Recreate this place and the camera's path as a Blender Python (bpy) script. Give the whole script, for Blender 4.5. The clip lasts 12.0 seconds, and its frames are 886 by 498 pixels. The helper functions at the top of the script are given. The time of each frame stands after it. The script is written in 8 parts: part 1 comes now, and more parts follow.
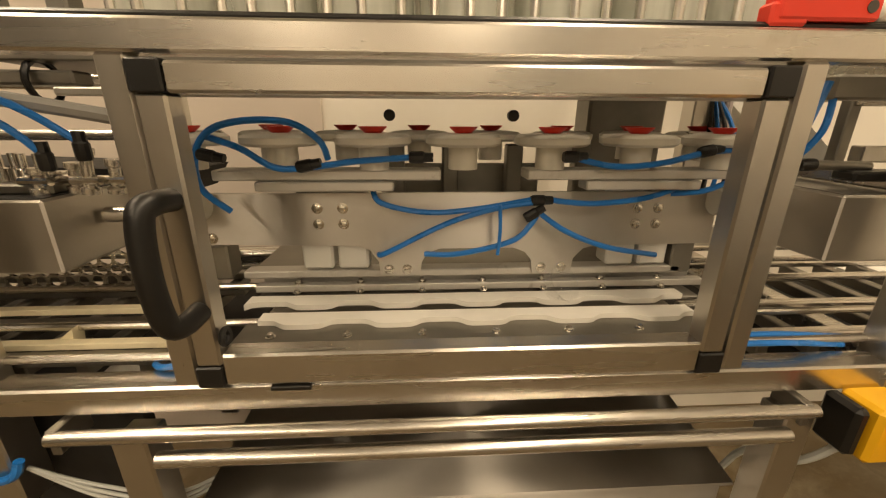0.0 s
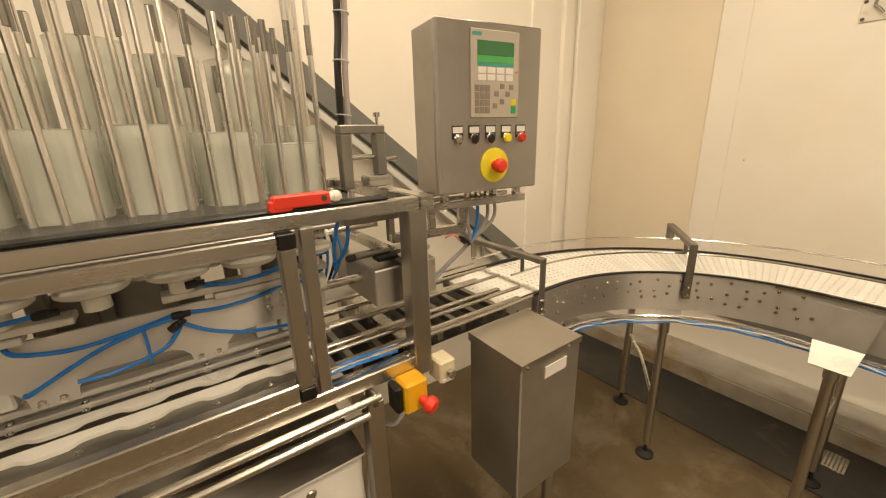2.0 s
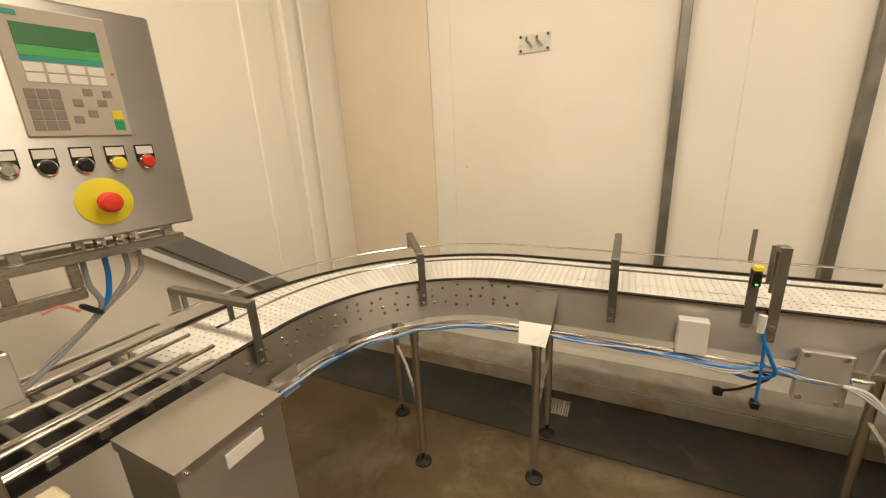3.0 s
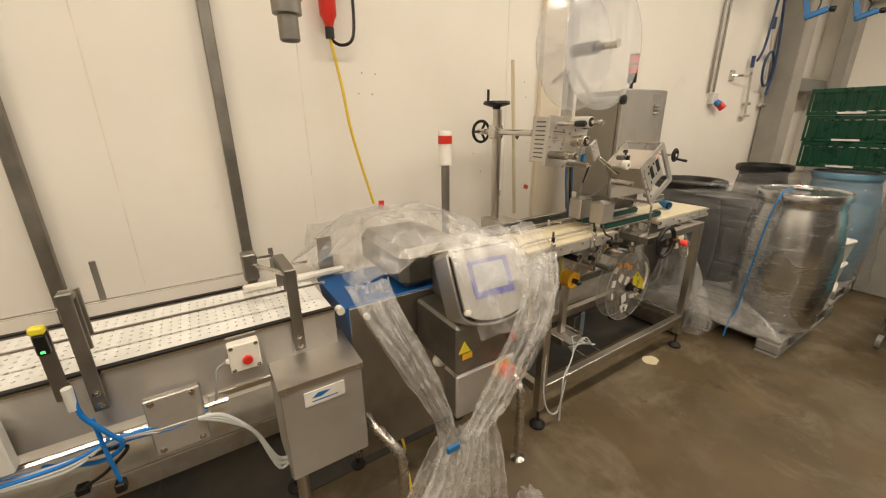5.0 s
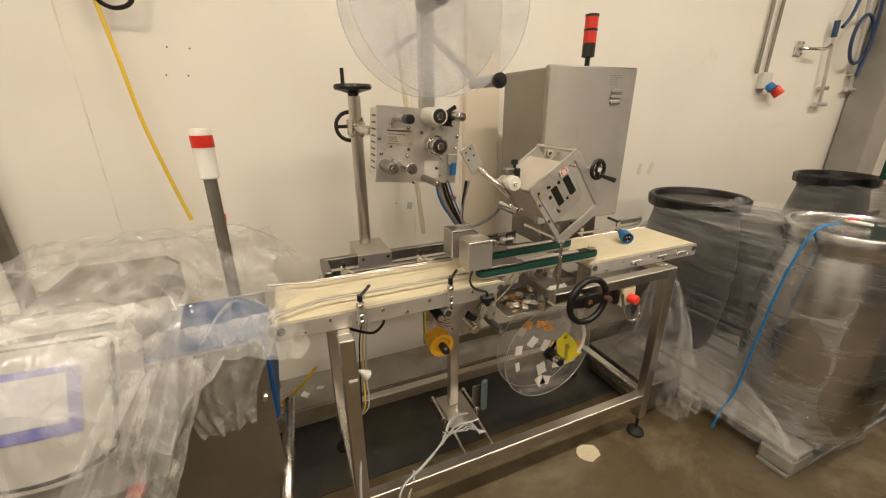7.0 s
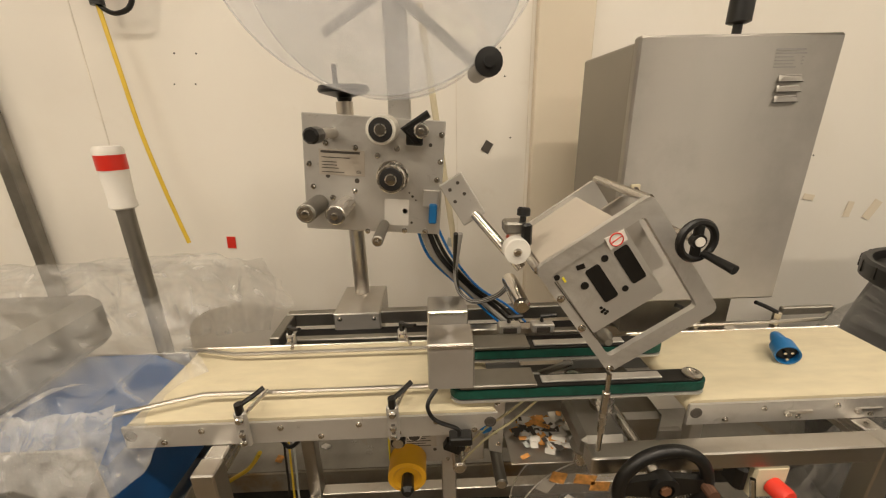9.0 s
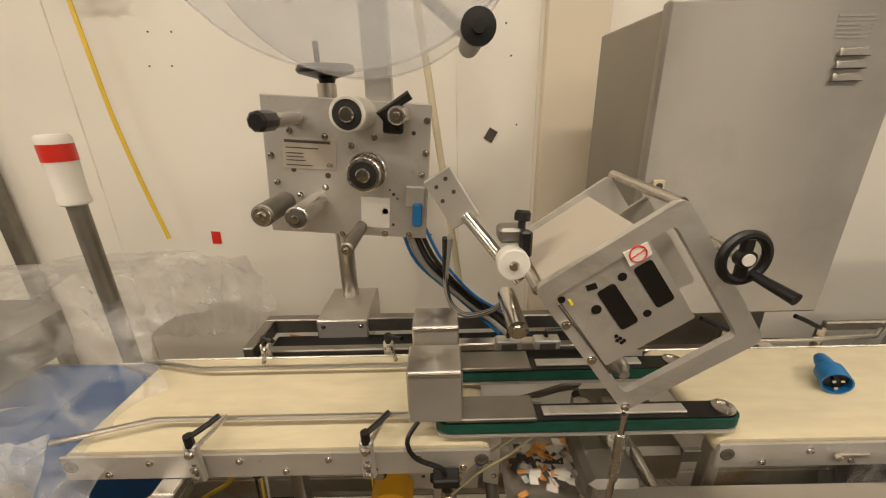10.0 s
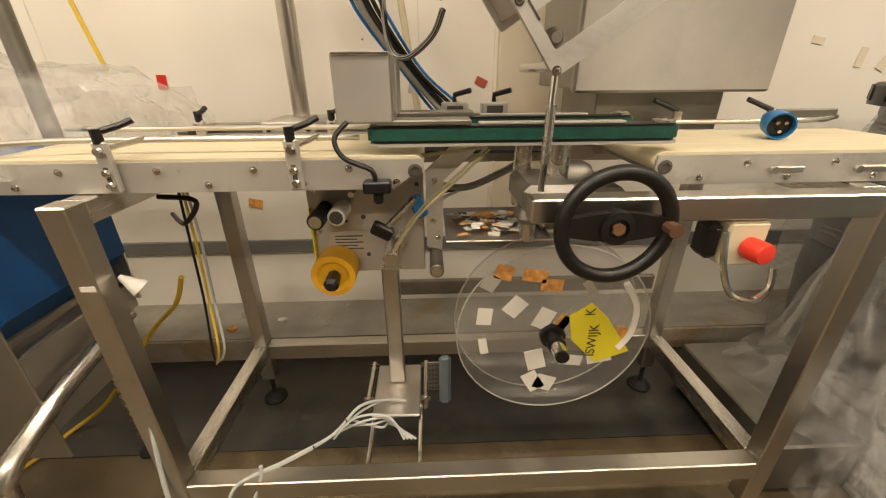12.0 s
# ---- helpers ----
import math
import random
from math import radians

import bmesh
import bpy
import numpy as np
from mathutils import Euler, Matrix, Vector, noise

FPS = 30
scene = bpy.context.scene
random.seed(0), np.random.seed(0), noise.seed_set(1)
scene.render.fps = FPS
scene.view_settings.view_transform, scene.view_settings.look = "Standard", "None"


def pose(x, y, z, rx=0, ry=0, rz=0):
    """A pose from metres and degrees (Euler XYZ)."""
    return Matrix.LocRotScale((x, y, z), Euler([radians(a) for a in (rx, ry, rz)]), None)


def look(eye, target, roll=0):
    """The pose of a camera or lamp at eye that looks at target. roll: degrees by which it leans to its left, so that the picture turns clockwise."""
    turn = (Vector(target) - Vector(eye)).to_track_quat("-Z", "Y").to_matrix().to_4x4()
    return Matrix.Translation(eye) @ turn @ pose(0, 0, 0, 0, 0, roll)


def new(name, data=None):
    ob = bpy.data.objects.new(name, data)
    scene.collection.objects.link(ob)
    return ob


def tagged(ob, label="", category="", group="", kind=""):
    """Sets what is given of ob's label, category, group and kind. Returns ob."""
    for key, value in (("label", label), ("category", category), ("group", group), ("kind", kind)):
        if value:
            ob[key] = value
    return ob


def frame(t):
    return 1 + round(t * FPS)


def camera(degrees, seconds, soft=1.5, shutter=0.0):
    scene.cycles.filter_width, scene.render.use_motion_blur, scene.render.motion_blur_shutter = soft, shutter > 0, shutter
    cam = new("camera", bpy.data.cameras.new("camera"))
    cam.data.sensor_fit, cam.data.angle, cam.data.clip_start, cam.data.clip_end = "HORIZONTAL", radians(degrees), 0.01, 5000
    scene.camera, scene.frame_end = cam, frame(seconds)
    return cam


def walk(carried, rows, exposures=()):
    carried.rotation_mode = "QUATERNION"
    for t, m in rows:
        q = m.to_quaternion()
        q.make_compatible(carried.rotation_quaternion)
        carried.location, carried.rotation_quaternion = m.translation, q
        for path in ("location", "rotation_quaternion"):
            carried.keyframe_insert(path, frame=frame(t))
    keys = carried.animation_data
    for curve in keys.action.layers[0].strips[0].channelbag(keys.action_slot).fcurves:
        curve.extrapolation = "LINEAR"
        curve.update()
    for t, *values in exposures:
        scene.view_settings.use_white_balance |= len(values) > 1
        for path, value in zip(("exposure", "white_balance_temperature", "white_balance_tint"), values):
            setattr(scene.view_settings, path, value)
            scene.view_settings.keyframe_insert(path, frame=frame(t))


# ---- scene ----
cam = camera(97.9, 12.0, 1.2)
PATH = [
    (0, (-0.059, 0.336, 1.373), (0.048, 2.229, 0.736), 0.3),
    (0.5, (-0.014, 0.155, 1.436), (0.183, 2.052, 0.834), -0.4),
    (1, (0.024, 0.04, 1.508), (0.44, 1.905, 0.917), -0.6),
    (1.5, (0.068, 0.001, 1.581), (0.807, 1.767, 1.001), -1.2),
    (2, (0.145, 0.0, 1.601), (1.26, 1.559, 1.028), -1.6),
    (2.5, (0.299, -0.047, 1.606), (1.755, 1.202, 1.038), -2.2),
    (2.7, (0.384, -0.08, 1.607), (1.96, 1.012, 1.037), -2.4),
    (4.3, (0.856, -0.476, 1.577), (2.705, -0.959, 0.987), -2.8),
    (4.5, (0.881, -0.562, 1.595), (2.646, -1.257, 0.961), -1.2),
    (5, (0.819, -0.9, 1.601), (2.416, -1.924, 0.966), -0.6),
    (5.5, (0.823, -1.228, 1.608), (2.306, -2.406, 0.966), -0.2),
    (6, (0.883, -1.531, 1.624), (2.388, -2.673, 0.969), -0.2),
    (6.5, (0.889, -1.835, 1.601), (2.508, -2.809, 0.946), -0.3),
    (6.7, (0.895, -1.953, 1.61), (2.563, -2.836, 0.948), -0.3),
    (8.3, (1.158, -2.68, 1.591), (3.009, -2.834, 0.85), -1.9),
    (8.5, (1.193, -2.695, 1.582), (3.069, -2.849, 0.907), -1.4),
    (9, (1.372, -2.721, 1.602), (3.265, -2.773, 0.958), -1.2),
    (9.5, (1.484, -2.742, 1.615), (3.375, -2.745, 0.963), -1.3),
    (10, (1.506, -2.773, 1.593), (3.38, -2.767, 0.895), -1.3),
    (10.5, (1.454, -2.773, 1.507), (3.304, -2.79, 0.747), -1.0),
    (11, (1.38, -2.81, 1.408), (3.203, -2.854, 0.587), -0.6),
    (11.5, (1.344, -2.849, 1.282), (3.154, -2.909, 0.436), -0.4),
    (12, (1.355, -2.859, 1.137), (3.172, -2.922, 0.303), -0.4),
]
walk(cam, [(t, look(eye, aim, roll)) for t, eye, aim, roll in PATH],
     [(0.0, -0.13, 6800, 10), (1.5, -0.14, 6650, 10), (2.5, -0.22, 6450, 10), (4.3, -0.27, 5800, 10), (6.0, -0.27, 5800, 10), (8.5, -0.25, 5800, 10), (9.5, -0.47, 5850, 10), (10.5, -0.33, 5800, 10), (12.0, 0.08, 6000, 10)])

# ---- light ----
world = bpy.data.worlds.new("world")
scene.world = world
world.use_nodes = True
world.node_tree.nodes["Background"].inputs[0].default_value = (0.9, 0.85, 0.75, 1)
world.node_tree.nodes["Background"].inputs[1].default_value = 0.02
LAMP_POWER = 51
LAMP_COLOUR = (1.0, 0.81, 0.58)
CEIL = 3.9


# ---- materials ----
def mat(name, colour, rough=0.5, metal=0.0, var=0.15, scale=8.0, stretch=(1, 1, 1), bump=0.0, bscale=60.0, rvar=0.12, emit=0.0,
        alpha=1.0, trans=0.0, second=None, mixscale=2.0, mixlo=0.45, mixhi=0.6, coat=0.0, rand=0.0):
    m = bpy.data.materials.new(name)
    m.use_nodes = True
    nt = m.node_tree
    p = nt.nodes["Principled BSDF"]
    tc = nt.nodes.new("ShaderNodeTexCoord")
    mp = nt.nodes.new("ShaderNodeMapping")
    mp.inputs["Scale"].default_value = stretch
    nt.links.new(tc.outputs["Object"], mp.inputs["Vector"])
    n1 = nt.nodes.new("ShaderNodeTexNoise")
    n1.inputs["Scale"].default_value = scale
    n1.inputs["Detail"].default_value = 5
    nt.links.new(mp.outputs[0], n1.inputs["Vector"])
    r1 = nt.nodes.new("ShaderNodeValToRGB")
    r1.color_ramp.elements[0].position, r1.color_ramp.elements[1].position = 0.3, 0.7
    r1.color_ramp.elements[0].color = (*[c * (1 - var) for c in colour], 1)
    r1.color_ramp.elements[1].color = (*[min(1, c * (1 + var)) for c in colour], 1)
    nt.links.new(n1.outputs["Fac"], r1.inputs[0])
    out = r1.outputs[0]
    if second:
        n2 = nt.nodes.new("ShaderNodeTexNoise")
        n2.inputs["Scale"].default_value = mixscale
        n2.inputs["Detail"].default_value = 8
        n2.inputs["Roughness"].default_value = 0.62
        nt.links.new(tc.outputs["Object"], n2.inputs["Vector"])
        r2 = nt.nodes.new("ShaderNodeValToRGB")
        r2.color_ramp.elements[0].position, r2.color_ramp.elements[1].position = mixlo, mixhi
        nt.links.new(n2.outputs["Fac"], r2.inputs[0])
        mx = nt.nodes.new("ShaderNodeMix")
        mx.data_type = "RGBA"
        nt.links.new(r2.outputs[0], mx.inputs["Factor"])
        nt.links.new(out, mx.inputs["A"])
        mx.inputs["B"].default_value = (*second, 1)
        out = mx.outputs["Result"]
    if rand:
        oi = nt.nodes.new("ShaderNodeObjectInfo")
        ma = nt.nodes.new("ShaderNodeMapRange")
        ma.inputs["To Min"].default_value, ma.inputs["To Max"].default_value = 1 - rand, 1 + rand
        nt.links.new(oi.outputs["Random"], ma.inputs["Value"])
        hv = nt.nodes.new("ShaderNodeHueSaturation")
        nt.links.new(ma.outputs[0], hv.inputs["Value"])
        nt.links.new(out, hv.inputs["Color"])
        out = hv.outputs[0]
    nt.links.new(out, p.inputs["Base Color"])
    rr = nt.nodes.new("ShaderNodeMapRange")
    rr.inputs["To Min"].default_value, rr.inputs["To Max"].default_value = max(0.02, rough - rvar), min(1, rough + rvar)
    nt.links.new(n1.outputs["Fac"], rr.inputs["Value"])
    nt.links.new(rr.outputs[0], p.inputs["Roughness"])
    p.inputs["Metallic"].default_value = metal
    p.inputs["Alpha"].default_value = alpha
    p.inputs["Transmission Weight"].default_value = trans
    p.inputs["Coat Weight"].default_value = coat
    if emit:
        p.inputs["Emission Color"].default_value = (*colour, 1)
        p.inputs["Emission Strength"].default_value = emit
    if bump:
        n3 = nt.nodes.new("ShaderNodeTexNoise")
        n3.inputs["Scale"].default_value = bscale
        n3.inputs["Detail"].default_value = 4
        nt.links.new(mp.outputs[0], n3.inputs["Vector"])
        b = nt.nodes.new("ShaderNodeBump")
        b.inputs["Strength"].default_value = bump
        b.inputs["Distance"].default_value = 0.01
        nt.links.new(n3.outputs["Fac"], b.inputs["Height"])
        nt.links.new(b.outputs[0], p.inputs["Normal"])
    return m


WALL = mat("wall_paint", (0.84, 0.8, 0.72), 0.42, var=0.03, scale=1.5, bump=0.05, bscale=25, second=(0.76, 0.69, 0.56), mixscale=0.7, mixlo=0.5, mixhi=0.9)
WALL_A = mat("wall_panel_beige", (0.74, 0.66, 0.52), 0.45, var=0.04, scale=2, bump=0.04, bscale=25)
WALL_BAND = mat("wall_sheet_greige", (0.6, 0.53, 0.46), 0.45, var=0.04, scale=2, bump=0.03, bscale=25)
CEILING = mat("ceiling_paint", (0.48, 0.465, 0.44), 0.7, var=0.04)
CONCRETE = mat("floor_concrete", (0.1, 0.072, 0.036), 0.55, var=0.22, scale=3, bump=0.06, bscale=120, second=(0.15, 0.122, 0.082), mixscale=1.3, mixlo=0.48, mixhi=0.7, rvar=0.16)
# Very dark so the unseen west wall bounces little light back.
FARWALL = mat("bounce_cut_wall", (0.12, 0.11, 0.095), 0.6, var=0.06)
PANEL = mat("satin_steel_panel", (0.53, 0.505, 0.465), 0.58, 1.0, var=0.07, scale=3, stretch=(1, 1.5, 1), rvar=0.08, second=(0.4, 0.375, 0.34), mixscale=2.5, mixlo=0.45, mixhi=0.75)
HOUSING = mat("grey_housing", (0.42, 0.4, 0.37), 0.4, var=0.05)
DARKFLOOR = mat("floor_dark_coating", (0.028, 0.028, 0.026), 0.5, var=0.18, scale=14, bump=0.06, bscale=160, second=(0.05, 0.044, 0.034), mixscale=3)
KERB = mat("kerb_paint", (0.4, 0.36, 0.29), 0.6, var=0.15, scale=9, bump=0.1, second=(0.28, 0.17, 0.06), mixscale=2.2, mixlo=0.5, mixhi=0.66)
KERB_TOP = mat("kerb_top", (0.3, 0.28, 0.24), 0.6, var=0.2, scale=7, bump=0.1, second=(0.26, 0.16, 0.06), mixscale=2.4, mixlo=0.55, mixhi=0.68)
STEEL = mat("brushed_steel", (0.65, 0.62, 0.57), 0.27, 1.0, var=0.015, scale=4, stretch=(1, 14, 14), rvar=0.035, second=(0.5, 0.45, 0.38), mixscale=5, mixlo=0.52, mixhi=0.85)
STEEL_Y = mat("brushed_steel_long", (0.57, 0.54, 0.49), 0.29, 1.0, var=0.015, scale=4, stretch=(14, 1, 14), rvar=0.035, second=(0.5, 0.45, 0.38), mixscale=5, mixlo=0.52, mixhi=0.85)
STEEL_V = mat("brushed_steel_upright", (0.57, 0.54, 0.49), 0.29, 1.0, var=0.015, scale=4, stretch=(14, 14, 1), rvar=0.035, second=(0.5, 0.45, 0.38), mixscale=5, mixlo=0.52, mixhi=0.85)
SHEET = mat("steel_sheet", (0.57, 0.545, 0.505), 0.42, 1.0, var=0.05, scale=2.5, stretch=(1, 1, 3), rvar=0.07, second=(0.46, 0.43, 0.38), mixscale=4, mixlo=0.5, mixhi=0.85)
LID = mat("steel_lid", (0.57, 0.545, 0.505), 0.38, 1.0, var=0.05, scale=2.5, rvar=0.06, second=(0.46, 0.42, 0.36), mixscale=4, mixlo=0.5, mixhi=0.85)
DULL = mat("dull_steel", (0.28, 0.265, 0.235), 0.48, 1.0, var=0.2, scale=9, bump=0.03, bscale=60)
DULL_SHEET = mat("stained_steel_sheet", (0.36, 0.335, 0.295), 0.5, 1.0, var=0.12, scale=4, second=(0.26, 0.23, 0.19), mixscale=3, mixlo=0.48, mixhi=0.75)
ALU = mat("matt_aluminium", (0.62, 0.6, 0.56), 0.48, 0.7, var=0.1, scale=5, bump=0.02, bscale=80)
CHROME = mat("polished_steel", (0.68, 0.65, 0.6), 0.16, 1.0, var=0.05, rvar=0.06)
ROD = mat("satin_steel_rod", (0.74, 0.71, 0.66), 0.3, 1.0, var=0.04, scale=10, stretch=(1, 1, 0.2))
PLASTIC_W = mat("white_plastic", (0.74, 0.71, 0.63), 0.4, var=0.08, scale=12, second=(0.55, 0.47, 0.32), mixscale=9, mixlo=0.6, mixhi=0.8)
MODULE = mat("belt_module_white", (0.76, 0.75, 0.71), 0.38, var=0.06, scale=20, rand=0.06)
GUIDE = mat("white_guide_plastic", (0.74, 0.72, 0.66), 0.35, var=0.05, scale=14, second=(0.7, 0.62, 0.42), mixscale=11, mixlo=0.64, mixhi=0.8)
PLASTIC_G = mat("grey_white_box", (0.62, 0.61, 0.57), 0.45, var=0.05)
CREAM = mat("cream_belt", (0.66, 0.59, 0.41), 0.62, var=0.07, scale=10, stretch=(4, 1, 1), bump=0.05, bscale=200, second=(0.6, 0.5, 0.33), mixscale=5, mixlo=0.58, mixhi=0.8)
BLACK = mat("black_plastic", (0.007, 0.0065, 0.006), 0.38, var=0.2, scale=15)
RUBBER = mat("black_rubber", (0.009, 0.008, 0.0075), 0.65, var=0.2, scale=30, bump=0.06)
GREEN = mat("green_drive_belt", (0.005, 0.065, 0.043), 0.6, var=0.25, scale=40, bump=0.15, bscale=150)
CRATE = mat("green_crate_plastic", (0.003, 0.048, 0.024), 0.3, var=0.2, scale=12)
BLUE = mat("blue_air_hose", (0.015, 0.17, 0.55), 0.3, var=0.12, scale=12)
BLUE_BELT = mat("blue_belt", (0.007, 0.08, 0.27), 0.5, var=0.15, scale=8)
BLUE_P = mat("blue_plastic", (0.02, 0.16, 0.42), 0.4, var=0.15)
YELLOW = mat("yellow_plastic", (0.75, 0.4, 0.01), 0.4, var=0.1)
YELLOW_L = mat("yellow_label", (0.78, 0.66, 0.02), 0.55, var=0.05)
YCABLE = mat("yellow_cable", (0.72, 0.5, 0.03), 0.45, var=0.08)
RED = mat("red_plastic", (0.62, 0.03, 0.015), 0.33, var=0.1)
ORANGE = mat("orange_red_plastic", (0.75, 0.045, 0.02), 0.45, var=0.08)
NAVY = mat("navy_hose", (0.03, 0.06, 0.14), 0.5)
GREYC = mat("grey_cable", (0.3, 0.29, 0.27), 0.5, var=0.1)
SLEEVE = mat("grey_sleeve", (0.36, 0.31, 0.3), 0.5, var=0.12)
PALEC = mat("pale_cable", (0.5, 0.52, 0.5), 0.5, var=0.1)
OLDTAPE = mat("aged_backing_tape", (0.5, 0.46, 0.27), 0.55, var=0.1)
PAPER = mat("white_label", (0.75, 0.72, 0.66), 0.6, var=0.05, scale=14)
OPAPER = mat("orange_label", (0.66, 0.32, 0.08), 0.6, var=0.35, scale=60)
INK = mat("printed_ink", (0.07, 0.06, 0.05), 0.6, var=0.2)
LCD = mat("green_display", (0.06, 0.26, 0.06), 0.25, var=0.06, emit=0.5)
LCD2 = mat("dark_green_display", (0.04, 0.14, 0.05), 0.25, var=0.1, emit=0.25)
HMI = mat("panel_foil_grey", (0.47, 0.42, 0.35), 0.45, var=0.04)
KEYPAD = mat("panel_key_grey", (0.24, 0.2, 0.17), 0.5, var=0.1)
TEAL = mat("teal_print", (0.05, 0.33, 0.3), 0.5)
SCREEN = mat("pale_screen", (0.55, 0.57, 0.6), 0.25, var=0.06)
SCREENB = mat("violet_screen_border", (0.12, 0.13, 0.5), 0.35, var=0.06)
PALLET = mat("grey_pallet_plastic", (0.29, 0.28, 0.25), 0.55, var=0.15, scale=10, bump=0.05)
DRUM = mat("steel_drum", (0.6, 0.61, 0.62), 0.26, 1.0, var=0.12, scale=3, stretch=(2, 2, 12), bump=0.015, bscale=6, rvar=0.06)
DRUM_B = mat("black_drum", (0.02, 0.02, 0.022), 0.42, var=0.2)
DRUM_BL = mat("blue_drum", (0.13, 0.25, 0.35), 0.35, var=0.15)
PILLAR = mat("grey_pillar_paint", (0.33, 0.31, 0.27), 0.5, var=0.12, scale=4)
GREYPAINT = mat("grey_beam_paint", (0.17, 0.17, 0.16), 0.5, var=0.12, scale=4)
TUBELIGHT = mat("lit_lamp_diffuser", (1.0, 0.86, 0.66), 0.5, emit=7.0, var=0)
LEDG = mat("green_led", (0.1, 0.8, 0.15), 0.4, emit=2.0, var=0)


def stain(m, colour, scale, lo, hi, shift=0.0, stretch=(1, 1, 1), strength=1.0):
    """Adds one more layer of patches to a material's base colour."""
    nt = m.node_tree
    p = nt.nodes["Principled BSDF"]
    old = p.inputs["Base Color"].links[0].from_socket
    tc = nt.nodes.new("ShaderNodeTexCoord")
    mp = nt.nodes.new("ShaderNodeMapping")
    mp.inputs["Location"].default_value = (shift, shift * 0.7, shift * 1.3)
    mp.inputs["Scale"].default_value = stretch
    nt.links.new(tc.outputs["Object"], mp.inputs["Vector"])
    n = nt.nodes.new("ShaderNodeTexNoise")
    n.inputs["Scale"].default_value, n.inputs["Detail"].default_value, n.inputs["Roughness"].default_value = scale, 9, 0.68
    n.inputs["Distortion"].default_value = 0.6
    nt.links.new(mp.outputs[0], n.inputs["Vector"])
    r = nt.nodes.new("ShaderNodeMapRange")
    r.inputs["From Min"].default_value, r.inputs["From Max"].default_value = lo, hi
    r.inputs["To Max"].default_value = strength
    nt.links.new(n.outputs["Fac"], r.inputs["Value"])
    mx = nt.nodes.new("ShaderNodeMix")
    mx.data_type = "RGBA"
    nt.links.new(r.outputs[0], mx.inputs["Factor"])
    nt.links.new(old, mx.inputs["A"])
    mx.inputs["B"].default_value = (*colour, 1)
    nt.links.new(mx.outputs["Result"], p.inputs["Base Color"])


def brushed(m, amount):
    """Reflections drawn out up and down, as on sheet brushed lengthwise."""
    nt = m.node_tree
    p = nt.nodes["Principled BSDF"]
    tg = nt.nodes.new("ShaderNodeTangent")
    tg.direction_type, tg.axis = "RADIAL", "Z"
    nt.links.new(tg.outputs[0], p.inputs["Tangent"])
    p.inputs["Anisotropic"].default_value = amount
    p.inputs["Anisotropic Rotation"].default_value = 0.25


brushed(PANEL, 0.95)
brushed(SHEET, 0.85)
stain(ALU, (0.33, 0.3, 0.25), 7, 0.54, 0.76, 3.7, strength=0.6)
stain(ALU, (0.16, 0.13, 0.09), 26, 0.62, 0.76, 1.9, strength=0.55)
stain(ALU, (0.2, 0.16, 0.1), 90, 0.68, 0.78, 4.1, strength=0.6)
stain(CREAM, (0.44, 0.37, 0.25), 3.0, 0.54, 0.78, 2.9, (2.5, 0.6, 1), 0.6)
for m in (STEEL, STEEL_Y, STEEL_V):
    stain(m, (0.4, 0.34, 0.26), 9, 0.58, 0.76, 7.7, strength=0.5)
stain(PLASTIC_W, (0.35, 0.28, 0.17), 12, 0.6, 0.74, 1.3, strength=0.5)
stain(CONCRETE, (0.27, 0.23, 0.16), 1.5, 0.52, 0.74, 3.1, strength=0.7)
stain(CONCRETE, (0.3, 0.27, 0.21), 5.0, 0.6, 0.75, 8.3, strength=0.25)
CONCRETE.node_tree.nodes["Principled BSDF"].inputs["Specular IOR Level"].default_value = 0.3
stain(CONCRETE, (0.035, 0.026, 0.016), 3.2, 0.58, 0.72, 5.7, strength=0.7)
stain(DARKFLOOR, (0.16, 0.13, 0.08), 4.0, 0.6, 0.72, 1.7, strength=0.5)
stain(KERB, (0.2, 0.11, 0.04), 3.5, 0.58, 0.7, 4.4, (1, 1, 0.3), 0.6)
stain(SHEET, (0.36, 0.29, 0.2), 2.2, 0.58, 0.78, 2.2, (1, 1, 0.35), 0.5)
stain(WALL, (0.6, 0.5, 0.35), 2.6, 0.64, 0.76, 6.1, strength=0.25)


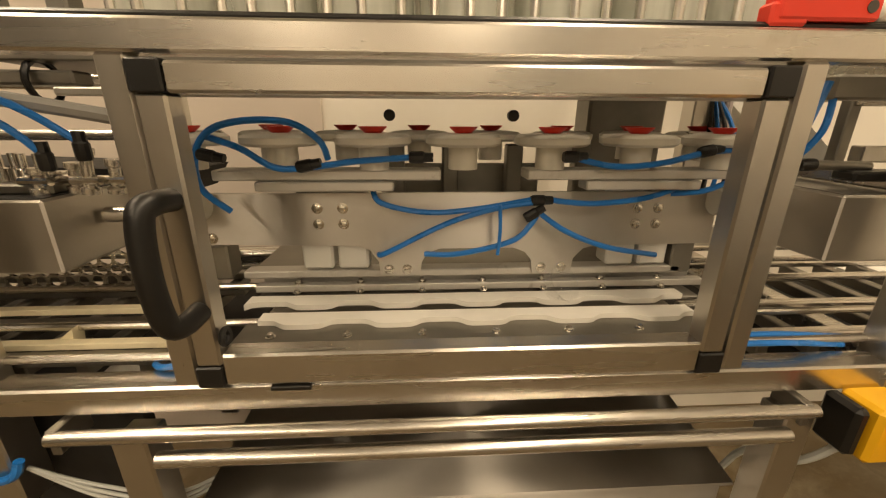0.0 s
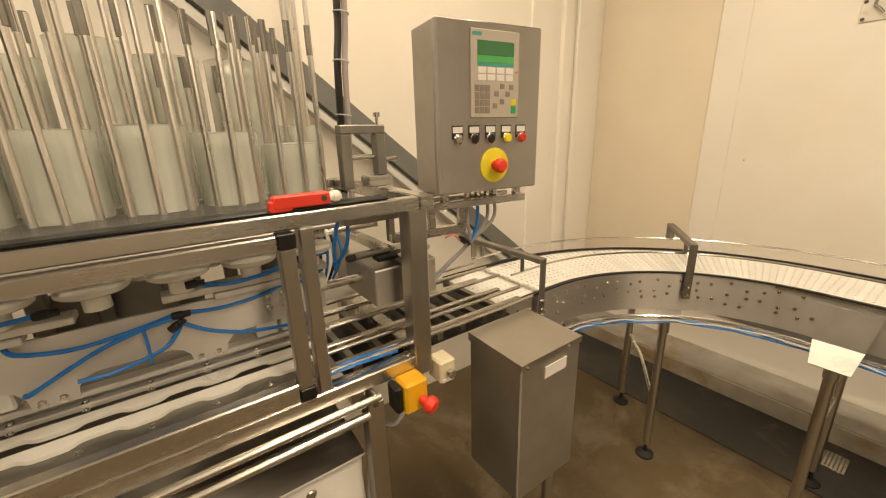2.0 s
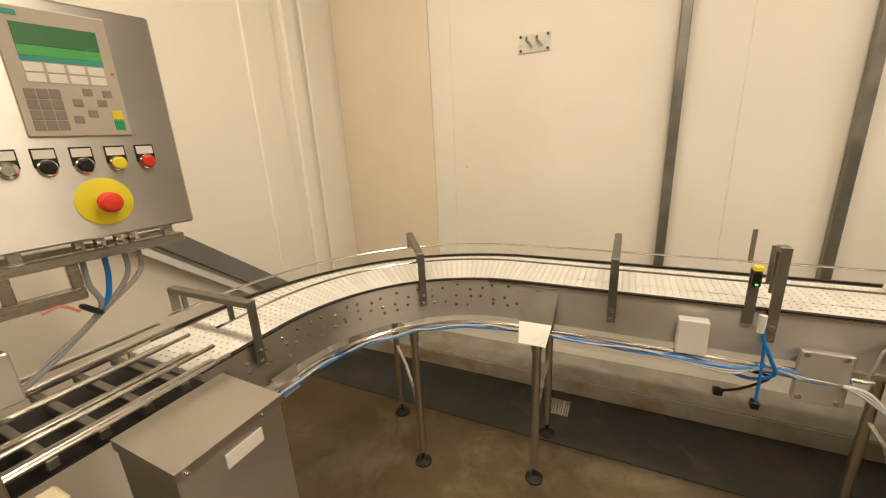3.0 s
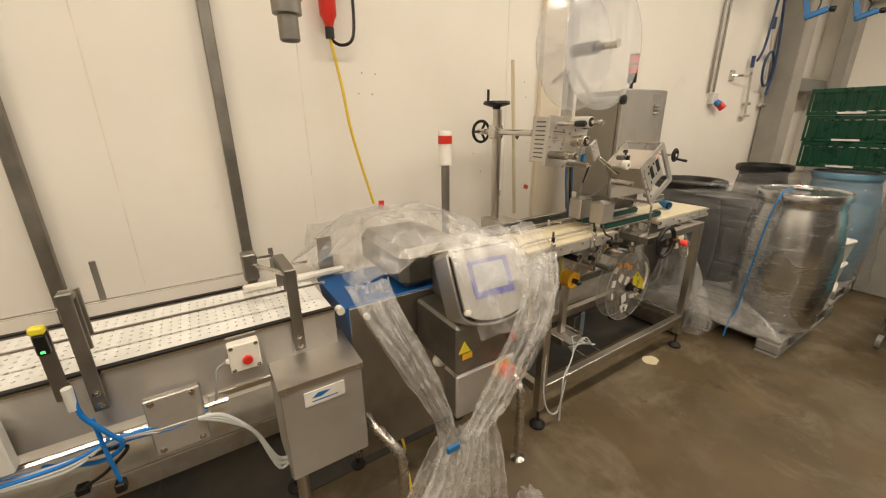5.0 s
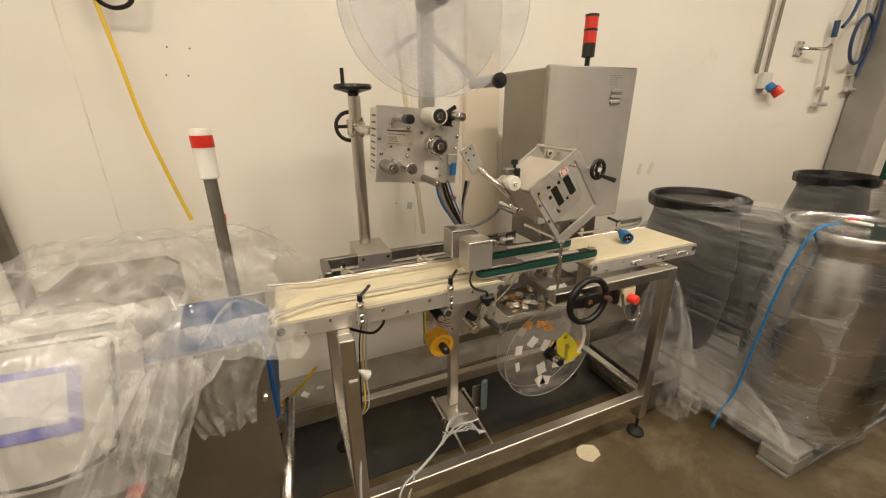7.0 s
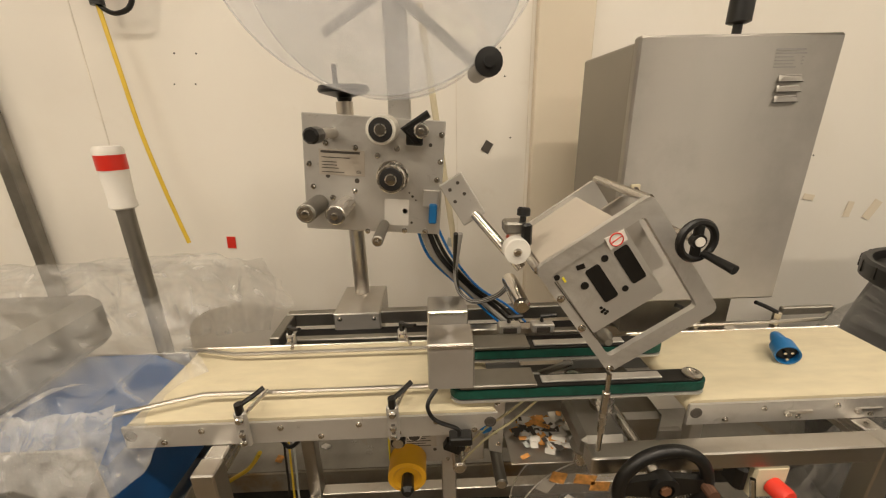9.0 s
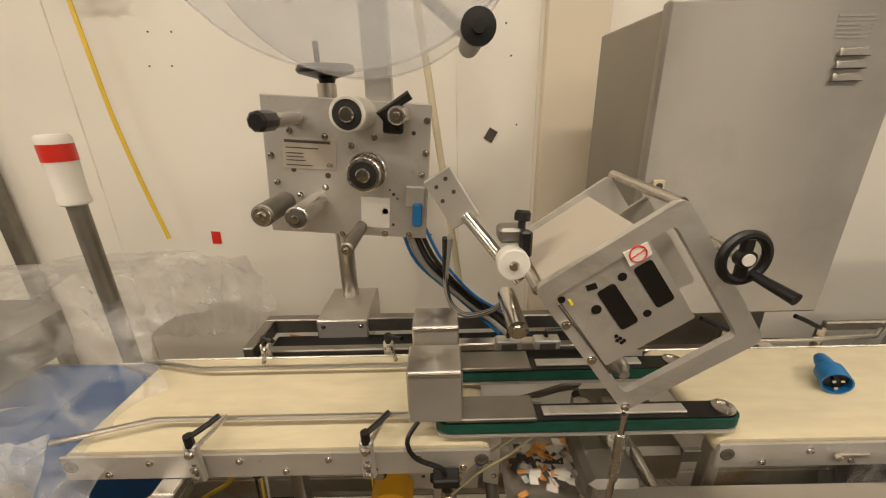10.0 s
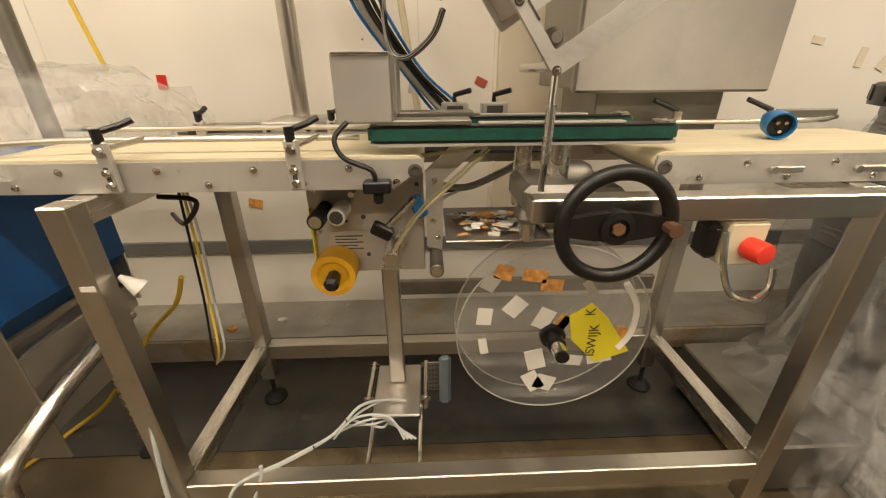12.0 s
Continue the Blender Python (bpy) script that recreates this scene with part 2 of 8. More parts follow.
def film(name, colour, amount, rough, bscale, bump, hi=0.55, stretch=(1, 1, 1)):
    """Thin clear plastic: mostly see-through, with a milky, creased sheen."""
    m = mat(name, colour, rough, var=0.08, scale=6)
    nt = m.node_tree
    p = nt.nodes["Principled BSDF"]
    tc = nt.nodes.new("ShaderNodeTexCoord")
    n = nt.nodes.new("ShaderNodeTexNoise")
    n.inputs["Scale"].default_value, n.inputs["Detail"].default_value = bscale, 6
    n.inputs["Distortion"].default_value = 1.2
    mp = nt.nodes.new("ShaderNodeMapping")
    mp.inputs["Scale"].default_value = stretch
    nt.links.new(tc.outputs["Object"], mp.inputs["Vector"])
    nt.links.new(mp.outputs[0], n.inputs["Vector"])
    r = nt.nodes.new("ShaderNodeMapRange")
    r.inputs["From Min"].default_value, r.inputs["From Max"].default_value = 0.35, 0.7
    r.inputs["To Min"].default_value, r.inputs["To Max"].default_value = amount, hi
    nt.links.new(n.outputs["Fac"], r.inputs["Value"])
    nt.links.new(r.outputs[0], p.inputs["Alpha"])
    b = nt.nodes.new("ShaderNodeBump")
    b.inputs["Strength"].default_value, b.inputs["Distance"].default_value = bump, 0.02
    nt.links.new(n.outputs["Fac"], b.inputs["Height"])
    nt.links.new(b.outputs[0], p.inputs["Normal"])
    p.inputs["Specular IOR Level"].default_value = 0.0
    gl = nt.nodes.new("ShaderNodeBsdfGlossy")
    gl.inputs["Roughness"].default_value = rough
    lw = nt.nodes.new("ShaderNodeLayerWeight")
    lw.inputs["Blend"].default_value = 0.35
    fr = nt.nodes.new("ShaderNodeMapRange")
    fr.inputs["To Min"].default_value, fr.inputs["To Max"].default_value = 0.035, 0.22
    nt.links.new(lw.outputs["Facing"], fr.inputs["Value"])
    mix = nt.nodes.new("ShaderNodeMixShader")
    nt.links.new(b.outputs[0], gl.inputs["Normal"])
    nt.links.new(b.outputs[0], lw.inputs["Normal"])
    nt.links.new(fr.outputs[0], mix.inputs[0])
    nt.links.new(p.outputs[0], mix.inputs[1])
    nt.links.new(gl.outputs[0], mix.inputs[2])
    nt.links.new(mix.outputs[0], nt.nodes["Material Output"].inputs["Surface"])
    return m


FILM = film("clear_bag_film", (0.82, 0.81, 0.78), 0.08, 0.17, 11, 0.75, 0.36, (1.3, 1.3, 0.6))
FOLDED = film("gathered_bag_film", (0.82, 0.81, 0.78), 0.2, 0.17, 20, 0.5, 0.42, (1, 1, 0.75))
WRAP = film("stretch_wrap", (0.55, 0.55, 0.54), 0.02, 0.15, 8, 0.6, 0.3, (0.25, 0.25, 11.0))
WRAP_LOOSE = film("loose_stretch_wrap", (0.72, 0.71, 0.69), 0.03, 0.14, 14, 0.8, 0.3, (1, 1, 0.6))
CLEAR = film("clear_acrylic", (0.7, 0.7, 0.7), 0.03, 0.06, 2, 0.0, 0.09)
CUPS = film("stacked_clear_cups", (0.72, 0.74, 0.66), 0.36, 0.22, 5, 0.0, 0.6, (3, 3, 0.2))
REEL = film("milky_acrylic", (0.74, 0.75, 0.77), 0.1, 0.07, 3, 0.0, 0.3)
SEAM = mat("panel_joint", (0.77, 0.72, 0.63), 0.6)
BLUEBAG = film("blue_bag_film", (0.12, 0.5, 0.66), 0.6, 0.3, 9, 0.8, 0.9)


# ---- mesh tools ----
class Build:
    """Collects faces for one mesh."""

    def __init__(self):
        self.v, self.f = [], []

    def add(self, verts, faces, m=None):
        k = len(self.v)
        self.v += [tuple(m @ Vector(q)) for q in verts] if m is not None else [tuple(q) for q in verts]
        self.f += [tuple(i + k for i in q) for q in faces]
        return self

    def box(self, x0, x1, y0, y1, z0, z1, c=0.002, m=None):
        x0, x1 = min(x0, x1), max(x0, x1)
        y0, y1 = min(y0, y1), max(y0, y1)
        z0, z1 = min(z0, z1), max(z0, z1)
        c = min(c, 0.45 * (x1 - x0), 0.45 * (y1 - y0), 0.45 * (z1 - z0))
        lo, hi = (x0, y0, z0), (x1, y1, z1)
        if c <= 0:
            vs = [(x, y, z) for x in (x0, x1) for y in (y0, y1) for z in (z0, z1)]
            return self.add(vs, [(0, 1, 3, 2), (4, 6, 7, 5), (0, 4, 5, 1), (2, 3, 7, 6), (0, 2, 6, 4), (1, 5, 7, 3)], m)
        vs, idx = [], {}
        for s in [(a, b, d) for a in (0, 1) for b in (0, 1) for d in (0, 1)]:
            for ax in range(3):
                q = [(hi[i] if s[i] else lo[i]) for i in range(3)]
                for i in range(3):
                    if i != ax:
                        q[i] += -c if s[i] else c
                idx[(s, ax)] = len(vs)
                vs.append(q)
        fs = []
        for ax in range(3):
            o = [i for i in range(3) if i != ax]
            for side in (0, 1):
                ring = []
                for a, b in ((0, 0), (1, 0), (1, 1), (0, 1)):
                    s = [0, 0, 0]
                    s[ax], s[o[0]], s[o[1]] = side, a, b
                    ring.append(idx[(tuple(s), ax)])
                if (side == 0) != (ax == 1):
                    ring.reverse()
                fs.append(tuple(ring))
            for a in (0, 1):
                for b in (0, 1):
                    s0, s1 = [0, 0, 0], [0, 0, 0]
                    s0[o[0]] = s1[o[0]] = a
                    s0[o[1]] = s1[o[1]] = b
                    s1[ax] = 1
                    e = [idx[(tuple(s0), o[0])], idx[(tuple(s1), o[0])], idx[(tuple(s1), o[1])], idx[(tuple(s0), o[1])]]
                    if ((a + b) % 2 == 0) == (ax != 1):
                        e.reverse()
                    fs.append(tuple(e))
        for s in [(a, b, d) for a in (0, 1) for b in (0, 1) for d in (0, 1)]:
            e = [idx[(s, 0)], idx[(s, 1)], idx[(s, 2)]]
            if sum(s) % 2 == 0:
                e.reverse()
            fs.append(tuple(e))
        return self.add(vs, fs, m)

    def cyl(self, p0, p1, r0, r1=None, seg=16, cap=True, chamfer=0.0):
        p0, p1 = Vector(p0), Vector(p1)
        r1 = r0 if r1 is None else r1
        length = (p1 - p0).length
        prof = [(r0, 0), (r1, length)]
        if chamfer:
            prof = [(r0 - chamfer, 0), (r0, chamfer), (r1, length - chamfer), (r1 - chamfer, length)]
        return self.lathe(prof, p0, p1 - p0, seg, cap)

    def lathe(self, prof, origin, axis, seg=20, cap=True):
        q = Vector((0, 0, 1)).rotation_difference(Vector(axis).normalized()).to_matrix().to_4x4()
        m = Matrix.Translation(origin) @ q
        vs, fs = [], []
        for r, h in prof:
            vs += [(r * math.cos(2 * math.pi * i / seg), r * math.sin(2 * math.pi * i / seg), h) for i in range(seg)]
        for k in range(len(prof) - 1):
            for i in range(seg):
                j = (i + 1) % seg
                fs.append((k * seg + i, k * seg + j, (k + 1) * seg + j, (k + 1) * seg + i))
        if cap:
            fs.append(tuple(reversed(range(seg))))
            fs.append(tuple((len(prof) - 1) * seg + i for i in range(seg)))
        return self.add(vs, fs, m)

    def sweep(self, pts, r, seg=8, smooth=0, closed=False):
        pts = [Vector(q) for q in pts]
        if smooth:
            pts = spline(pts, smooth, closed)
        n = len(pts)
        up = Vector((0.13, 0.21, 1)).normalized()
        vs, fs = [], []
        for i, q in enumerate(pts):
            a = pts[i - 1] if (i > 0 or closed) else pts[i]
            b = pts[(i + 1) % n] if (i < n - 1 or closed) else pts[i]
            t = (b - a).normalized()
            s = t.cross(up)
            if s.length < 1e-3:
                s = t.cross(Vector((1, 0, 0)))
            s.normalize()
            u = s.cross(t).normalized()
            up = u
            vs += [q + r * (math.cos(2 * math.pi * k / seg) * s + math.sin(2 * math.pi * k / seg) * u) for k in range(seg)]
        last = n if closed else n - 1
        for i in range(last):
            j = (i + 1) % n
            for k in range(seg):
                l = (k + 1) % seg
                fs.append((i * seg + k, i * seg + l, j * seg + l, j * seg + k))
        if not closed:
            fs.append(tuple(reversed(range(seg))))
            fs.append(tuple((n - 1) * seg + k for k in range(seg)))
        return self.add(vs, fs)

    def prism(self, poly, axis, a, b, m=None):
        """A flat outline, drawn in the two other axes in order, pushed from a to b along the axis."""
        n = len(poly)

        def at(q, h):
            return {"x": (h, q[0], q[1]), "y": (q[0], h, q[1]), "z": (q[0], q[1], h)}[axis]
        vs = [at(q, a) for q in poly] + [at(q, b) for q in poly]
        fs = [tuple(range(n)), tuple(range(2 * n - 1, n - 1, -1))] + [((i + 1) % n, i, n + i, n + (i + 1) % n) for i in range(n)]
        return self.add(vs, fs, m)

    def ring(self, outer, inner, axis, a, b, m=None):
        """A flat frame between two outlines with the same number of corners."""
        n = len(outer)

        def at(q, h):
            return {"x": (h, q[0], q[1]), "y": (q[0], h, q[1]), "z": (q[0], q[1], h)}[axis]
        vs = [at(q, h) for h in (a, b) for ring in (outer, inner) for q in ring]
        fs = []
        for i in range(n):
            j = (i + 1) % n
            fs += [(i, j, n + j, n + i), (2 * n + i, 3 * n + i, 3 * n + j, 2 * n + j), (i, 2 * n + i, 2 * n + j, j), (n + i, n + j, 3 * n + j, 3 * n + i)]
        return self.add(vs, fs, m)

    def torus(self, c, axis, big, small, seg=32, sub=10):
        q = Vector((0, 0, 1)).rotation_difference(Vector(axis).normalized()).to_matrix()
        pts = [Vector(c) + q @ Vector((big * math.cos(2 * math.pi * i / seg), big * math.sin(2 * math.pi * i / seg), 0)) for i in range(seg)]
        return self.sweep(pts, small, sub, closed=True)


def spline(pts, steps, closed=False):
    out, n = [], len(pts)
    for i in range(n if closed else n - 1):
        p0 = pts[i - 1] if (i > 0 or closed) else pts[i]
        p1, p2 = pts[i], pts[(i + 1) % n]
        p3 = pts[(i + 2) % n] if (i + 2 < n or closed) else p2
        for k in range(steps):
            t = k / steps
            out.append(0.5 * ((2 * p1) + (p2 - p0) * t + (2 * p0 - 5 * p1 + 4 * p2 - p3) * t * t + (3 * p1 - p0 - 3 * p2 + p3) * t ** 3))
    if not closed:
        out.append(pts[-1])
    return out


def to_mesh(name, b, material):
    me = bpy.data.meshes.new(name)
    me.from_pydata(b.v, [], b.f)
    me.materials.append(material)
    bm = bmesh.new()
    bm.from_mesh(me)
    bmesh.ops.recalc_face_normals(bm, faces=bm.faces)
    bm.to_mesh(me)
    bm.free()
    me.shade_smooth()
    me.set_sharp_from_angle(angle=radians(32))
    return me


def part(name, b, material, parent, label=""):
    ob = new(name, to_mesh(name, b, material))
    if parent:
        ob.parent = parent
        p, inv = parent, Matrix()
        inv = world_of(parent).inverted()
        ob.matrix_parent_inverse = inv
    if label:
        ob["label"] = label
    return ob


def world_of(ob):
    m = ob.matrix_basis.copy()
    while ob.parent:
        m = ob.parent.matrix_basis @ ob.matrix_parent_inverse @ m
        ob = ob.parent
    return m


def thing(name, base, label, category, group="", kind=""):
    ob = new(name)
    ob.empty_display_size = 0.1
    ob.matrix_basis = Matrix.Translation(base)
    return tagged(ob, label, category, group, kind)


def solo(name, b, material, label, category, kind="", group=""):
    return tagged(new(name, to_mesh(name, b, material)), label, category, group, kind)


def words(text, size, m, material, parent, name="writing"):
    cu = bpy.data.curves.new(name, "FONT")
    cu.body, cu.size, cu.extrude = text, size, 0.0004
    cu.align_x = "LEFT"
    cu.materials.append(material)
    tmp = bpy.data.objects.new(name, cu)
    scene.collection.objects.link(tmp)
    me = bpy.data.meshes.new_from_object(tmp.evaluated_get(bpy.context.evaluated_depsgraph_get()))
    bpy.data.objects.remove(tmp)
    me.transform(m)
    if not me.materials:
        me.materials.append(material)
    ob = new(name, me)
    ob.parent = parent
    ob.matrix_parent_inverse = world_of(parent).inverted()
    return ob


def bolt(b, p, axis, r=0.006, h=0.005):
    b.lathe([(r * 1.5, 0), (r * 1.5, h * 0.25), (r, h * 0.3), (r, h * 0.9), (r * 0.8, h)], p, axis, 10)


def bolts(name, spots, axis, r, h, parent, material=None):
    """Single bolts that share one mesh."""
    b = Build()
    bolt(b, (0, 0, 0), axis, r, h)
    me = to_mesh(name, b, material or CHROME)
    inv = world_of(parent).inverted()
    for p in spots:
        ob = new(name, me)
        ob.parent, ob.matrix_parent_inverse = parent, inv
        ob.matrix_basis = Matrix.Translation(p)


# ---- the room ----
solo("floor", Build().box(-7.2, 3.2, -9.0, 2.1, -0.2, 0.0, 0), CONCRETE, "worn brown concrete floor with pale stains", "floor", "structure")
solo("floor_strip", Build().box(2.26, 2.71, -8.6, 1.87, 0.0, 0.004, 0), DARKFLOOR, "dark grey coated floor strip along the wall", "floor", "structure")
solo("wall_east", Build().box(3.0, 3.2, -9.0, 2.1, 0.0, CEIL, 0), WALL, "cream painted insulated panel wall with stains", "wall", "structure")
solo("wall_north", Build().box(-7.2, 3.0, 1.87, 2.1, 0.0, CEIL, 0), WALL, "cream painted panel wall behind the machine", "wall", "structure")
# Never in view; added dark to deepen shade and steel reflections.
solo("wall_west", Build().box(-7.2, -7.0, -9.0, 1.87, 0.0, CEIL, 0), FARWALL, "unseen dark wall added to limit bounced light", "wall", "structure")
solo("wall_south", Build().box(-7.0, 3.0, -9.0, -8.6, 0.0, CEIL, 0), WALL, "cream far wall of the hall", "wall", "structure")
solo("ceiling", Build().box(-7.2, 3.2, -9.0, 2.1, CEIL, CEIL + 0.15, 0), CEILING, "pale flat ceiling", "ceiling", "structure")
kerb = thing("kerb", (2.85, 0, 0), "low concrete kerb with a pale face and stained grey top", "kerb", kind="structure")
part("kerb_body", Build().box(2.71, 3.0, -8.6, 1.87, 0.0, 0.108, 0.004), KERB, kerb)
part("kerb_cap", Build().box(2.716, 3.0, -8.6, 1.87, 0.108, 0.114, 0), KERB_TOP, kerb)
solo("trim", Build().box(2.988, 3.0, -8.6, 1.87, 0.386, 0.448, 0.003), GREYPAINT, "dark grey horizontal wall rail strip", "trim", "structure")
solo("wall_cladding", Build().box(2.985, 3.0, 1.1, 1.87, 0.45, CEIL, 0.003), WALL_A, "darker beige wall panel in the corner", "wall panel", "structure")
solo("wall_band", Build().box(-7.0, -0.42, 1.858, 1.87, 0.0, 1.845, 0.003), WALL_BAND, "greyish beige lower wall sheet behind the machine", "wall panel", "structure")
pil = thing("corner_trim", (2.45, 1.85, 0), "pale ribbed corner cover strips on the wall", "trim", kind="structure")
for x0, x1, d in ((2.2, 2.42, 0.02), (2.5, 2.6, 0.035), (2.66, 2.9, 0.03)):
    part("strip", Build().box(x0, x1, 1.87 - d, 1.87, 0.0, CEIL, 0.006), WALL, pil)
for y in (-0.335, -1.07):
    solo("wall_post", Build().box(2.945, 2.99, y - 0.024, y + 0.024, 0.45, CEIL, 0.004), DULL, "upright galvanised steel channel fixed to the wall", "wall post", "structure", "wall posts")
for y in (-0.62, 0.95, -1.45, -2.83, -3.117, -3.32):
    solo("panel_seam", Build().box(2.9975, 3.0, y - 0.002, y + 0.002, 0.45, CEIL, 0), SEAM, "thin vertical joint between wall panels", "trim", "structure", "wall joints")
solo("wall_step", Build().box(2.955, 3.0, -3.34, -3.13, 0.45, CEIL, 0.004), WALL_A, "shallow beige cover panel on the wall", "wall panel", "structure")
# sloping grey beam on the north wall
bb = Build()
bb.prism([(0.3, 2.25), (2.35, 0.62), (2.35, 0.5), (0.3, 2.13)], "y", 1.80, 1.86)
solo("sloping_beam", bb, GREYPAINT, "dark grey sloping steel stringer on the wall", "beam", "structure")
bb = Build()
bb.prism([(-0.2, 2.5), (2.3, 0.5), (2.3, 0.46), (-0.2, 2.46)], "y", 1.79, 1.865)
solo("beam_flange", bb, PLASTIC_G, "pale lower flange of the sloping stringer", "beam", "structure")
# ceiling lamps
for lx in (-2.4, 0.9):
    for ly in (1.0, -1.0, -3.0, -5.0, -7.2):
        cl = thing("ceiling_light", (lx, ly, CEIL), "lit white linear ceiling luminaire", "ceiling light", "ceiling lights")
        part("housing", Build().box(lx - 0.09, lx + 0.09, ly - 0.65, ly + 0.65, CEIL - 0.07, CEIL - 0.002, 0.01), PLASTIC_W, cl)
        for dx in (-0.045, 0.045):
            part("lamp_tube", Build().cyl((lx + dx, ly - 0.6, CEIL - 0.09), (lx + dx, ly + 0.6, CEIL - 0.09), 0.016, seg=10), TUBELIGHT, cl)
        la = bpy.data.lights.new("lamp", "AREA")
        la.shape, la.size, la.size_y, la.energy, la.color = "RECTANGLE", 0.16, 1.2, LAMP_POWER, LAMP_COLOUR
        lo = new("lamp", la)
        lo.matrix_basis = Matrix.Translation((lx, ly, CEIL - 0.115))


# ---- cup denesting machine ----
YF = 0.755
mac = thing("denesting_machine", (0.03, 1.0, 0), "stainless steel cup denesting machine with an open tube frame", "machine")


def bar(name, x0, x1, y0, y1, z0, z1, material=STEEL, parent=mac, c=0.003, label=""):
    return part(name, Build().box(x0, x1, y0, y1, z0, z1, c), material, parent, label)


bar("top_rail", -1.5, 0.622, YF, YF + 0.032, 1.432, 1.463)
bar("top_rail", -1.5, 0.622, 1.3, 1.332, 1.432, 1.463)
bar("bottom_rail", -0.6, 0.59, YF, YF + 0.04, 1.015, 1.054)
bar("bottom_rail", -0.6, 0.59, 1.29, 1.33, 1.015, 1.054)
bar("post", -0.369, -0.339, YF + 0.001, YF + 0.03, 1.054, 1.432, STEEL_V)
bar("post", 0.342, 0.371, YF + 0.001, YF + 0.03, 1.054, 1.432, STEEL_V)
bar("corner_post", 0.591, 0.642, YF + 0.002, YF + 0.05, 0.99, 1.4315, STEEL_V)
bar("corner_post", 0.60, 0.65, 1.29, 1.34, 0.55, 1.4315, STEEL_V)
bar("corner_post", -0.655, -0.605, YF + 0.002, YF + 0.05, 0.86, 1.4315, STEEL_V)
bar("corner_post", -0.655, -0.605, 1.29, 1.34, 0.55, 1.4315, STEEL_V)
bar("end_rail", 0.622, 0.662, YF - 0.002, 1.34, 1.432, 1.464)
bar("end_rail", 0.60, 0.64, YF + 0.05, 1.29, 1.02, 1.055)
bar("end_rail", 0.605, 0.635, YF + 0.05, 1.29, 1.28, 1.305)
bar("top_plate", -0.62, 0.55, YF + 0.012, YF + 0.055, 1.4635, 1.4705, BLACK, label="black plastic edge plate under the cup stacks")
bar("deck", -0.6, 0.5, YF + 0.056, 1.29, 1.4555, 1.4705, CLEAR, label="clear plastic deck with openings above the suction heads")
# door
door = part("door", Build().box(-0.304, 0.300, YF - 0.006, YF + 0.024, 1.396, 1.425, 0.003), STEEL, mac, "hinged tube frame door with black corner pieces")
part("door_bar", Build().box(-0.304, 0.300, YF - 0.006, YF + 0.024, 1.058, 1.102, 0.003), STEEL, door)
part("door_bar", Build().box(-0.334, -0.304, YF - 0.006, YF + 0.024, 1.086, 1.396, 0.003), STEEL_V, door)
part("door_bar", Build().box(0.300, 0.331, YF - 0.006, YF + 0.024, 1.086, 1.396, 0.003), STEEL_V, door)
for x0, x1, z0, z1 in ((-0.336, -0.304, 1.396, 1.427), (0.300, 0.333, 1.396, 1.427), (-0.336, -0.304, 1.056, 1.086), (0.300, 0.333, 1.056, 1.086)):
    part("corner_piece", Build().box(x0, x1, YF - 0.008, YF + 0.025, z0, z1, 0.002), BLACK, door, "black plastic corner joint")
part("handle", Build().sweep([(-0.32, YF - 0.006, 1.292), (-0.32, YF - 0.038, 1.294), (-0.325, YF - 0.05, 1.282), (-0.328, YF - 0.053, 1.225), (-0.325, YF - 0.05, 1.172), (-0.318, YF - 0.038, 1.16), (-0.315, YF - 0.006, 1.162)], 0.0125, 12, 5), BLACK, door, "black moulded pull handle")
part("knob", Build().torus((-0.296, YF + 0.0, 1.125), (1, 0, 0), 0.009, 0.004, 16, 6), RUBBER, door)
part("door_stop", Build().box(-0.25, -0.20, YF - 0.009, YF - 0.001, 1.0505, 1.0565, 0.001), BLACK, mac)
# round rails, legs, drawer cabinet
part("round_rail", Build().cyl((-0.52, YF - 0.02, 1.0), (0.475, YF - 0.02, 1.0), 0.0095, seg=14, chamfer=0.002), STEEL, mac)
part("round_rail", Build().cyl((-0.395, YF - 0.025, 0.966), (0.44, YF - 0.025, 0.966), 0.0105, seg=14, chamfer=0.002), STEEL, mac)
for x in (-0.52, 0.455):
    part("rail_bracket", Build().box(x, x + 0.012, YF - 0.022, YF + 0.03, 0.975, 1.012, 0.002), DULL, mac)
for x in (-0.456, 0.441):
    for y in (YF - 0.015, 1.29):
        lg = part("leg", Build().box(x, x + 0.044, y, y + 0.044, 0.07, 0.985, 0.003), STEEL_V, mac)
        ft = Build()
        ft.cyl((x + 0.022, y + 0.022, 0.02), (x + 0.022, y + 0.022, 0.07), 0.009)
        ft.lathe([(0.04, 0.0), (0.04, 0.008), (0.02, 0.022)], (x + 0.022, y + 0.022, 0.0), (0, 0, 1))
        part("foot", ft, RUBBER, lg)
cb = part("lower_cabinet", Build().box(-0.395, 0.436, 0.80, 1.25, 0.25, 0.812, 0.004), SHEET, mac, "stainless cabinet under the frame with two locks")
lid = Build()
lid.add([(-0.40, 0.782, 0.817), (0.44, 0.782, 0.817), (0.43, 1.05, 0.868), (-0.38, 1.05, 0.868), (-0.40, 0.782, 0.811), (0.44, 0.782, 0.811), (0.43, 1.05, 0.83), (-0.38, 1.05, 0.83)],
        [(0, 1, 2, 3), (7, 6, 5, 4), (0, 4, 5, 1), (1, 5, 6, 2), (2, 6, 7, 3), (3, 7, 4, 0)])
part("sloping_lid", lid, PANEL, cb)
part("front_panel", Build().box(-0.392, 0.433, 0.794, 0.8, 0.30, 0.800, 0.002), PANEL, cb)
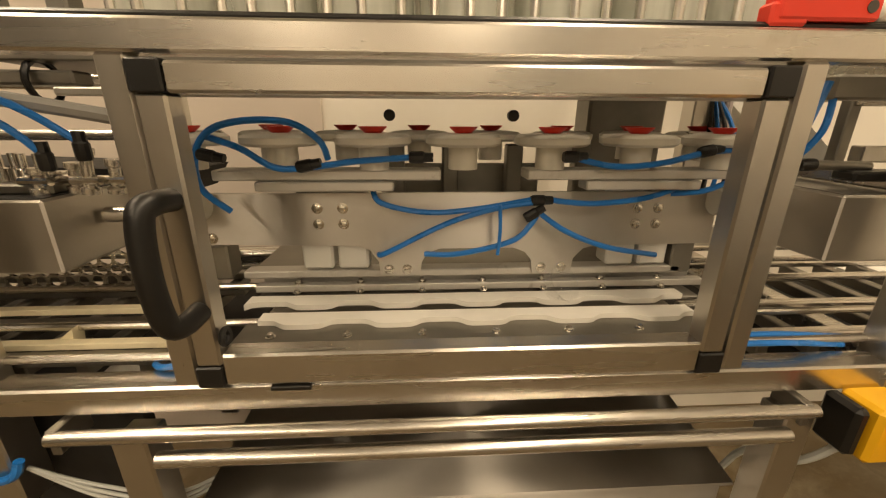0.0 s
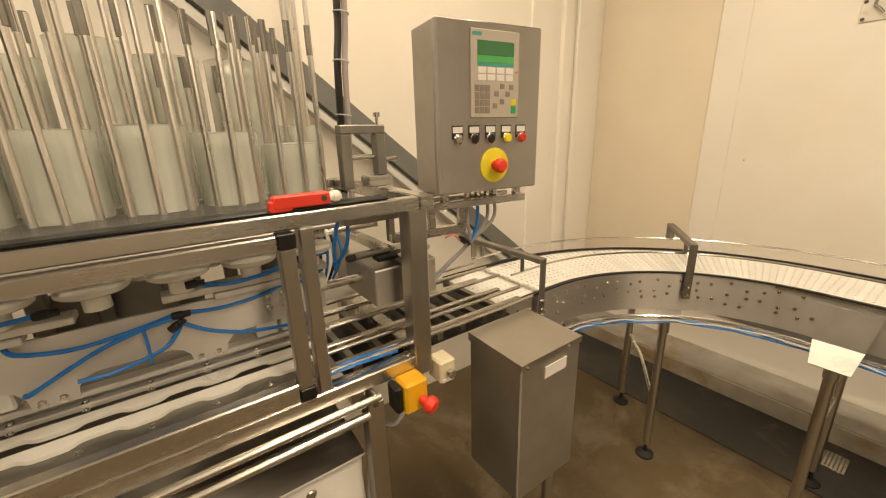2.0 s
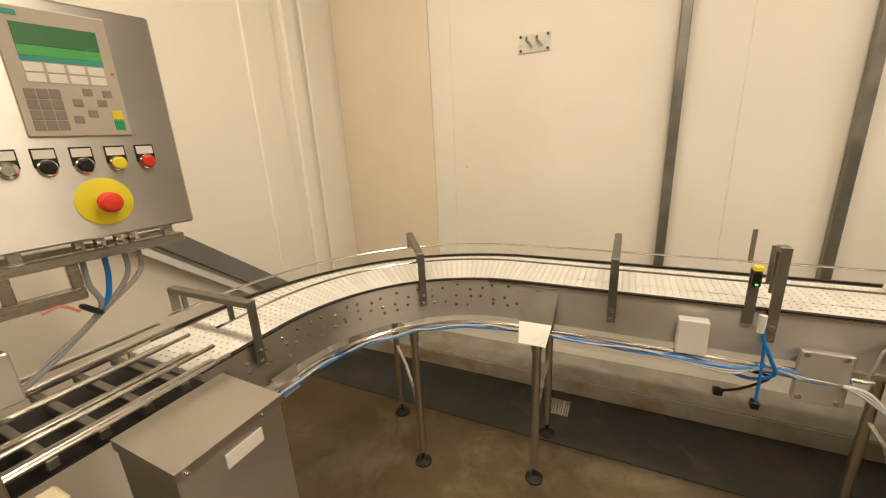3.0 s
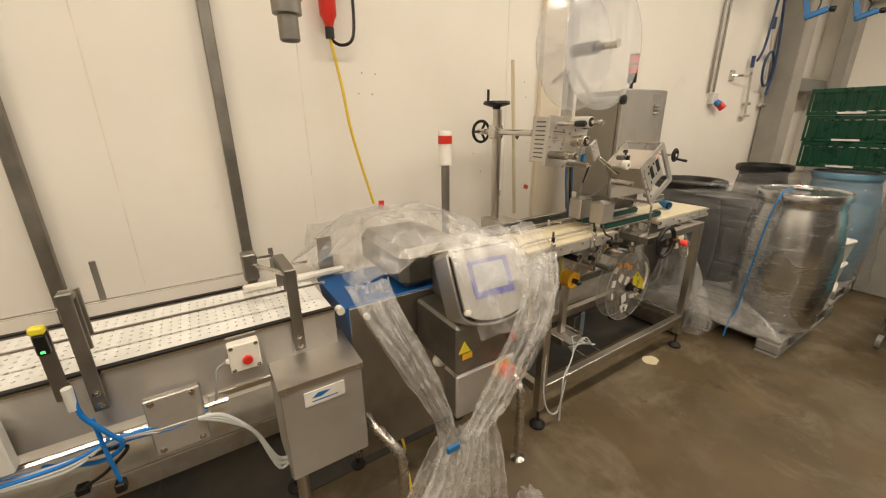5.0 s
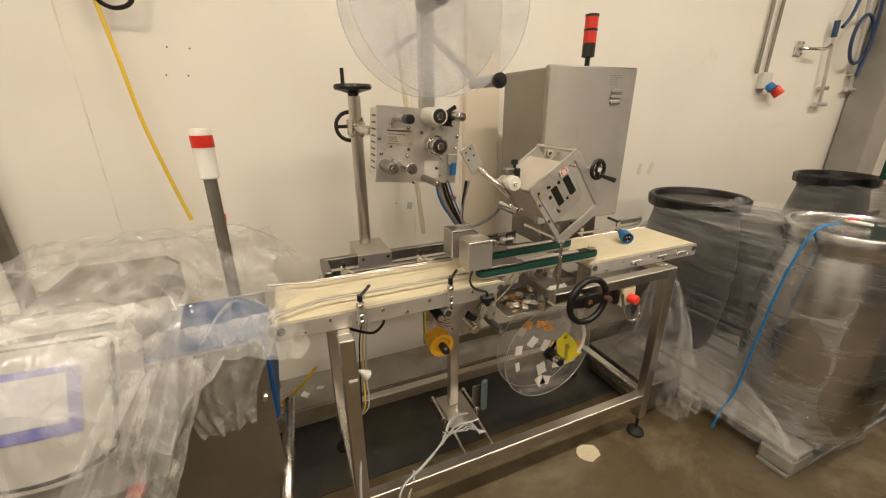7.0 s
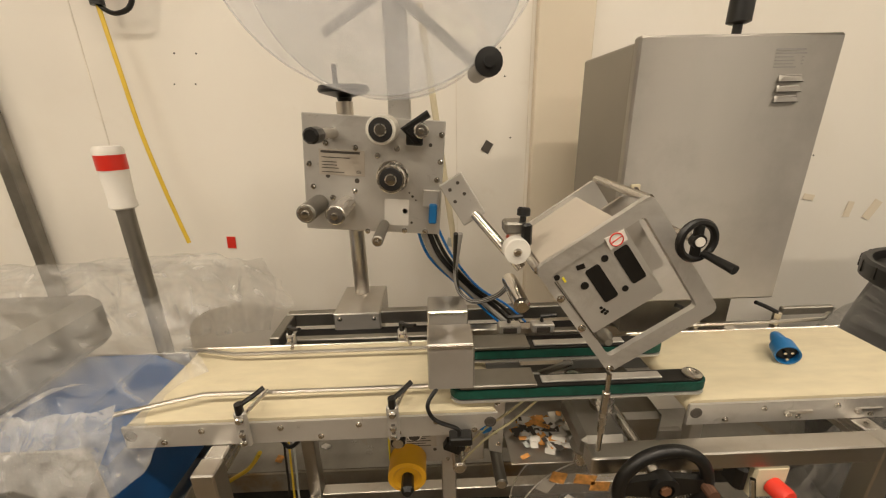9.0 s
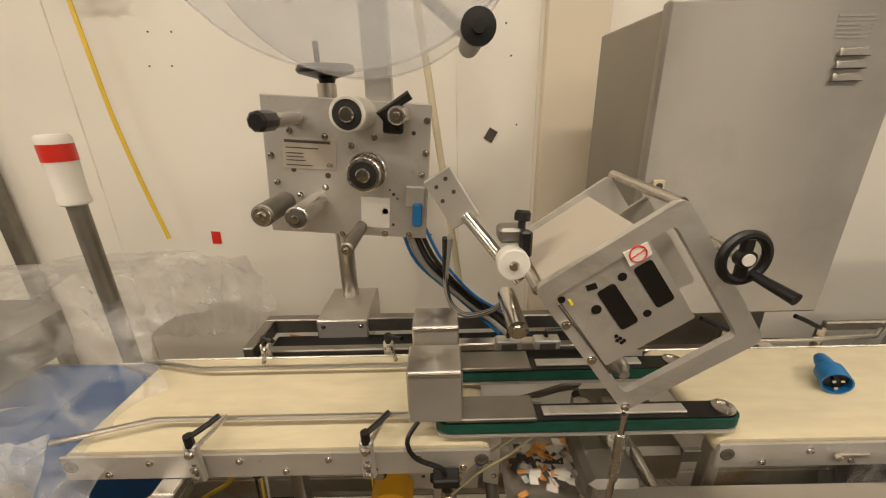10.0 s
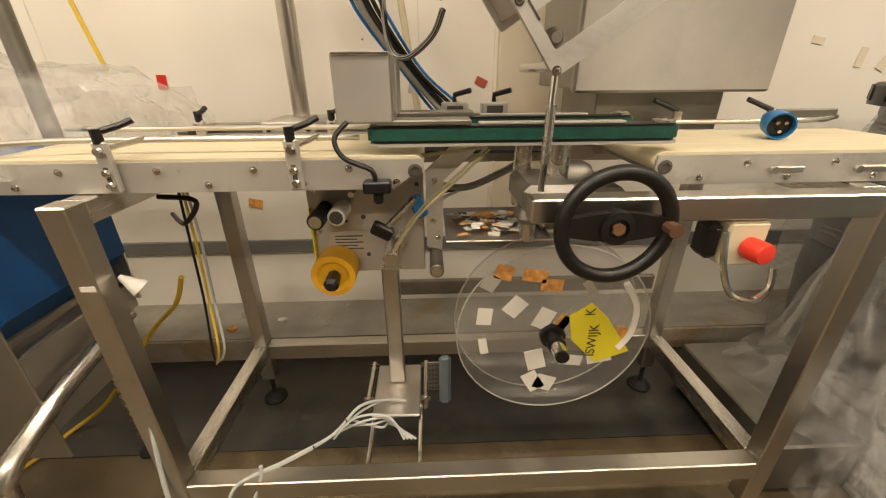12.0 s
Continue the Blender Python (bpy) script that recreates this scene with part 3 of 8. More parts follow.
for x in (-0.246, 0.297):
    lk = Build()
    lk.lathe([(0.013, 0), (0.013, 0.003), (0.009, 0.006), (0.009, 0.008)], (x, 0.794, 0.765), (0, -1, 0), 18)
    part("lock", lk, CHROME, cb)
part("hinge_pin", Build().cyl((-0.41, 0.79, 0.808), (0.0, 0.79, 0.808), 0.005), CHROME, cb)
part("cross_member", Build().box(-0.41, 0.44, 1.0, 1.04, 0.93, 0.97, 0.003), DULL, mac)
# emergency stop on the bottom rail
es = part("emergency_stop", Build().box(0.524, 0.589, 0.70, 0.757, 0.937, 1.022, 0.006), YELLOW, mac, "yellow box with red mushroom button")
part("back_box", Build().box(0.504, 0.5235, 0.71, 0.76, 0.942, 1.017, 0.006), BLACK, es)
part("button", Build().lathe([(0.012, 0), (0.012, 0.018), (0.021, 0.022), (0.021, 0.034), (0.016, 0.042), (0.004, 0.044)], (0.568, 0.70, 0.97), (0.35, -1, -0.2), 20), ORANGE, es)
sl = part("selector_box", Build().box(0.648, 0.70, 0.73, 0.79, 0.955, 1.02, 0.005), CREAM, mac, "small cream switch box")
part("selector", Build().cyl((0.675, 0.73, 0.985), (0.678, 0.712, 0.984), 0.012, seg=16, chamfer=0.002), CHROME, sl)
part("label_strip", Build().box(0.655, 0.69, 0.7285, 0.73, 0.958, 0.968, 0), PAPER, sl)
# top-side clamp frames
for s in (-1, 1):
    cx = 0.58 * s + 0.0
    cf = part("clamp_frame", Build().box(cx - 0.062, cx + 0.062, 0.94, 0.972, 1.606, 1.628, 0.003), DULL, mac)
    part("upright", Build().box(cx - 0.062, cx - 0.034, 0.94, 0.972, 1.47, 1.606, 0.003), DULL, cf)
    part("upright", Build().box(cx + 0.034, cx + 0.062, 0.94, 0.972, 1.50, 1.606, 0.003), DULL, cf)
    part("spacer", Build().cyl((cx - 0.036, 0.956, 1.548), (cx + 0.036, 0.956, 1.548), 0.007), STEEL, cf)
    part("set_screw", Build().cyl((cx + 0.055, 0.956, 1.538), (cx + 0.10, 0.956, 1.54), 0.006), CHROME, cf)
    kb = Build()
    kb.cyl((cx + 0.048, 0.956, 1.628), (cx + 0.048, 0.956, 1.65), 0.004)
    kb.lathe([(0.009, 0), (0.009, 0.01)], (cx + 0.048, 0.956, 1.648), (0, 0, 1), 12)
    part("thumb_screw", kb, CHROME, cf)
    part("foot_block", Build().box(cx - 0.0, cx + 0.07, 0.93, 0.98, 1.471, 1.5, 0.003), STEEL, cf)
part("cross_bar", Build().box(-0.7, -0.3, 1.0, 1.01, 1.56, 1.63, 0.002), STEEL, mac)
part("side_bar", Build().cyl((-0.9, 0.98, 1.55), (-0.6, 0.98, 1.55), 0.008), STEEL, mac)
# safety switch, red
sw = part("safety_switch", Build().box(0.305, 0.415, 0.762, 0.787, 1.471, 1.496, 0.003), ORANGE, mac, "red safety interlock switch")
part("actuator", Build().box(0.298, 0.34, 0.764, 0.785, 1.466, 1.488, 0.003), ORANGE, sw)
part("gland", Build().lathe([(0.010, 0), (0.010, 0.008), (0.012, 0.010), (0.012, 0.02), (0.007, 0.026)], (0.415, 0.775, 1.484), (1, 0, 0), 12), PAPER, sw)
part("screw_hole", Build().cyl((0.402, 0.7618, 1.484), (0.402, 0.7612, 1.484), 0.006, seg=14), INK, sw)

# guide rods and the suction heads
xs = [-0.395, -0.262, -0.129, 0.004, 0.138, 0.272, 0.405]
for row, yy in ((0, 0.95), (1, 1.13)):
    for i, x in enumerate(xs):
        for dx, dy in ((-0.044, -0.05), (0.044, -0.05), (0.0, -0.067), (-0.044, 0.05), (0.044, 0.05)):
            if row == 1 and dy > 0 and i % 2:
                continue
            top = 1.823 if row == 0 and dy < 0 else (1.852, 2.35, 1.76)[(i + int(dx > 0)) % 3]
            px = x + dx + 0.067 * row + random.uniform(-0.004, 0.004)
            rod = part("guide_rod", Build().cyl((px, yy + dy, 1.47), (px + random.uniform(-0.004, 0.004), yy + dy, top), 0.0062, seg=10), ROD, mac)
            if top < 2:
                part("rod_tip", Build().cyl((px, yy + dy, top - 0.055), (px, yy + dy, top + 0.002), 0.0068, seg=8), DULL, rod)
for row, yy in ((0, 0.93), (1, 1.08)):
    for i, x in enumerate(xs):
        hx = x + 0.067 * row
        h = part("suction_head", Build().lathe([(0.022, 0), (0.022, 0.032), (0.05, 0.034), (0.056, 0.038), (0.056, 0.046), (0.05, 0.05), (0.03, 0.052)], (hx, yy, 1.302), (0, 0, 1), 24), PLASTIC_W, mac, "white plastic suction head")
        part("cup", Build().lathe([(0.012, 0), (0.02, 0.007), (0.021, 0.009), (0.01, 0.009)], (hx, yy, 1.354), (0, 0, 1), 18), RED, h, "red suction cup")
part("head_bar", Build().box(-0.36, -0.03, 0.91, 0.955, 1.287, 1.302, 0.002), ALU, mac)
part("head_bar", Build().box(0.10, 0.44, 0.91, 0.955, 1.287, 1.302, 0.002), ALU, mac)
part("head_bar", Build().box(-0.3, -0.1, 0.905, 0.94, 1.272, 1.286, 0.002), ALU, mac)
part("head_bar", Build().box(0.19, 0.37, 0.905, 0.94, 1.272, 1.286, 0.002), ALU, mac)
part("rear_plate", Build().box(-0.14, 0.18, 1.12, 1.126, 1.19, 1.29, 0.002), DULL, mac)
# Added strips block light through the deck to darken the interior.
part("deck_strip", Build().box(-0.6, 0.5, 0.89, 1.08, 1.44, 1.455, 0.002), DULL, mac)
part("deck_strip", Build().box(-0.6, 0.5, 1.16, 1.29, 1.44, 1.455, 0.002), DULL, mac)
# Added dull sheets that stand in for shade between the guides.
part("lower_tray", Build().box(-0.36, 0.42, 0.986, 1.2, 1.112, 1.118, 0.002), DULL, mac)
part("drip_sheet", Build().box(-0.34, 0.42, 0.86, 1.1, 1.03, 1.034, 0.001), DULL, mac)
part("deck_bar", Build().box(-0.5, 0.5, 0.86, 0.875, 1.398, 1.408, 0.002), ALU, mac)
ARM = [(-0.41, 1.262), (0.437, 1.262), (0.437, 1.172), (0.235, 1.17), (0.215, 1.165), (0.2, 1.148), (0.197, 1.122), (0.13, 1.122), (0.127, 1.145), (0.115, 1.16), (0.095, 1.168), (-0.03, 1.168), (-0.05, 1.16), (-0.06, 1.145), (-0.063, 1.122), (-0.13, 1.122), (-0.132, 1.146), (-0.145, 1.166), (-0.165, 1.174), (-0.41, 1.18)]
part("carrier_plate", Build().prism(ARM, "y", 0.948, 0.956), SHEET, mac, "shaped steel carrier plate with hoses")
bolts("bolt", [(x, 0.948, z) for x, z in ((-0.225, 1.238), (-0.185, 1.238), (-0.225, 1.212), (-0.185, 1.212), (0.30, 1.235), (0.335, 1.235), (0.30, 1.208), (0.335, 1.208), (-0.115, 1.132), (-0.085, 1.132), (0.145, 1.132), (0.18, 1.132), (-0.40, 1.25), (0.425, 1.25), (-0.395, 1.19))], (0, -1, 0), 0.006, 0.005, mac)
for x in (-0.205, 0.318):
    part("cylinder_block", Build().box(x - 0.055, x - 0.004, 0.958, 1.0, 1.13, 1.285, 0.004), PLASTIC_G, mac)
    part("cylinder_block", Build().box(x + 0.004, x + 0.055, 0.958, 1.0, 1.13, 1.285, 0.004), PLASTIC_G, mac)
part("lower_beam", Build().box(-0.36, 0.40, 0.955, 0.985, 1.115, 1.128, 0.002), ALU, mac)
for x in (-0.40, 0.40):
    part("end_block", Build().box(x - 0.02, x + 0.02, 0.955, 1.0, 1.115, 1.175, 0.003), DULL, mac)


def hose(pts, r=0.0044, material=BLUE, parent=mac, name="air_hose", steps=6):
    return part(name, Build().sweep(pts, r, 8, steps), material, parent)


hose([(-0.135, 0.942, 1.268), (-0.12, 0.925, 1.25), (-0.05, 0.918, 1.237), (0.03, 0.916, 1.243), (0.12, 0.92, 1.257)])
hose([(-0.13, 0.94, 1.162), (-0.115, 0.925, 1.17), (-0.02, 0.915, 1.22), (0.06, 0.912, 1.245), (0.12, 0.914, 1.253)])
hose([(-0.055, 0.93, 1.165), (0.0, 0.915, 1.17), (0.08, 0.912, 1.19), (0.11, 0.914, 1.215), (0.125, 0.918, 1.24)])
hose([(0.12, 0.92, 1.258), (0.2, 0.914, 1.25), (0.29, 0.918, 1.257), (0.36, 0.93, 1.275)])
hose([(0.125, 0.92, 1.235), (0.17, 0.914, 1.205), (0.24, 0.914, 1.178), (0.33, 0.925, 1.16)])
hose([(-0.335, 0.90, 1.245), (-0.362, 0.885, 1.28), (-0.36, 0.88, 1.325), (-0.335, 0.875, 1.357), (-0.29, 0.875, 1.37), (-0.23, 0.875, 1.368), (-0.195, 0.88, 1.345), (-0.188, 0.89, 1.32)])
hose([(-0.345, 0.885, 1.35), (-0.30, 0.88, 1.335), (-0.26, 0.882, 1.31), (-0.22, 0.89, 1.308), (-0.15, 0.89, 1.317), (-0.07, 0.895, 1.322)])
hose([(0.16, 0.89, 1.322), (0.22, 0.885, 1.31), (0.29, 0.885, 1.315), (0.36, 0.89, 1.33), (0.44, 0.89, 1.335)])
hose([(0.34, 0.93, 1.262), (0.38, 0.91, 1.27), (0.43, 0.92, 1.285)])
hose([(-0.85, 0.83, 1.405), (-0.80, 0.81, 1.385), (-0.70, 0.80, 1.39), (-0.60, 0.80, 1.395), (-0.53, 0.81, 1.37), (-0.505, 0.83, 1.33)])
hose([(-0.85, 0.84, 1.40), (-0.75, 0.81, 1.395), (-0.62, 0.80, 1.405), (-0.52, 0.81, 1.392), (-0.46, 0.83, 1.345)])
hose([(0.45, 0.83, 1.42), (0.435, 0.83, 1.36), (0.44, 0.85, 1.30)])
hose([(0.48, 0.85, 1.42), (0.47, 0.84, 1.36), (0.45, 0.86, 1.31)])
hose([(-0.86, 0.84, 1.40), (-0.7, 0.82, 1.41), (-0.55, 0.83, 1.395), (-0.40, 0.84, 1.37)], 0.009, GREYC, name="corrugated_hose")
for p, d in (((0.125, 0.916, 1.255), (1, 0, 0)), ((0.115, 0.914, 1.235), (1, 0, 0.6)), ((-0.215, 0.888, 1.312), (1, 0, 0.2)), ((-0.34, 0.88, 1.325), (1, 0, -0.2)), ((-0.06, 0.893, 1.322), (1, 0, 0)), ((0.16, 0.89, 1.323), (1, 0, 0)), ((0.36, 0.89, 1.332), (1, 0, 0.2)), ((-0.505, 0.83, 1.328), (0, 0, 1)), ((-0.46, 0.83, 1.34), (0, 0, 1))):
    a = Vector(d).normalized()
    part("hose_fitting", Build().lathe([(0.007, 0), (0.0085, 0.003), (0.0085, 0.02), (0.007, 0.022), (0.0065, 0.034)], Vector(p) - a * 0.016, a, 10), BLACK, mac, "black push-in hose fitting")
part("cable_tie", Build().sweep([(0.06, 0.908, 1.25), (0.062, 0.906, 1.21), (0.06, 0.908, 1.17)], 0.003, 6, 3), BLUE, mac)
# tubs and pivots at both ends
for s in (-1, 1):
    def X(x):
        return s * x + (0.0 if s < 0 else 0.03)
    part("pivot_shaft", Build().cyl((X(0.40), 0.93, 1.235), (X(0.53), 0.93, 1.235), 0.012), CHROME, mac)
    part("pivot_bush", Build().cyl((X(0.385), 0.93, 1.25), (X(0.405), 0.93, 1.25), 0.024, chamfer=0.003), PLASTIC_W, mac)
    part("inner_rail", Build().cyl((X(0.40), 1.05, 1.345), (X(1.3 if s < 0 else 0.62), 1.05, 1.345), 0.009), STEEL, mac)
for x0, x1 in ((-1.4, -0.536), (0.533, 0.72)):
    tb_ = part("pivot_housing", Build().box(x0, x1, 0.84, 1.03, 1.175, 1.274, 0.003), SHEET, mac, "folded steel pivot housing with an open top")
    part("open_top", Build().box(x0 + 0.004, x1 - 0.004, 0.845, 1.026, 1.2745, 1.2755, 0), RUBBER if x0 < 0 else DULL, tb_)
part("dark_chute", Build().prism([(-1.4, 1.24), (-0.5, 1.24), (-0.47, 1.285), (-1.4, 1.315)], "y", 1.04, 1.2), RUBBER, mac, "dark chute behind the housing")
# Black sheet added as the deep shade under the infeed.
part("skirt_panel", Build().box(-1.5, -0.47, 0.82, 0.84, 0.02, 0.98, 0.003), RUBBER, mac, "black sheet standing in for the shade below the infeed")
part("skirt_panel", Build().box(-0.45, 0.44, 1.26, 1.27, 0.05, 0.9, 0.003), SHEET, mac)
part("valve_block", Build().box(-0.63, -0.545, 0.87, 0.91, 1.2755, 1.29, 0.003), DULL, mac)
for x in (-0.62, -0.60, -0.58, -0.56):
    part("valve", Build().lathe([(0.008, 0), (0.008, 0.02), (0.005, 0.022), (0.005, 0.04)], (x, 0.88 + 0.01 * (x < -0.59), 1.288), (0, 0, 1), 12), CHROME, mac)

# infeed rails and wavy cup guides
def wavy(y0, y1, z0, z1, x0, x1, up):
    n = 80
    poly = [(x0 + (x1 - x0) * i / n, y1 + up * 0.5 * (1 + math.tanh(3 * math.sin(2 * math.pi * (x0 + (x1 - x0) * i / n) / 0.134)))) for i in range(n + 1)]
    poly += [(x1, y0), (x0, y0)]
    return Build().prism(poly, "z", z0, z1)


part("cup_guide", wavy(0.872, 0.848, 1.086, 1.094, -0.30, 0.36, -0.014), GUIDE, mac, "white plastic guide with a wavy edge")
part("cup_guide", wavy(0.93, 0.908, 1.086, 1.095, -0.34, 0.38, -0.014), GUIDE, mac, "white plastic guide with a wavy edge")
part("cup_guide", wavy(1.05, 1.03, 1.086, 1.094, -0.34, 0.42, -0.012), GUIDE, mac)
part("guide_bed", Build().box(-0.32, 0.40, 0.79, 0.858, 1.078, 1.0855, 0.002), DULL, mac)
part("guide_bed", Build().box(-0.34, 0.42, 0.918, 0.985, 1.078, 1.0855, 0.002), DULL, mac)
for y in (0.945, 0.985):
    part("guide_bar", Build().box(-0.34, 0.44, y, y + 0.016, 1.094, 1.106, 0.001), ALU, mac)
bolts("guide_bolt", [(-0.27 + 0.105 * k, y, z) for k in range(7) for y, z in ((0.815, 1.0855), (0.94, 1.0945), (0.953, 1.106), (0.993, 1.106))], (0, 0, 1), 0.0045, 0.007, mac)
for y, z, r in ((0.80, 1.07, 0.006), (0.86, 1.085, 0.006), (0.96, 1.1, 0.006), (1.03, 1.11, 0.006), (1.1, 1.11, 0.006)):
    part("track_rod", Build().cyl((-1.3, y, z), (1.08, y, z), r, seg=10), STEEL, mac)
for y in (0.83, 0.93, 1.05, 1.13):
    part("track_rail", Build().box(0.40, 1.06, y, y + 0.02, 1.05, 1.062, 0.002), STEEL, mac)
    part("track_rail", Build().box(-1.3, -0.40, y - 0.02, y, 1.05, 1.064, 0.002), DULL, mac)
for k in range(7):
    x = 0.45 + 0.085 * k
    part("track_bracket", Build().box(x, x + 0.02, 0.82, 1.15, 1.028, 1.05, 0.002), DULL, mac)
for k in range(8):
    x = -0.46 - 0.085 * k
    part("track_bracket", Build().box(x, x + 0.02, 0.82, 1.15, 1.028, 1.05, 0.002), DULL, mac)
    if k % 2 == 0:
        part("pusher", Build().prism([(x + 0.02, 1.06), (x + 0.07, 1.06), (x + 0.075, 1.09), (x + 0.05, 1.07)], "y", 0.845, 0.865), CREAM, mac, "yellowed plastic pusher finger")
part("chain", Build().box(-1.3, -0.38, 0.83, 0.845, 1.064, 1.074, 0.001), CREAM, mac)
part("chain", Build().box(-1.3, -0.38, 0.895, 0.91, 1.085, 1.095, 0.001), CREAM, mac)
pb = Build()
spots = {}


def welded(p):
    """Index of a corner in the punched plate; shared corners are one."""
    key = tuple(round(q, 4) for q in p)
    if key not in spots:
        spots[key] = len(pb.v)
        pb.v.append(key)
    return spots[key]


rim = [(0.012, 0), (0.012, 0.01), (0.006, 0.01), (0, 0.01), (-0.006, 0.01), (-0.012, 0.01), (-0.012, 0), (-0.012, -0.01), (-0.006, -0.01), (0, -0.01), (0.006, -0.01), (0.012, -0.01)]
for i in range(15):
    for j in range(4):
        cx, cz = -0.78 + 0.024 * i + 0.012 * (j % 2), 1.098 + 0.02 * j
        outs = [[welded((cx + a, yy, cz + b)) for a, b in rim] for yy in (1.001, 1.004)]
        ins = [[welded((cx + 0.0094 * a / math.hypot(a, b), yy, cz + 0.0094 * b / math.hypot(a, b))) for a, b in rim] for yy in (1.001, 1.004)]
        for k in range(12):
            l = (k + 1) % 12
            pb.f += [(outs[0][k], outs[0][l], ins[0][l], ins[0][k]), (outs[1][k], ins[1][k], ins[1][l], outs[1][l]), (ins[0][k], ins[0][l], ins[1][l], ins[1][k])]
part("perforated_plate", pb, STEEL, mac, "steel plate punched with round holes")
# Black sheets added below the rods so the gaps read as shaded.
part("track_pan", Build().box(-1.3, -0.38, 0.80, 1.2, 0.985, 0.99, 0.002), RUBBER, mac, "black sheet standing in for shade under the infeed track")
part("track_pan", Build().box(0.44, 1.04, 0.86, 1.2, 0.99, 0.995, 0.002), RUBBER, mac, "black sheet standing in for shade under the outfeed track")
part("drive_housing", Build().box(0.30, 0.47, 1.19, 1.27, 1.17, 1.42, 0.006), DULL, mac, "dark drive housing inside the frame")
for k in range(4):
    hose([(0.44 + 0.02 * k, 1.0 + 0.02 * k, 1.20), (0.46 + 0.02 * k, 1.02, 1.28), (0.47 + 0.015 * k, 1.05, 1.36), (0.5, 1.1, 1.43)], 0.004, BLUE if k % 2 else BLACK)
# clutter by the infeed: paper dome, blue foot, valve fittings, dark arms
part("white_dome", Build().lathe([(0.05, 0), (0.046, 0.014), (0.034, 0.026), (0.016, 0.033), (0.003, 0.035)], (-0.50, 0.86, 0.99), (0, 0, 1), 24), PAPER, mac)
part("blue_block", Build().box(-0.415, -0.37, 0.80, 0.85, 1.0, 1.018, 0.003), BLUE_P, mac)
part("white_block", Build().box(-0.415, -0.37, 0.80, 0.85, 1.0185, 1.035, 0.003), PLASTIC_W, mac)
for x, y, z, L in ((-0.50, 0.875, 1.276, 0.05), (-0.53, 0.89, 1.276, 0.03), (-0.47, 0.88, 1.276, 0.035), (-0.56, 0.87, 1.276, 0.025)):
    vf = part("valve_fitting", Build().lathe([(0.011, 0), (0.011, 0.008), (0.007, 0.01), (0.007, L), (0.010, L + 0.002), (0.010, L + 0.01)], (x, y, z), (0.1, 0, 1), 12), STEEL, mac, "threaded steel valve fitting")
    part("side_screw", Build().cyl((x - 0.02, y, z + 0.018), (x + 0.02, y - 0.004, z + 0.018), 0.006, seg=10), CHROME, vf)
part("hub_disc", Build().lathe([(0.018, 0), (0.02, 0.003), (0.02, 0.012), (0.008, 0.013), (0.008, 0.03)], (-0.57, 0.90, 1.29), (0, 0, 1), 18), STEEL, mac)
part("swing_beam", Build().box(-1.3, -0.50, 0.895, 0.93, 1.412, 1.43, 0.003), DULL, mac)
part("swing_beam", Build().box(0.47, 0.64, 0.84, 0.88, 1.40, 1.43, 0.003), DULL, mac)
part("beam_strap", Build().torus((-0.55, 0.912, 1.417), (1, 0, 0), 0.026, 0.004, 16, 6), BLACK, mac)
part("valve_arm", Build().cyl((0.475, 0.86, 1.315), (0.60, 0.88, 1.31), 0.007, seg=12), DULL, mac)
part("valve_tip", Build().lathe([(0.006, 0), (0.009, 0.005), (0.009, 0.022), (0.006, 0.025)], (0.472, 0.86, 1.315), (1, 0.1, 0), 12), BLACK, mac)
part("valve_arm", Build().box(0.55, 0.66, 0.85, 0.885, 1.292, 1.306, 0.003), BLACK, mac)
part("valve_post", Build().box(0.655, 0.675, 0.98, 1.0, 1.30, 1.43, 0.002), DULL, mac)
part("white_chute", Build().prism([(0.45, 1.085), (0.72, 1.085), (0.64, 1.14), (0.45, 1.15)], "y", 1.16, 1.17), PLASTIC_W, mac, "white plastic outfeed chute plate")
for x in (-0.1, 0.065):
    part("rear_knob", Build().lathe([(0.006, 0), (0.0075, 0.002), (0.0075, 0.012), (0.004, 0.014)], (x, 0.885, 1.378), (0, -1, 0), 14), BLACK, mac)
for x in (-0.12, -0.02, 0.1, 0.23):
    part("rear_bracket", Build().box(x, x + 0.03, 1.06, 1.09, 1.18, 1.33, 0.003), DULL, mac)
for pts in ([(0.36, 0.80, 1.065), (0.45, 0.79, 1.072), (0.56, 0.80, 1.06)], [(0.36, 0.82, 1.065), (0.46, 0.81, 1.074), (0.58, 0.82, 1.06)], [(-0.34, 0.80, 1.062), (-0.40, 0.79, 1.06), (-0.42, 0.8, 1.058)]):
    hose(pts, 0.0045)
hose([(-0.75, 0.765, 0.915), (-0.66, 0.755, 0.91), (-0.60, 0.75, 0.925), (-0.585, 0.752, 0.95)], 0.006, BLUE, name="cable_tie")
for k in range(3):
    hose([(-0.6, 0.77, 0.92), (-0.52, 0.78, 0.87 - 0.012 * k), (-0.43, 0.8, 0.83 - 0.01 * k), (-0.36, 0.9, 0.8)], 0.0028, PALEC, name="cable")
hose([(0.6, 0.77, 0.99), (0.61, 0.8, 1.2), (0.62, 0.8, 1.3), (0.68, 0.82, 1.32)], 0.01, GREYC, name="cable")
hose([(0.55, 0.75, 0.92), (0.53, 0.78, 0.86), (0.5, 0.85, 0.8), (0.48, 0.9, 0.5), (0.52, 0.9, 0.1), (0.6, 0.85, 0.01)], 0.006, PALEC, name="cable")
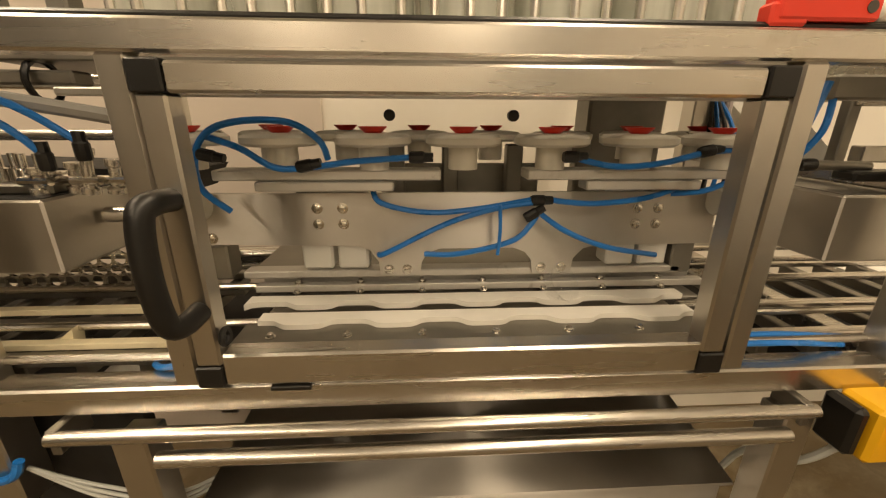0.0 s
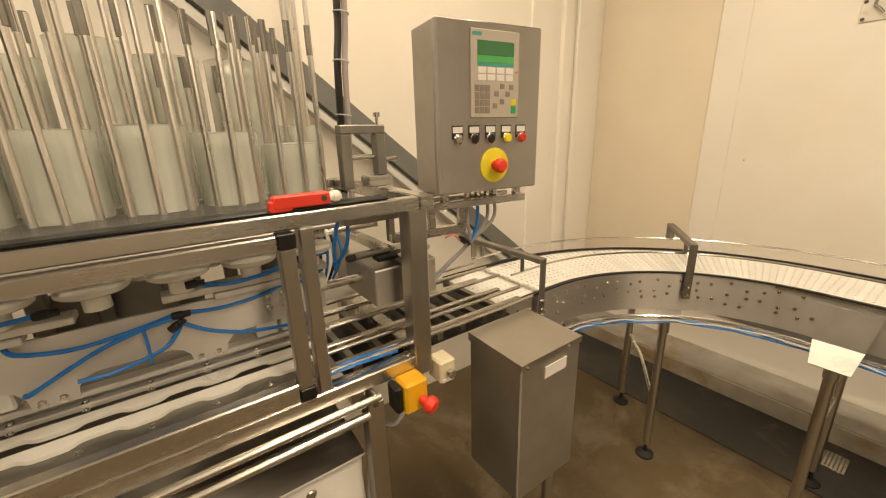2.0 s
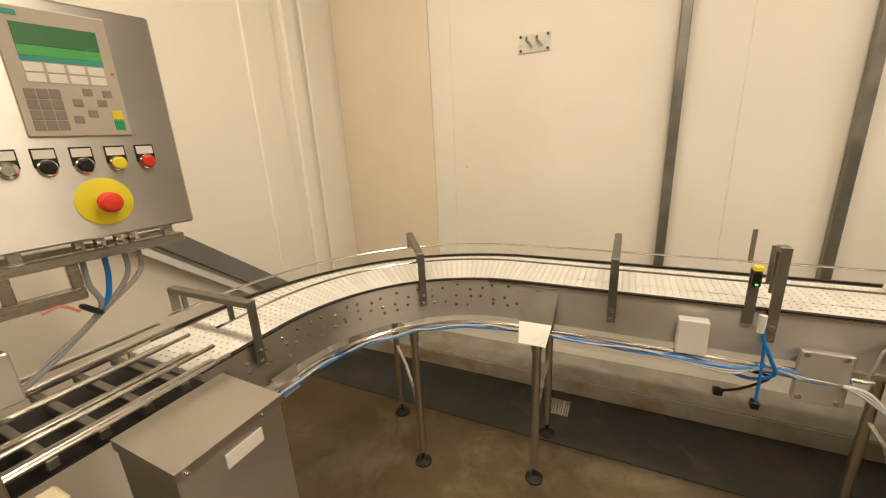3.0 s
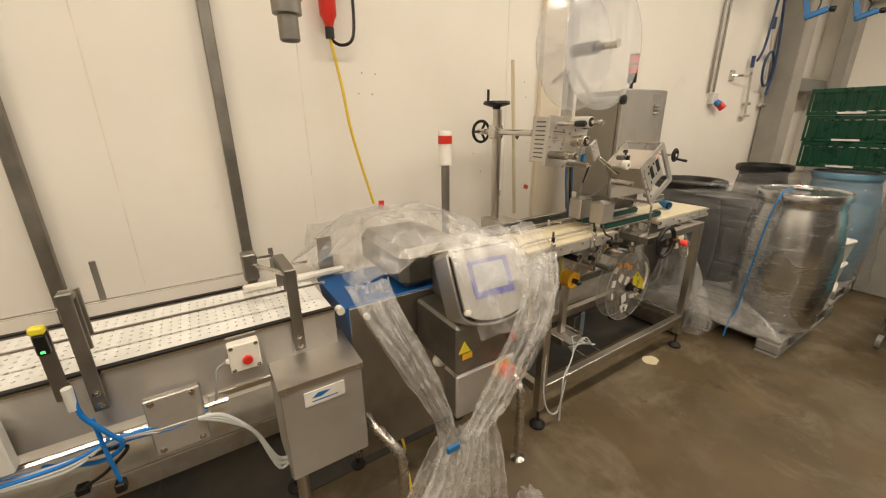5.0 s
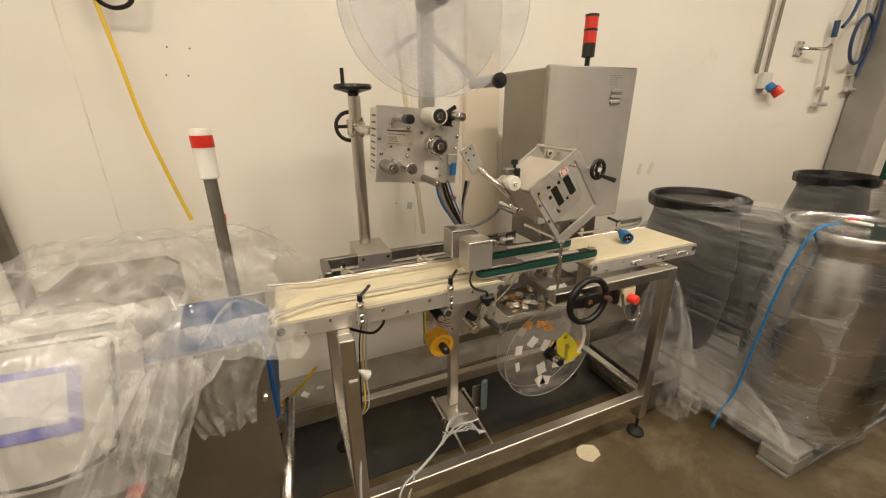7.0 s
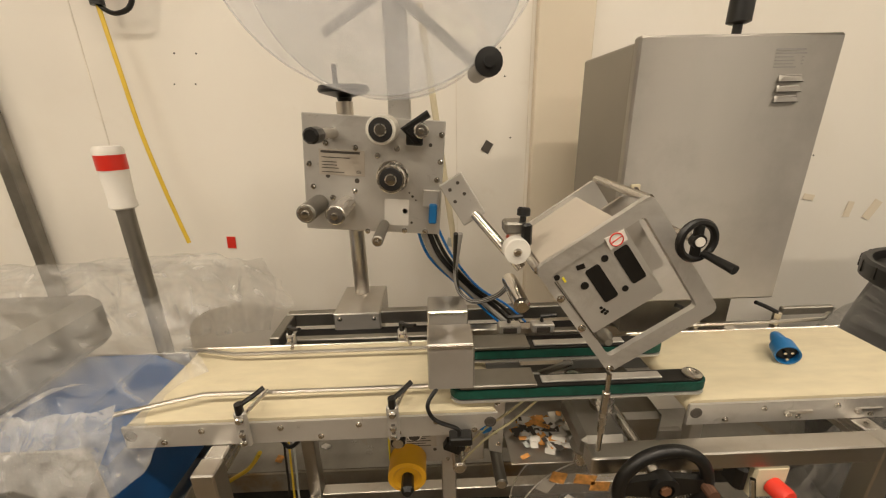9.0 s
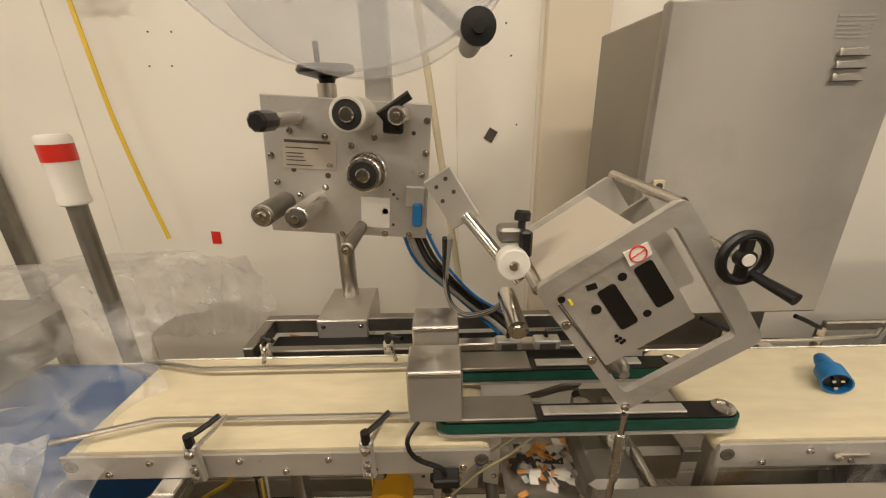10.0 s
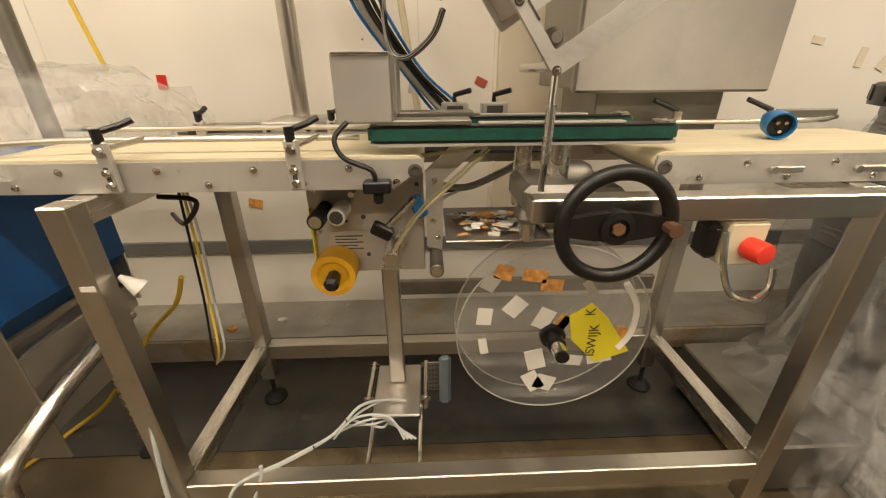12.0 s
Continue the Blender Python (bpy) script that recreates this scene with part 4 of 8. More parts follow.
# supply cables tied together, coming down from the ceiling behind the stop
hose([(0.645, 1.28, 1.30), (0.655, 1.285, 1.50), (0.663, 1.285, 1.66), (0.672, 1.288, 1.83), (0.694, 1.305, 1.98), (0.70, 1.31, 2.4), (0.70, 1.31, CEIL)], 0.0115, BLACK, name="supply_cable")
hose([(0.668, 1.275, 1.30), (0.679, 1.28, 1.50), (0.687, 1.28, 1.66), (0.695, 1.284, 1.83), (0.716, 1.30, 1.98), (0.722, 1.305, 2.4), (0.722, 1.305, CEIL)], 0.0095, SLEEVE, name="supply_cable")
for tx, ty, tz in ((0.675, 1.283, 1.668), (0.683, 1.286, 1.832), (0.705, 1.303, 1.976), (0.711, 1.308, 2.25)):
    part("cable_tie", Build().torus((tx, ty, tz), (0.1, 0, 1), 0.024, 0.0025, 14, 6), PALEC, mac)
part("conduit", Build().cyl((0.53, 1.3, 1.46), (0.53, 1.3, 3.55), 0.012), PLASTIC_G, mac)

# stacks of nested cups
YR = (-0.293, 0.90)
HT = [0.09, 0.16, 0.175, 0.155, 0.16, 0.145, 0.12]
HB = [0.22, 0.31, 0.29, 0.33, 0.31, 0.31, 0.16]


def cup_stack(x, y, h, r=0.0625):
    prof, n = [], int(h / 0.0032)
    for k in range(n):
        z = k * 0.0032
        prof += [(r - 0.0004, z), (r, z + 0.0016)]
    e = n * 0.0032
    prof += [(r + 0.001, e), (r - 0.006, e + 0.001), (r - 0.02, e - 0.02)]
    b = Build()
    b.lathe(prof, (x, y, 1.471), (0, 0, 1), 24)
    b.lathe([(r - 0.012, 0.002), (r - 0.01, e - 0.03)], (x, y, 1.471), (0, 0, 1), 20)
    solo("cup_column", b, CUPS, "stack of nested clear plastic cups between guide rods", "cup stack", group="stacked cups")


for i, x in enumerate(xs):
    cup_stack(x, 0.95, HT[i])
    cup_stack(x + 0.067, 1.13, HB[i])
solo("yellow_rod", Build().cyl((YR[0], YR[1], 1.63), (YR[0] - 0.006, YR[1], 1.86), 0.006, seg=10), YCABLE, "yellow guide rod standing among the cup stacks", "rod")
solo("loose_cup", Build().lathe([(0.02, 0), (0.021, 0.001), (0.03, 0.03), (0.033, 0.03)], (0.15, 0.905, 1.112), (0.5, -0.6, 0.55), 20, False), CLEAR, "clear plastic cup lying on the guide bars", "cup")

# ---- control panel ----
cp = thing("control_panel", (0.9, 0.87, 1.44), "stainless operator panel with display, keypad and push buttons", "control panel")
PM = Matrix.Translation((0.742, 0.852, 1.442)) @ Euler((0, 0, radians(-8))).to_matrix().to_4x4()
PW, PH = 0.329, 0.428


def pbox(u0, u1, v0, v1, d0, d1, c=0.0015):
    return Build().box(u0 * PW, u1 * PW, d0, d1, (1 - v1) * PH, (1 - v0) * PH, c, PM)


part("enclosure", pbox(0, 1, 0, 1, 0.004, 0.13, 0.004), LID, cp)
part("front_door", pbox(0.0, 1, 0, 1, -0.014, 0.004, 0.004), SHEET, cp)
hm = part("display_unit", pbox(0.29, 0.755, 0.045, 0.54, -0.019, -0.0142), HMI, cp, "grey operator panel foil")
part("display", pbox(0.35, 0.70, 0.105, 0.185, -0.0205, -0.019, 0.0005), LCD2, hm)
part("display", pbox(0.35, 0.70, 0.1855, 0.225, -0.0205, -0.019, 0.0005), LCD, hm)
part("logo_bar", pbox(0.305, 0.39, 0.062, 0.082, -0.0198, -0.019, 0.0003), TEAL, hm)
part("accent_bar", pbox(0.35, 0.70, 0.226, 0.245, -0.0198, -0.019, 0.0003), TEAL, hm)
for k in range(4):
    for r in range(2):
        part("key", pbox(0.355 + 0.088 * k, 0.43 + 0.088 * k, 0.25 + 0.04 * r, 0.285 + 0.04 * r, -0.0202, -0.019, 0.0005), PAPER, hm)
for k in range(3):
    for r in range(4):
        part("key", pbox(0.325 + 0.05 * k, 0.37 + 0.05 * k, 0.35 + 0.042 * r, 0.388 + 0.042 * r, -0.0202, -0.019, 0.0005), KEYPAD, hm)
for u, v in ((0.64, 0.355), (0.585, 0.40), (0.695, 0.40), (0.64, 0.445), (0.57, 0.47), (0.73, 0.36)):
    part("key", pbox(u - 0.072, u - 0.028, v - 0.015, v + 0.015, -0.0202, -0.019, 0.0005), KEYPAD, hm)
part("key", pbox(0.68, 0.73, 0.43, 0.468, -0.0202, -0.019, 0.0005), YELLOW_L, hm)
part("key", pbox(0.68, 0.73, 0.472, 0.515, -0.0202, -0.019, 0.0005), mat("green_key", (0.02, 0.35, 0.12), 0.5), hm)
part("led", pbox(0.725, 0.738, 0.268, 0.276, -0.0204, -0.019, 0), ORANGE, hm)
for u, mm in ((0.17, CHROME), (0.325, BLACK), (0.485, BLACK), (0.645, YELLOW_L), (0.80, RED)):
    part("legend_plate", pbox(u - 0.052, u + 0.052, 0.585, 0.665, -0.016, -0.0142, 0.0005), BLACK, cp)
    part("legend", pbox(u - 0.045, u + 0.045, 0.592, 0.628, -0.0168, -0.016, 0.0002), PAPER, cp)
    o = PM @ Vector((u * PW, -0.0142, (1 - 0.665) * PH))
    d = PM.to_3x3() @ Vector((0, -1, 0))
    pb = part("push_button", Build().lathe([(0.0145, 0), (0.0145, 0.006), (0.0125, 0.0075), (0.0125, 0.004)], o, d, 20), CHROME, cp)
    part("button_cap", Build().lathe([(0.012, 0.003), (0.012, 0.008 if mm in (CHROME, BLACK) else 0.014), (0.009, 0.01 if mm in (CHROME, BLACK) else 0.016)], o, d, 20), mm, pb)
o = PM @ Vector((0.53 * PW, -0.0142, (1 - 0.835) * PH))
ep = part("emergency_stop", Build().lathe([(0.047, 0), (0.047, 0.002), (0.045, 0.003)], o, d, 32), YELLOW_L, cp, "yellow disc with red mushroom button")
part("button", Build().lathe([(0.013, 0.003), (0.013, 0.02), (0.02, 0.024), (0.02, 0.034), (0.015, 0.041), (0.004, 0.043)], o, d, 24), ORANGE, ep)
part("support_bar", Build().box(-0.10, 0.31, 0.01, 0.035, -0.045, -0.025, 0.002, PM), STEEL, cp)
part("support_bar", Build().box(-0.10, 0.31, 0.10, 0.125, -0.045, -0.025, 0.002, PM), STEEL, cp)
for u in (0.02, 0.27):
    part("support_post", Build().box(u, u + 0.02, 0.01, 0.03, -0.025, 0.004, 0.002, PM), STEEL, cp)
part("support_arm", Build().box(-0.12, 0.12, 0.05, 0.075, -0.13, -0.105, 0.002, PM), STEEL, cp)
for u in (0.0, 0.1):
    part("support_post", Build().box(u, u + 0.02, 0.055, 0.075, -0.105, -0.045, 0.002, PM), STEEL, cp)
for u in (0.13, 0.165, 0.20, 0.225):
    o = PM @ Vector((u, 0.06, 0.0))
    part("cable_gland", Build().cyl(o, o + Vector((0, 0, -0.03)), 0.011, seg=8), CHROME, cp)
    hose([o + Vector((0, 0, -0.03)), o + Vector((-0.005, -0.005, -0.10)), PM @ Vector((0.12 + u * 0.1, 0.06, -0.165)), PM @ Vector((0.02 + u * 0.1, 0.06, -0.24)), Vector((0.70, 0.86, 1.18)), Vector((0.66, 0.85, 1.21))], 0.0055, BLUE if u == 0.165 else GREYC, cp, "cable")
o = PM @ Vector((0.10, 0.06, -0.155))
part("cable_tie", Build().torus(o + Vector((0.02, 0, -0.005)), (0.7, 0, 0.7), 0.018, 0.006, 16, 6), BLACK, cp)
part("tie_end", Build().sweep([o, o + Vector((-0.03, -0.01, 0.025)), o + Vector((-0.06, -0.01, 0.02))], 0.003, 6, 4), mat("pink_cord", (0.7, 0.25, 0.2), 0.6), cp)


# ---- drive boxes ----
def drive_box(name, x0, x1, y0, y1, z0, z1, slope, label, face_x, logo):
    t = thing(name, ((x0 + x1) / 2, (y0 + y1) / 2, 0), label, "drive box")
    b = Build().box(x0 + 0.003, x1 - 0.003, y0 + 0.003, y1 - 0.003, z0, z1 - 0.01, 0.004)
    part("housing", b, SHEET, t)
    lidb = Build()
    zs = z1 + slope
    lidb.add([(x0, y0, z1), (x1, y0, zs if face_x else z1), (x1, y1, zs), (x0, y1, z1 if face_x else zs), (x0, y0, z1 - 0.018), (x1, y0, z1 - 0.018), (x1, y1, z1 - 0.018), (x0, y1, z1 - 0.018)],
             [(0, 1, 2, 3), (7, 6, 5, 4), (0, 4, 5, 1), (1, 5, 6, 2), (2, 6, 7, 3), (3, 7, 4, 0)])
    part("lid", lidb, LID, t)
    if face_x:
        lb = part("name_plate", Build().box(x0 - 0.0005, x0 + 0.003, y0 + 0.067, y0 + 0.192, 0.772, 0.822, 0.0004), PAPER, t, "white plate with a blue mark")
        part("printed_mark", Build().prism([(y0 + 0.17, 0.797), (y0 + 0.15, 0.812), (y0 + 0.11, 0.809), (y0 + 0.14, 0.795)], "x", x0 - 0.001, x0 - 0.0006), BLUE_P, lb)
        part("printed_line", Build().box(x0 - 0.001, x0 - 0.0006, y0 + 0.09, y0 + 0.17, 0.783, 0.787, 0), BLUE_P, lb)
    else:
        part("name_plate", Build().box(x0 + 0.095, x0 + 0.185, y0 - 0.0005, y0 + 0.003, 0.955, 0.99, 0.0004), PAPER, t, "blank pale name plate")
    xm, ym = (x0 + x1) / 2, (y0 + y1) / 2
    px, py = (x0 + 0.03, y1 - 0.03) if face_x else (x1 - 0.05, y0 + 0.05)
    part("stand_tube", Build().cyl((px, py, 0.05), (px, py, z0), 0.018, seg=14), STEEL_V, t)
    f = Build()
    f.lathe([(0.035, 0.0), (0.035, 0.01), (0.015, 0.03), (0.01, 0.05)], (px, py, 0.0), (0, 0, 1))
    part("foot", f, RUBBER, t)
    bolts("lid_screw", [(x0 if face_x else x0 + k, y0 + k if face_x else y0, z1 - 0.012) for k in (0.02, y1 - y0 - 0.02)], (-1, 0, 0) if face_x else (0, -1, 0), 0.004, 0.006, t)
    return t


d1 = drive_box("motor_box", 0.793, 1.045, 0.578, 0.79, 0.58, 1.031, 0.008, "brushed steel motor box with a slightly raised lid beside the machine", False, False)
d2 = drive_box("motor_box", 1.858, 2.07, -1.255, -0.995, 0.514, 0.862, 0.02, "brushed steel motor box with a white plate below the conveyor", True, True)

# ---- curved conveyor ----
cv = thing("conveyor", (2.1, 0.2, 0), "stainless curved conveyor with a white modular plastic belt", "conveyor")
CX, CY = 1.35, 0.25


def route(s):
    """Place and heading along the belt's middle line, from the machine to the far end."""
    R = 0.835
    if s < 0.3:
        return Vector((1.05 + s, CY + R, 0)), 0.0
    s -= 0.3
    q = R * math.pi / 2
    if s < q:
        a = s / R
        return Vector((CX + R * math.sin(a), CY + R * math.cos(a), 0)), -a
    s -= q
    return Vector((CX + R, CY - s, 0)), -math.pi / 2


TOTAL = 0.3 + 0.835 * math.pi / 2 + 1.47


def along(off, z, s0=0.0, s1=None, step=0.04):
    out, s1 = [], TOTAL if s1 is None else s1
    n = max(2, int((s1 - s0) / step))
    for k in range(n + 1):
        p, a = route(s0 + (s1 - s0) * k / n)
        out.append(p + Vector((-math.sin(a) * off, math.cos(a) * off, z)))
    return out


def strip(off0, off1, z0, z1, s0=0.0, s1=None):
    """A plate that follows the belt between two offsets and two heights."""
    a0, a1 = along(off0, z0, s0, s1), along(off1, z0, s0, s1)
    b0, b1 = along(off0, z1, s0, s1), along(off1, z1, s0, s1)
    vs, n = [], len(a0)
    for k in range(n):
        vs += [a0[k], a1[k], b1[k], b0[k]]
    fs = [(0, 1, 2, 3), tuple(4 * (n - 1) + i for i in (3, 2, 1, 0))]
    for k in range(n - 1):
        for i in range(4):
            j = (i + 1) % 4
            fs.append((4 * k + i, 4 * k + 4 + i, 4 * k + 4 + j, 4 * k + j))
    return Build().add(vs, fs)


part("side_plate", strip(-0.185, -0.181, 0.835, 1.004), SHEET, cv)
part("side_plate", strip(0.181, 0.185, 0.835, 1.004), SHEET, cv)
part("edge_strip", strip(-0.189, -0.172, 1.004, 1.009), RUBBER, cv, "thin dark wear strip")
part("edge_strip", strip(0.172, 0.189, 1.004, 1.009), RUBBER, cv, "thin dark wear strip")
part("belt_bed", strip(-0.165, 0.165, 0.97, 0.998), MODULE, cv)
part("top_flange", strip(-0.19, -0.1855, 0.996, 1.003, 1.45, TOTAL), CHROME, cv)
for off, z in ((-0.10, 1.07), (0.135, 1.075)):
    part("guide_rail", Build().sweep(along(off, z, 0.12), 0.0045, 8), CHROME, cv)
for s in [0.08 + 0.07 * k for k in range(24)]:
    for z in ((0.975, 0.93, 0.9) if int(s * 100) % 3 else (0.96, 0.92)):
        p, a = route(s + random.uniform(-0.015, 0.015))
        o = p + Vector((-math.sin(a) * -0.186, math.cos(a) * -0.186, z + random.uniform(-0.015, 0.01)))
        q = Build()
        bolt(q, o, Vector((math.sin(a), -math.cos(a), 0)), 0.0045, 0.005)
        part("plate_bolt", q, CHROME, cv)


def arch(s, w0=-0.2, w1=0.19, top=1.14, foot=0.9, wide=0.03):
    p, a = route(s)
    m = Matrix.Translation(p) @ Euler((0, 0, a)).to_matrix().to_4x4()
    g = part("rail_bracket", Build().box(-wide / 2, wide / 2, w0, w1, top - 0.02, top, 0.002, m), DULL, cv)
    part("bracket_leg", Build().box(-wide / 2, wide / 2, w0 - 0.006, w0, foot, top, 0.0015, m), DULL, g)
    part("bracket_leg", Build().box(-wide / 2, wide / 2, w1, w1 + 0.006, 1.06, top, 0.0015, m), DULL, g)
    for w in (-0.10, 0.135):
        part("rail_hanger", Build().box(-0.008, 0.008, w - 0.004, w + 0.004, 1.07, top - 0.02, 0.001, m), DULL, g)
    bolts("bracket_bolt", [m @ Vector((0, w0 - 0.006, z)) for z in (foot + 0.015, foot + 0.05)], m.to_3x3() @ Vector((0, -1, 0)), 0.006, 0.006, g)
    return g


arch(0.18, top=1.15, foot=0.93)
arch(0.3 + 0.835 * 0.93, top=1.14)
s_of = 0.3 + 0.835 * math.pi / 2 + 0.25
arch(s_of + 0.117, top=1.145, foot=0.89)
arch(s_of + 0.597, top=1.225, foot=0.9, wide=0.03, w1=-0.17)
end_arch = arch(s_of + 1.095, top=1.175, foot=0.9, w1=-0.03, wide=0.034)
part("clamp_block", Build().box(2.16, 2.21, -1.03, -0.985, 1.10, 1.19, 0.004), DULL, end_arch)
part("clamp_rod", Build().cyl((1.99, -1.11, 1.15), (2.2, -1.0, 1.15), 0.008, seg=10), STEEL, end_arch)
part("clamp_screw", Build().cyl((2.185, -1.03, 1.165), (2.185, -1.08, 1.165), 0.007, seg=10), CHROME, end_arch)
part("sensor_bracket", Build().box(1.992, 1.998, -0.55, -0.52, 0.95, 1.15, 0.001), DULL, cv)
sn = part("sensor", Build().box(1.972, 1.991, -0.548, -0.524, 1.09, 1.142, 0.003), BLACK, cv, "black optical sensor with a yellow cap")
part("sensor_cap", Build().box(1.97, 1.993, -0.55, -0.522, 1.1425, 1.162, 0.004), YELLOW_L, sn)
part("sensor_led", Build().box(1.9705, 1.972, -0.54, -0.532, 1.096, 1.102, 0), LEDG, sn)
# legs with gusset plates
for (fx, fy), back in (((1.887, 0.709), (2.171, 1.004)), ((2.0, 0.165), (2.32, 0.165)), ((2.05, -1.05), (2.32, -1.05))):
    for (x, y) in ((fx, fy), back):
        lg = part("leg", Build().cyl((x, y, 0.07), (x, y, 0.84), 0.019, seg=16), STEEL_V, cv)
        f = Build()
        f.cyl((x, y, 0.02), (x, y, 0.07), 0.009)
        f.lathe([(0.042, 0.0), (0.042, 0.008), (0.03, 0.014), (0.016, 0.024)], (x, y, 0.0), (0, 0, 1))
        part("foot", f, RUBBER, lg)
        part("collar", Build().cyl((x, y, 0.70), (x, y, 0.76), 0.024, seg=16), STEEL_V, lg)
    part("brace", Build().sweep([(fx, fy, 0.33), ((fx + back[0]) / 2, (fy + back[1]) / 2, 0.45), (back[0], back[1], 0.47)], 0.008, 8), STEEL, cv)
gp = Build()
gp.add([(1.965, 0.10, 0.845), (1.965, 0.235, 0.845), (1.905, 0.112, 0.775), (1.905, 0.222, 0.775), (1.969, 0.10, 0.841), (1.969, 0.235, 0.841), (1.909, 0.112, 0.771), (1.909, 0.222, 0.771)],
       [(0, 1, 3, 2), (4, 6, 7, 5), (0, 4, 5, 1), (2, 3, 7, 6), (0, 2, 6, 4), (1, 5, 7, 3)])
part("gusset_top", Build().prism([(0.245, 0.985), (0.08, 0.985), (0.10, 0.846), (0.235, 0.846)], "x", 1.965, 1.969), SHEET, cv)
# Caught light is partly in the colour: paler metal than the gusset top.
part("gusset_plate", gp, ALU, cv, "bent steel gusset plate catching the light")
gp2 = Build()
gp2.add([(1.815, 0.735, 0.855), (1.895, 0.655, 0.855), (1.88, 0.64, 0.775), (1.825, 0.695, 0.775), (1.819, 0.739, 0.855), (1.899, 0.659, 0.855), (1.884, 0.644, 0.775), (1.829, 0.699, 0.775)], [(0, 1, 2, 3), (7, 6, 5, 4), (0, 4, 5, 1), (1, 5, 6, 2), (2, 6, 7, 3), (3, 7, 4, 0)])
part("gusset_plate", gp2, ALU, cv)
gp3 = Build()
gp3.add([(1.25, 0.885, 0.86), (1.36, 0.885, 0.86), (1.34, 0.86, 0.78), (1.27, 0.86, 0.78)], [(0, 1, 2, 3)])
part("gusset_plate", gp3, SHEET, cv)
part("tray_tube", Build().sweep(along(-0.205, 0.812, 0.2, TOTAL - 0.35), 0.009, 8), CHROME, cv)
for k in range(4):
    part("cable_run", Build().sweep([p + Vector((random.uniform(-0.004, 0.004), random.uniform(-0.004, 0.004), random.uniform(-0.006, 0.006))) for p in along(-0.215 - 0.006 * (k % 2), 0.80 - 0.007 * (k // 2), 0.1, TOTAL - 0.4, 0.09)], 0.0036, 8, 3), (BLUE, PALEC, GREYC, BLUE)[k], cv)
wb = part("junction_box", Build().box(1.945, 1.984, -0.427, -0.334, 0.825, 0.957, 0.004), PLASTIC_G, cv, "white plastic junction box")
jb = part("cover_plate", Build().box(1.96, 1.984, -0.809, -0.678, 0.715, 0.897, 0.003), SHEET, cv)
bolts("cover_bolt", [(1.96, y, z) for y in (-0.695, -0.79) for z in (0.885, 0.73)], (-1, 0, 0), 0.006, 0.006, jb)
eb = part("stop_switch", Build().box(1.95, 1.984, -0.976, -0.893, 0.905, 0.995, 0.004), PLASTIC_W, cv, "white switch box with a red button")
part("button", Build().lathe([(0.014, 0), (0.014, 0.006), (0.012, 0.01)], (1.95, -0.94, 0.94), (-1, 0, 0), 18), RED, eb)
bolts("box_screw", [(1.95, y, z) for y in (-0.968, -0.902) for z in (0.914, 0.986)], (-1, 0, 0), 0.004, 0.003, eb)
part("gland", Build().cyl((1.967, -0.905, 0.94), (1.967, -0.885, 0.94), 0.01, seg=10), PLASTIC_W, eb)
hose([(1.967, -0.885, 0.94), (1.96, -0.86, 0.93), (1.955, -0.85, 0.88), (1.96, -0.84, 0.83)], 0.004, GREYC, cv, "cable")
for k in range(3):
    hose([(1.95, -0.79, 0.80), (1.94, -0.85, 0.79 - 0.01 * k), (1.93, -0.92, 0.70), (1.94, -0.97, 0.56 - 0.02 * k), (1.95, -1.02, 0.54)], 0.006, PALEC, cv, "cable")
    hose([(1.965, -0.70, 0.81 - 0.01 * k), (1.955, -0.60, 0.82), (1.95, -0.50, 0.80 - 0.01 * k), (1.955, -0.3, 0.80)], 0.005, PALEC if k else BLUE, cv, "cable")
hose([(1.945, -0.565, 1.0), (1.935, -0.57, 0.93), (1.94, -0.60, 0.86), (1.95, -0.62, 0.80), (1.97, -0.56, 0.76), (2.0, -0.45, 0.78)], 0.006, BLUE, cv, "cable")
hose([(1.955, -0.58, 0.9), (1.95, -0.585, 0.8), (1.96, -0.59, 0.68)], 0.005, BLUE, cv, "cable")
hose([(1.95, -0.55, 0.80), (1.98, -0.62, 0.77), (2.0, -0.56, 0.70), (2.02, -0.5, 0.66)], 0.005, BLACK, cv, "cable")
part("plug", Build().box(1.945, 1.975, -0.60, -0.575, 0.655, 0.685, 0.004), BLACK, cv)
part("plug", Build().box(2.01, 2.04, -0.51, -0.48, 0.64, 0.665, 0.004), BLACK, cv)
part("sensor_plug", Build().cyl((1.94, -0.56, 0.95), (1.94, -0.56, 1.01), 0.011, seg=10), PLASTIC_G, cv)
part("side_tray", Build().box(1.99, 2.04, -1.0, -0.82, 0.815, 0.835, 0.002), STEEL_Y, cv)
# end transfer
part("white_roller", Build().cyl((2.0, -1.243, 0.985), (2.03, -1.243, 0.985), 0.014, seg=14), PLASTIC_W, cv)
part("white_guide", Build().box(2.285, 2.31, -1.36, -0.98, 1.01, 1.035, 0.006), PLASTIC_W, cv, "white plastic side guide")
part("end_post", Build().box(2.335, 2.342, -1.33, -1.27, 0.96, 1.16, 0.002), STEEL_V, cv)
# drain in the floor
dr = thing("floor_drain", (2.555, 0.14, 0.004), "square steel floor drain grate", "drain", kind="structure")
part("rim", Build().box(2.485, 2.625, 0.075, 0.205, 0.004, 0.008, 0.001), STEEL, dr)
for k in range(8):
    part("slot", Build().box(2.495, 2.615, 0.084 + 0.0145 * k, 0.09 + 0.0145 * k, 0.008, 0.0095, 0), DULL, dr)
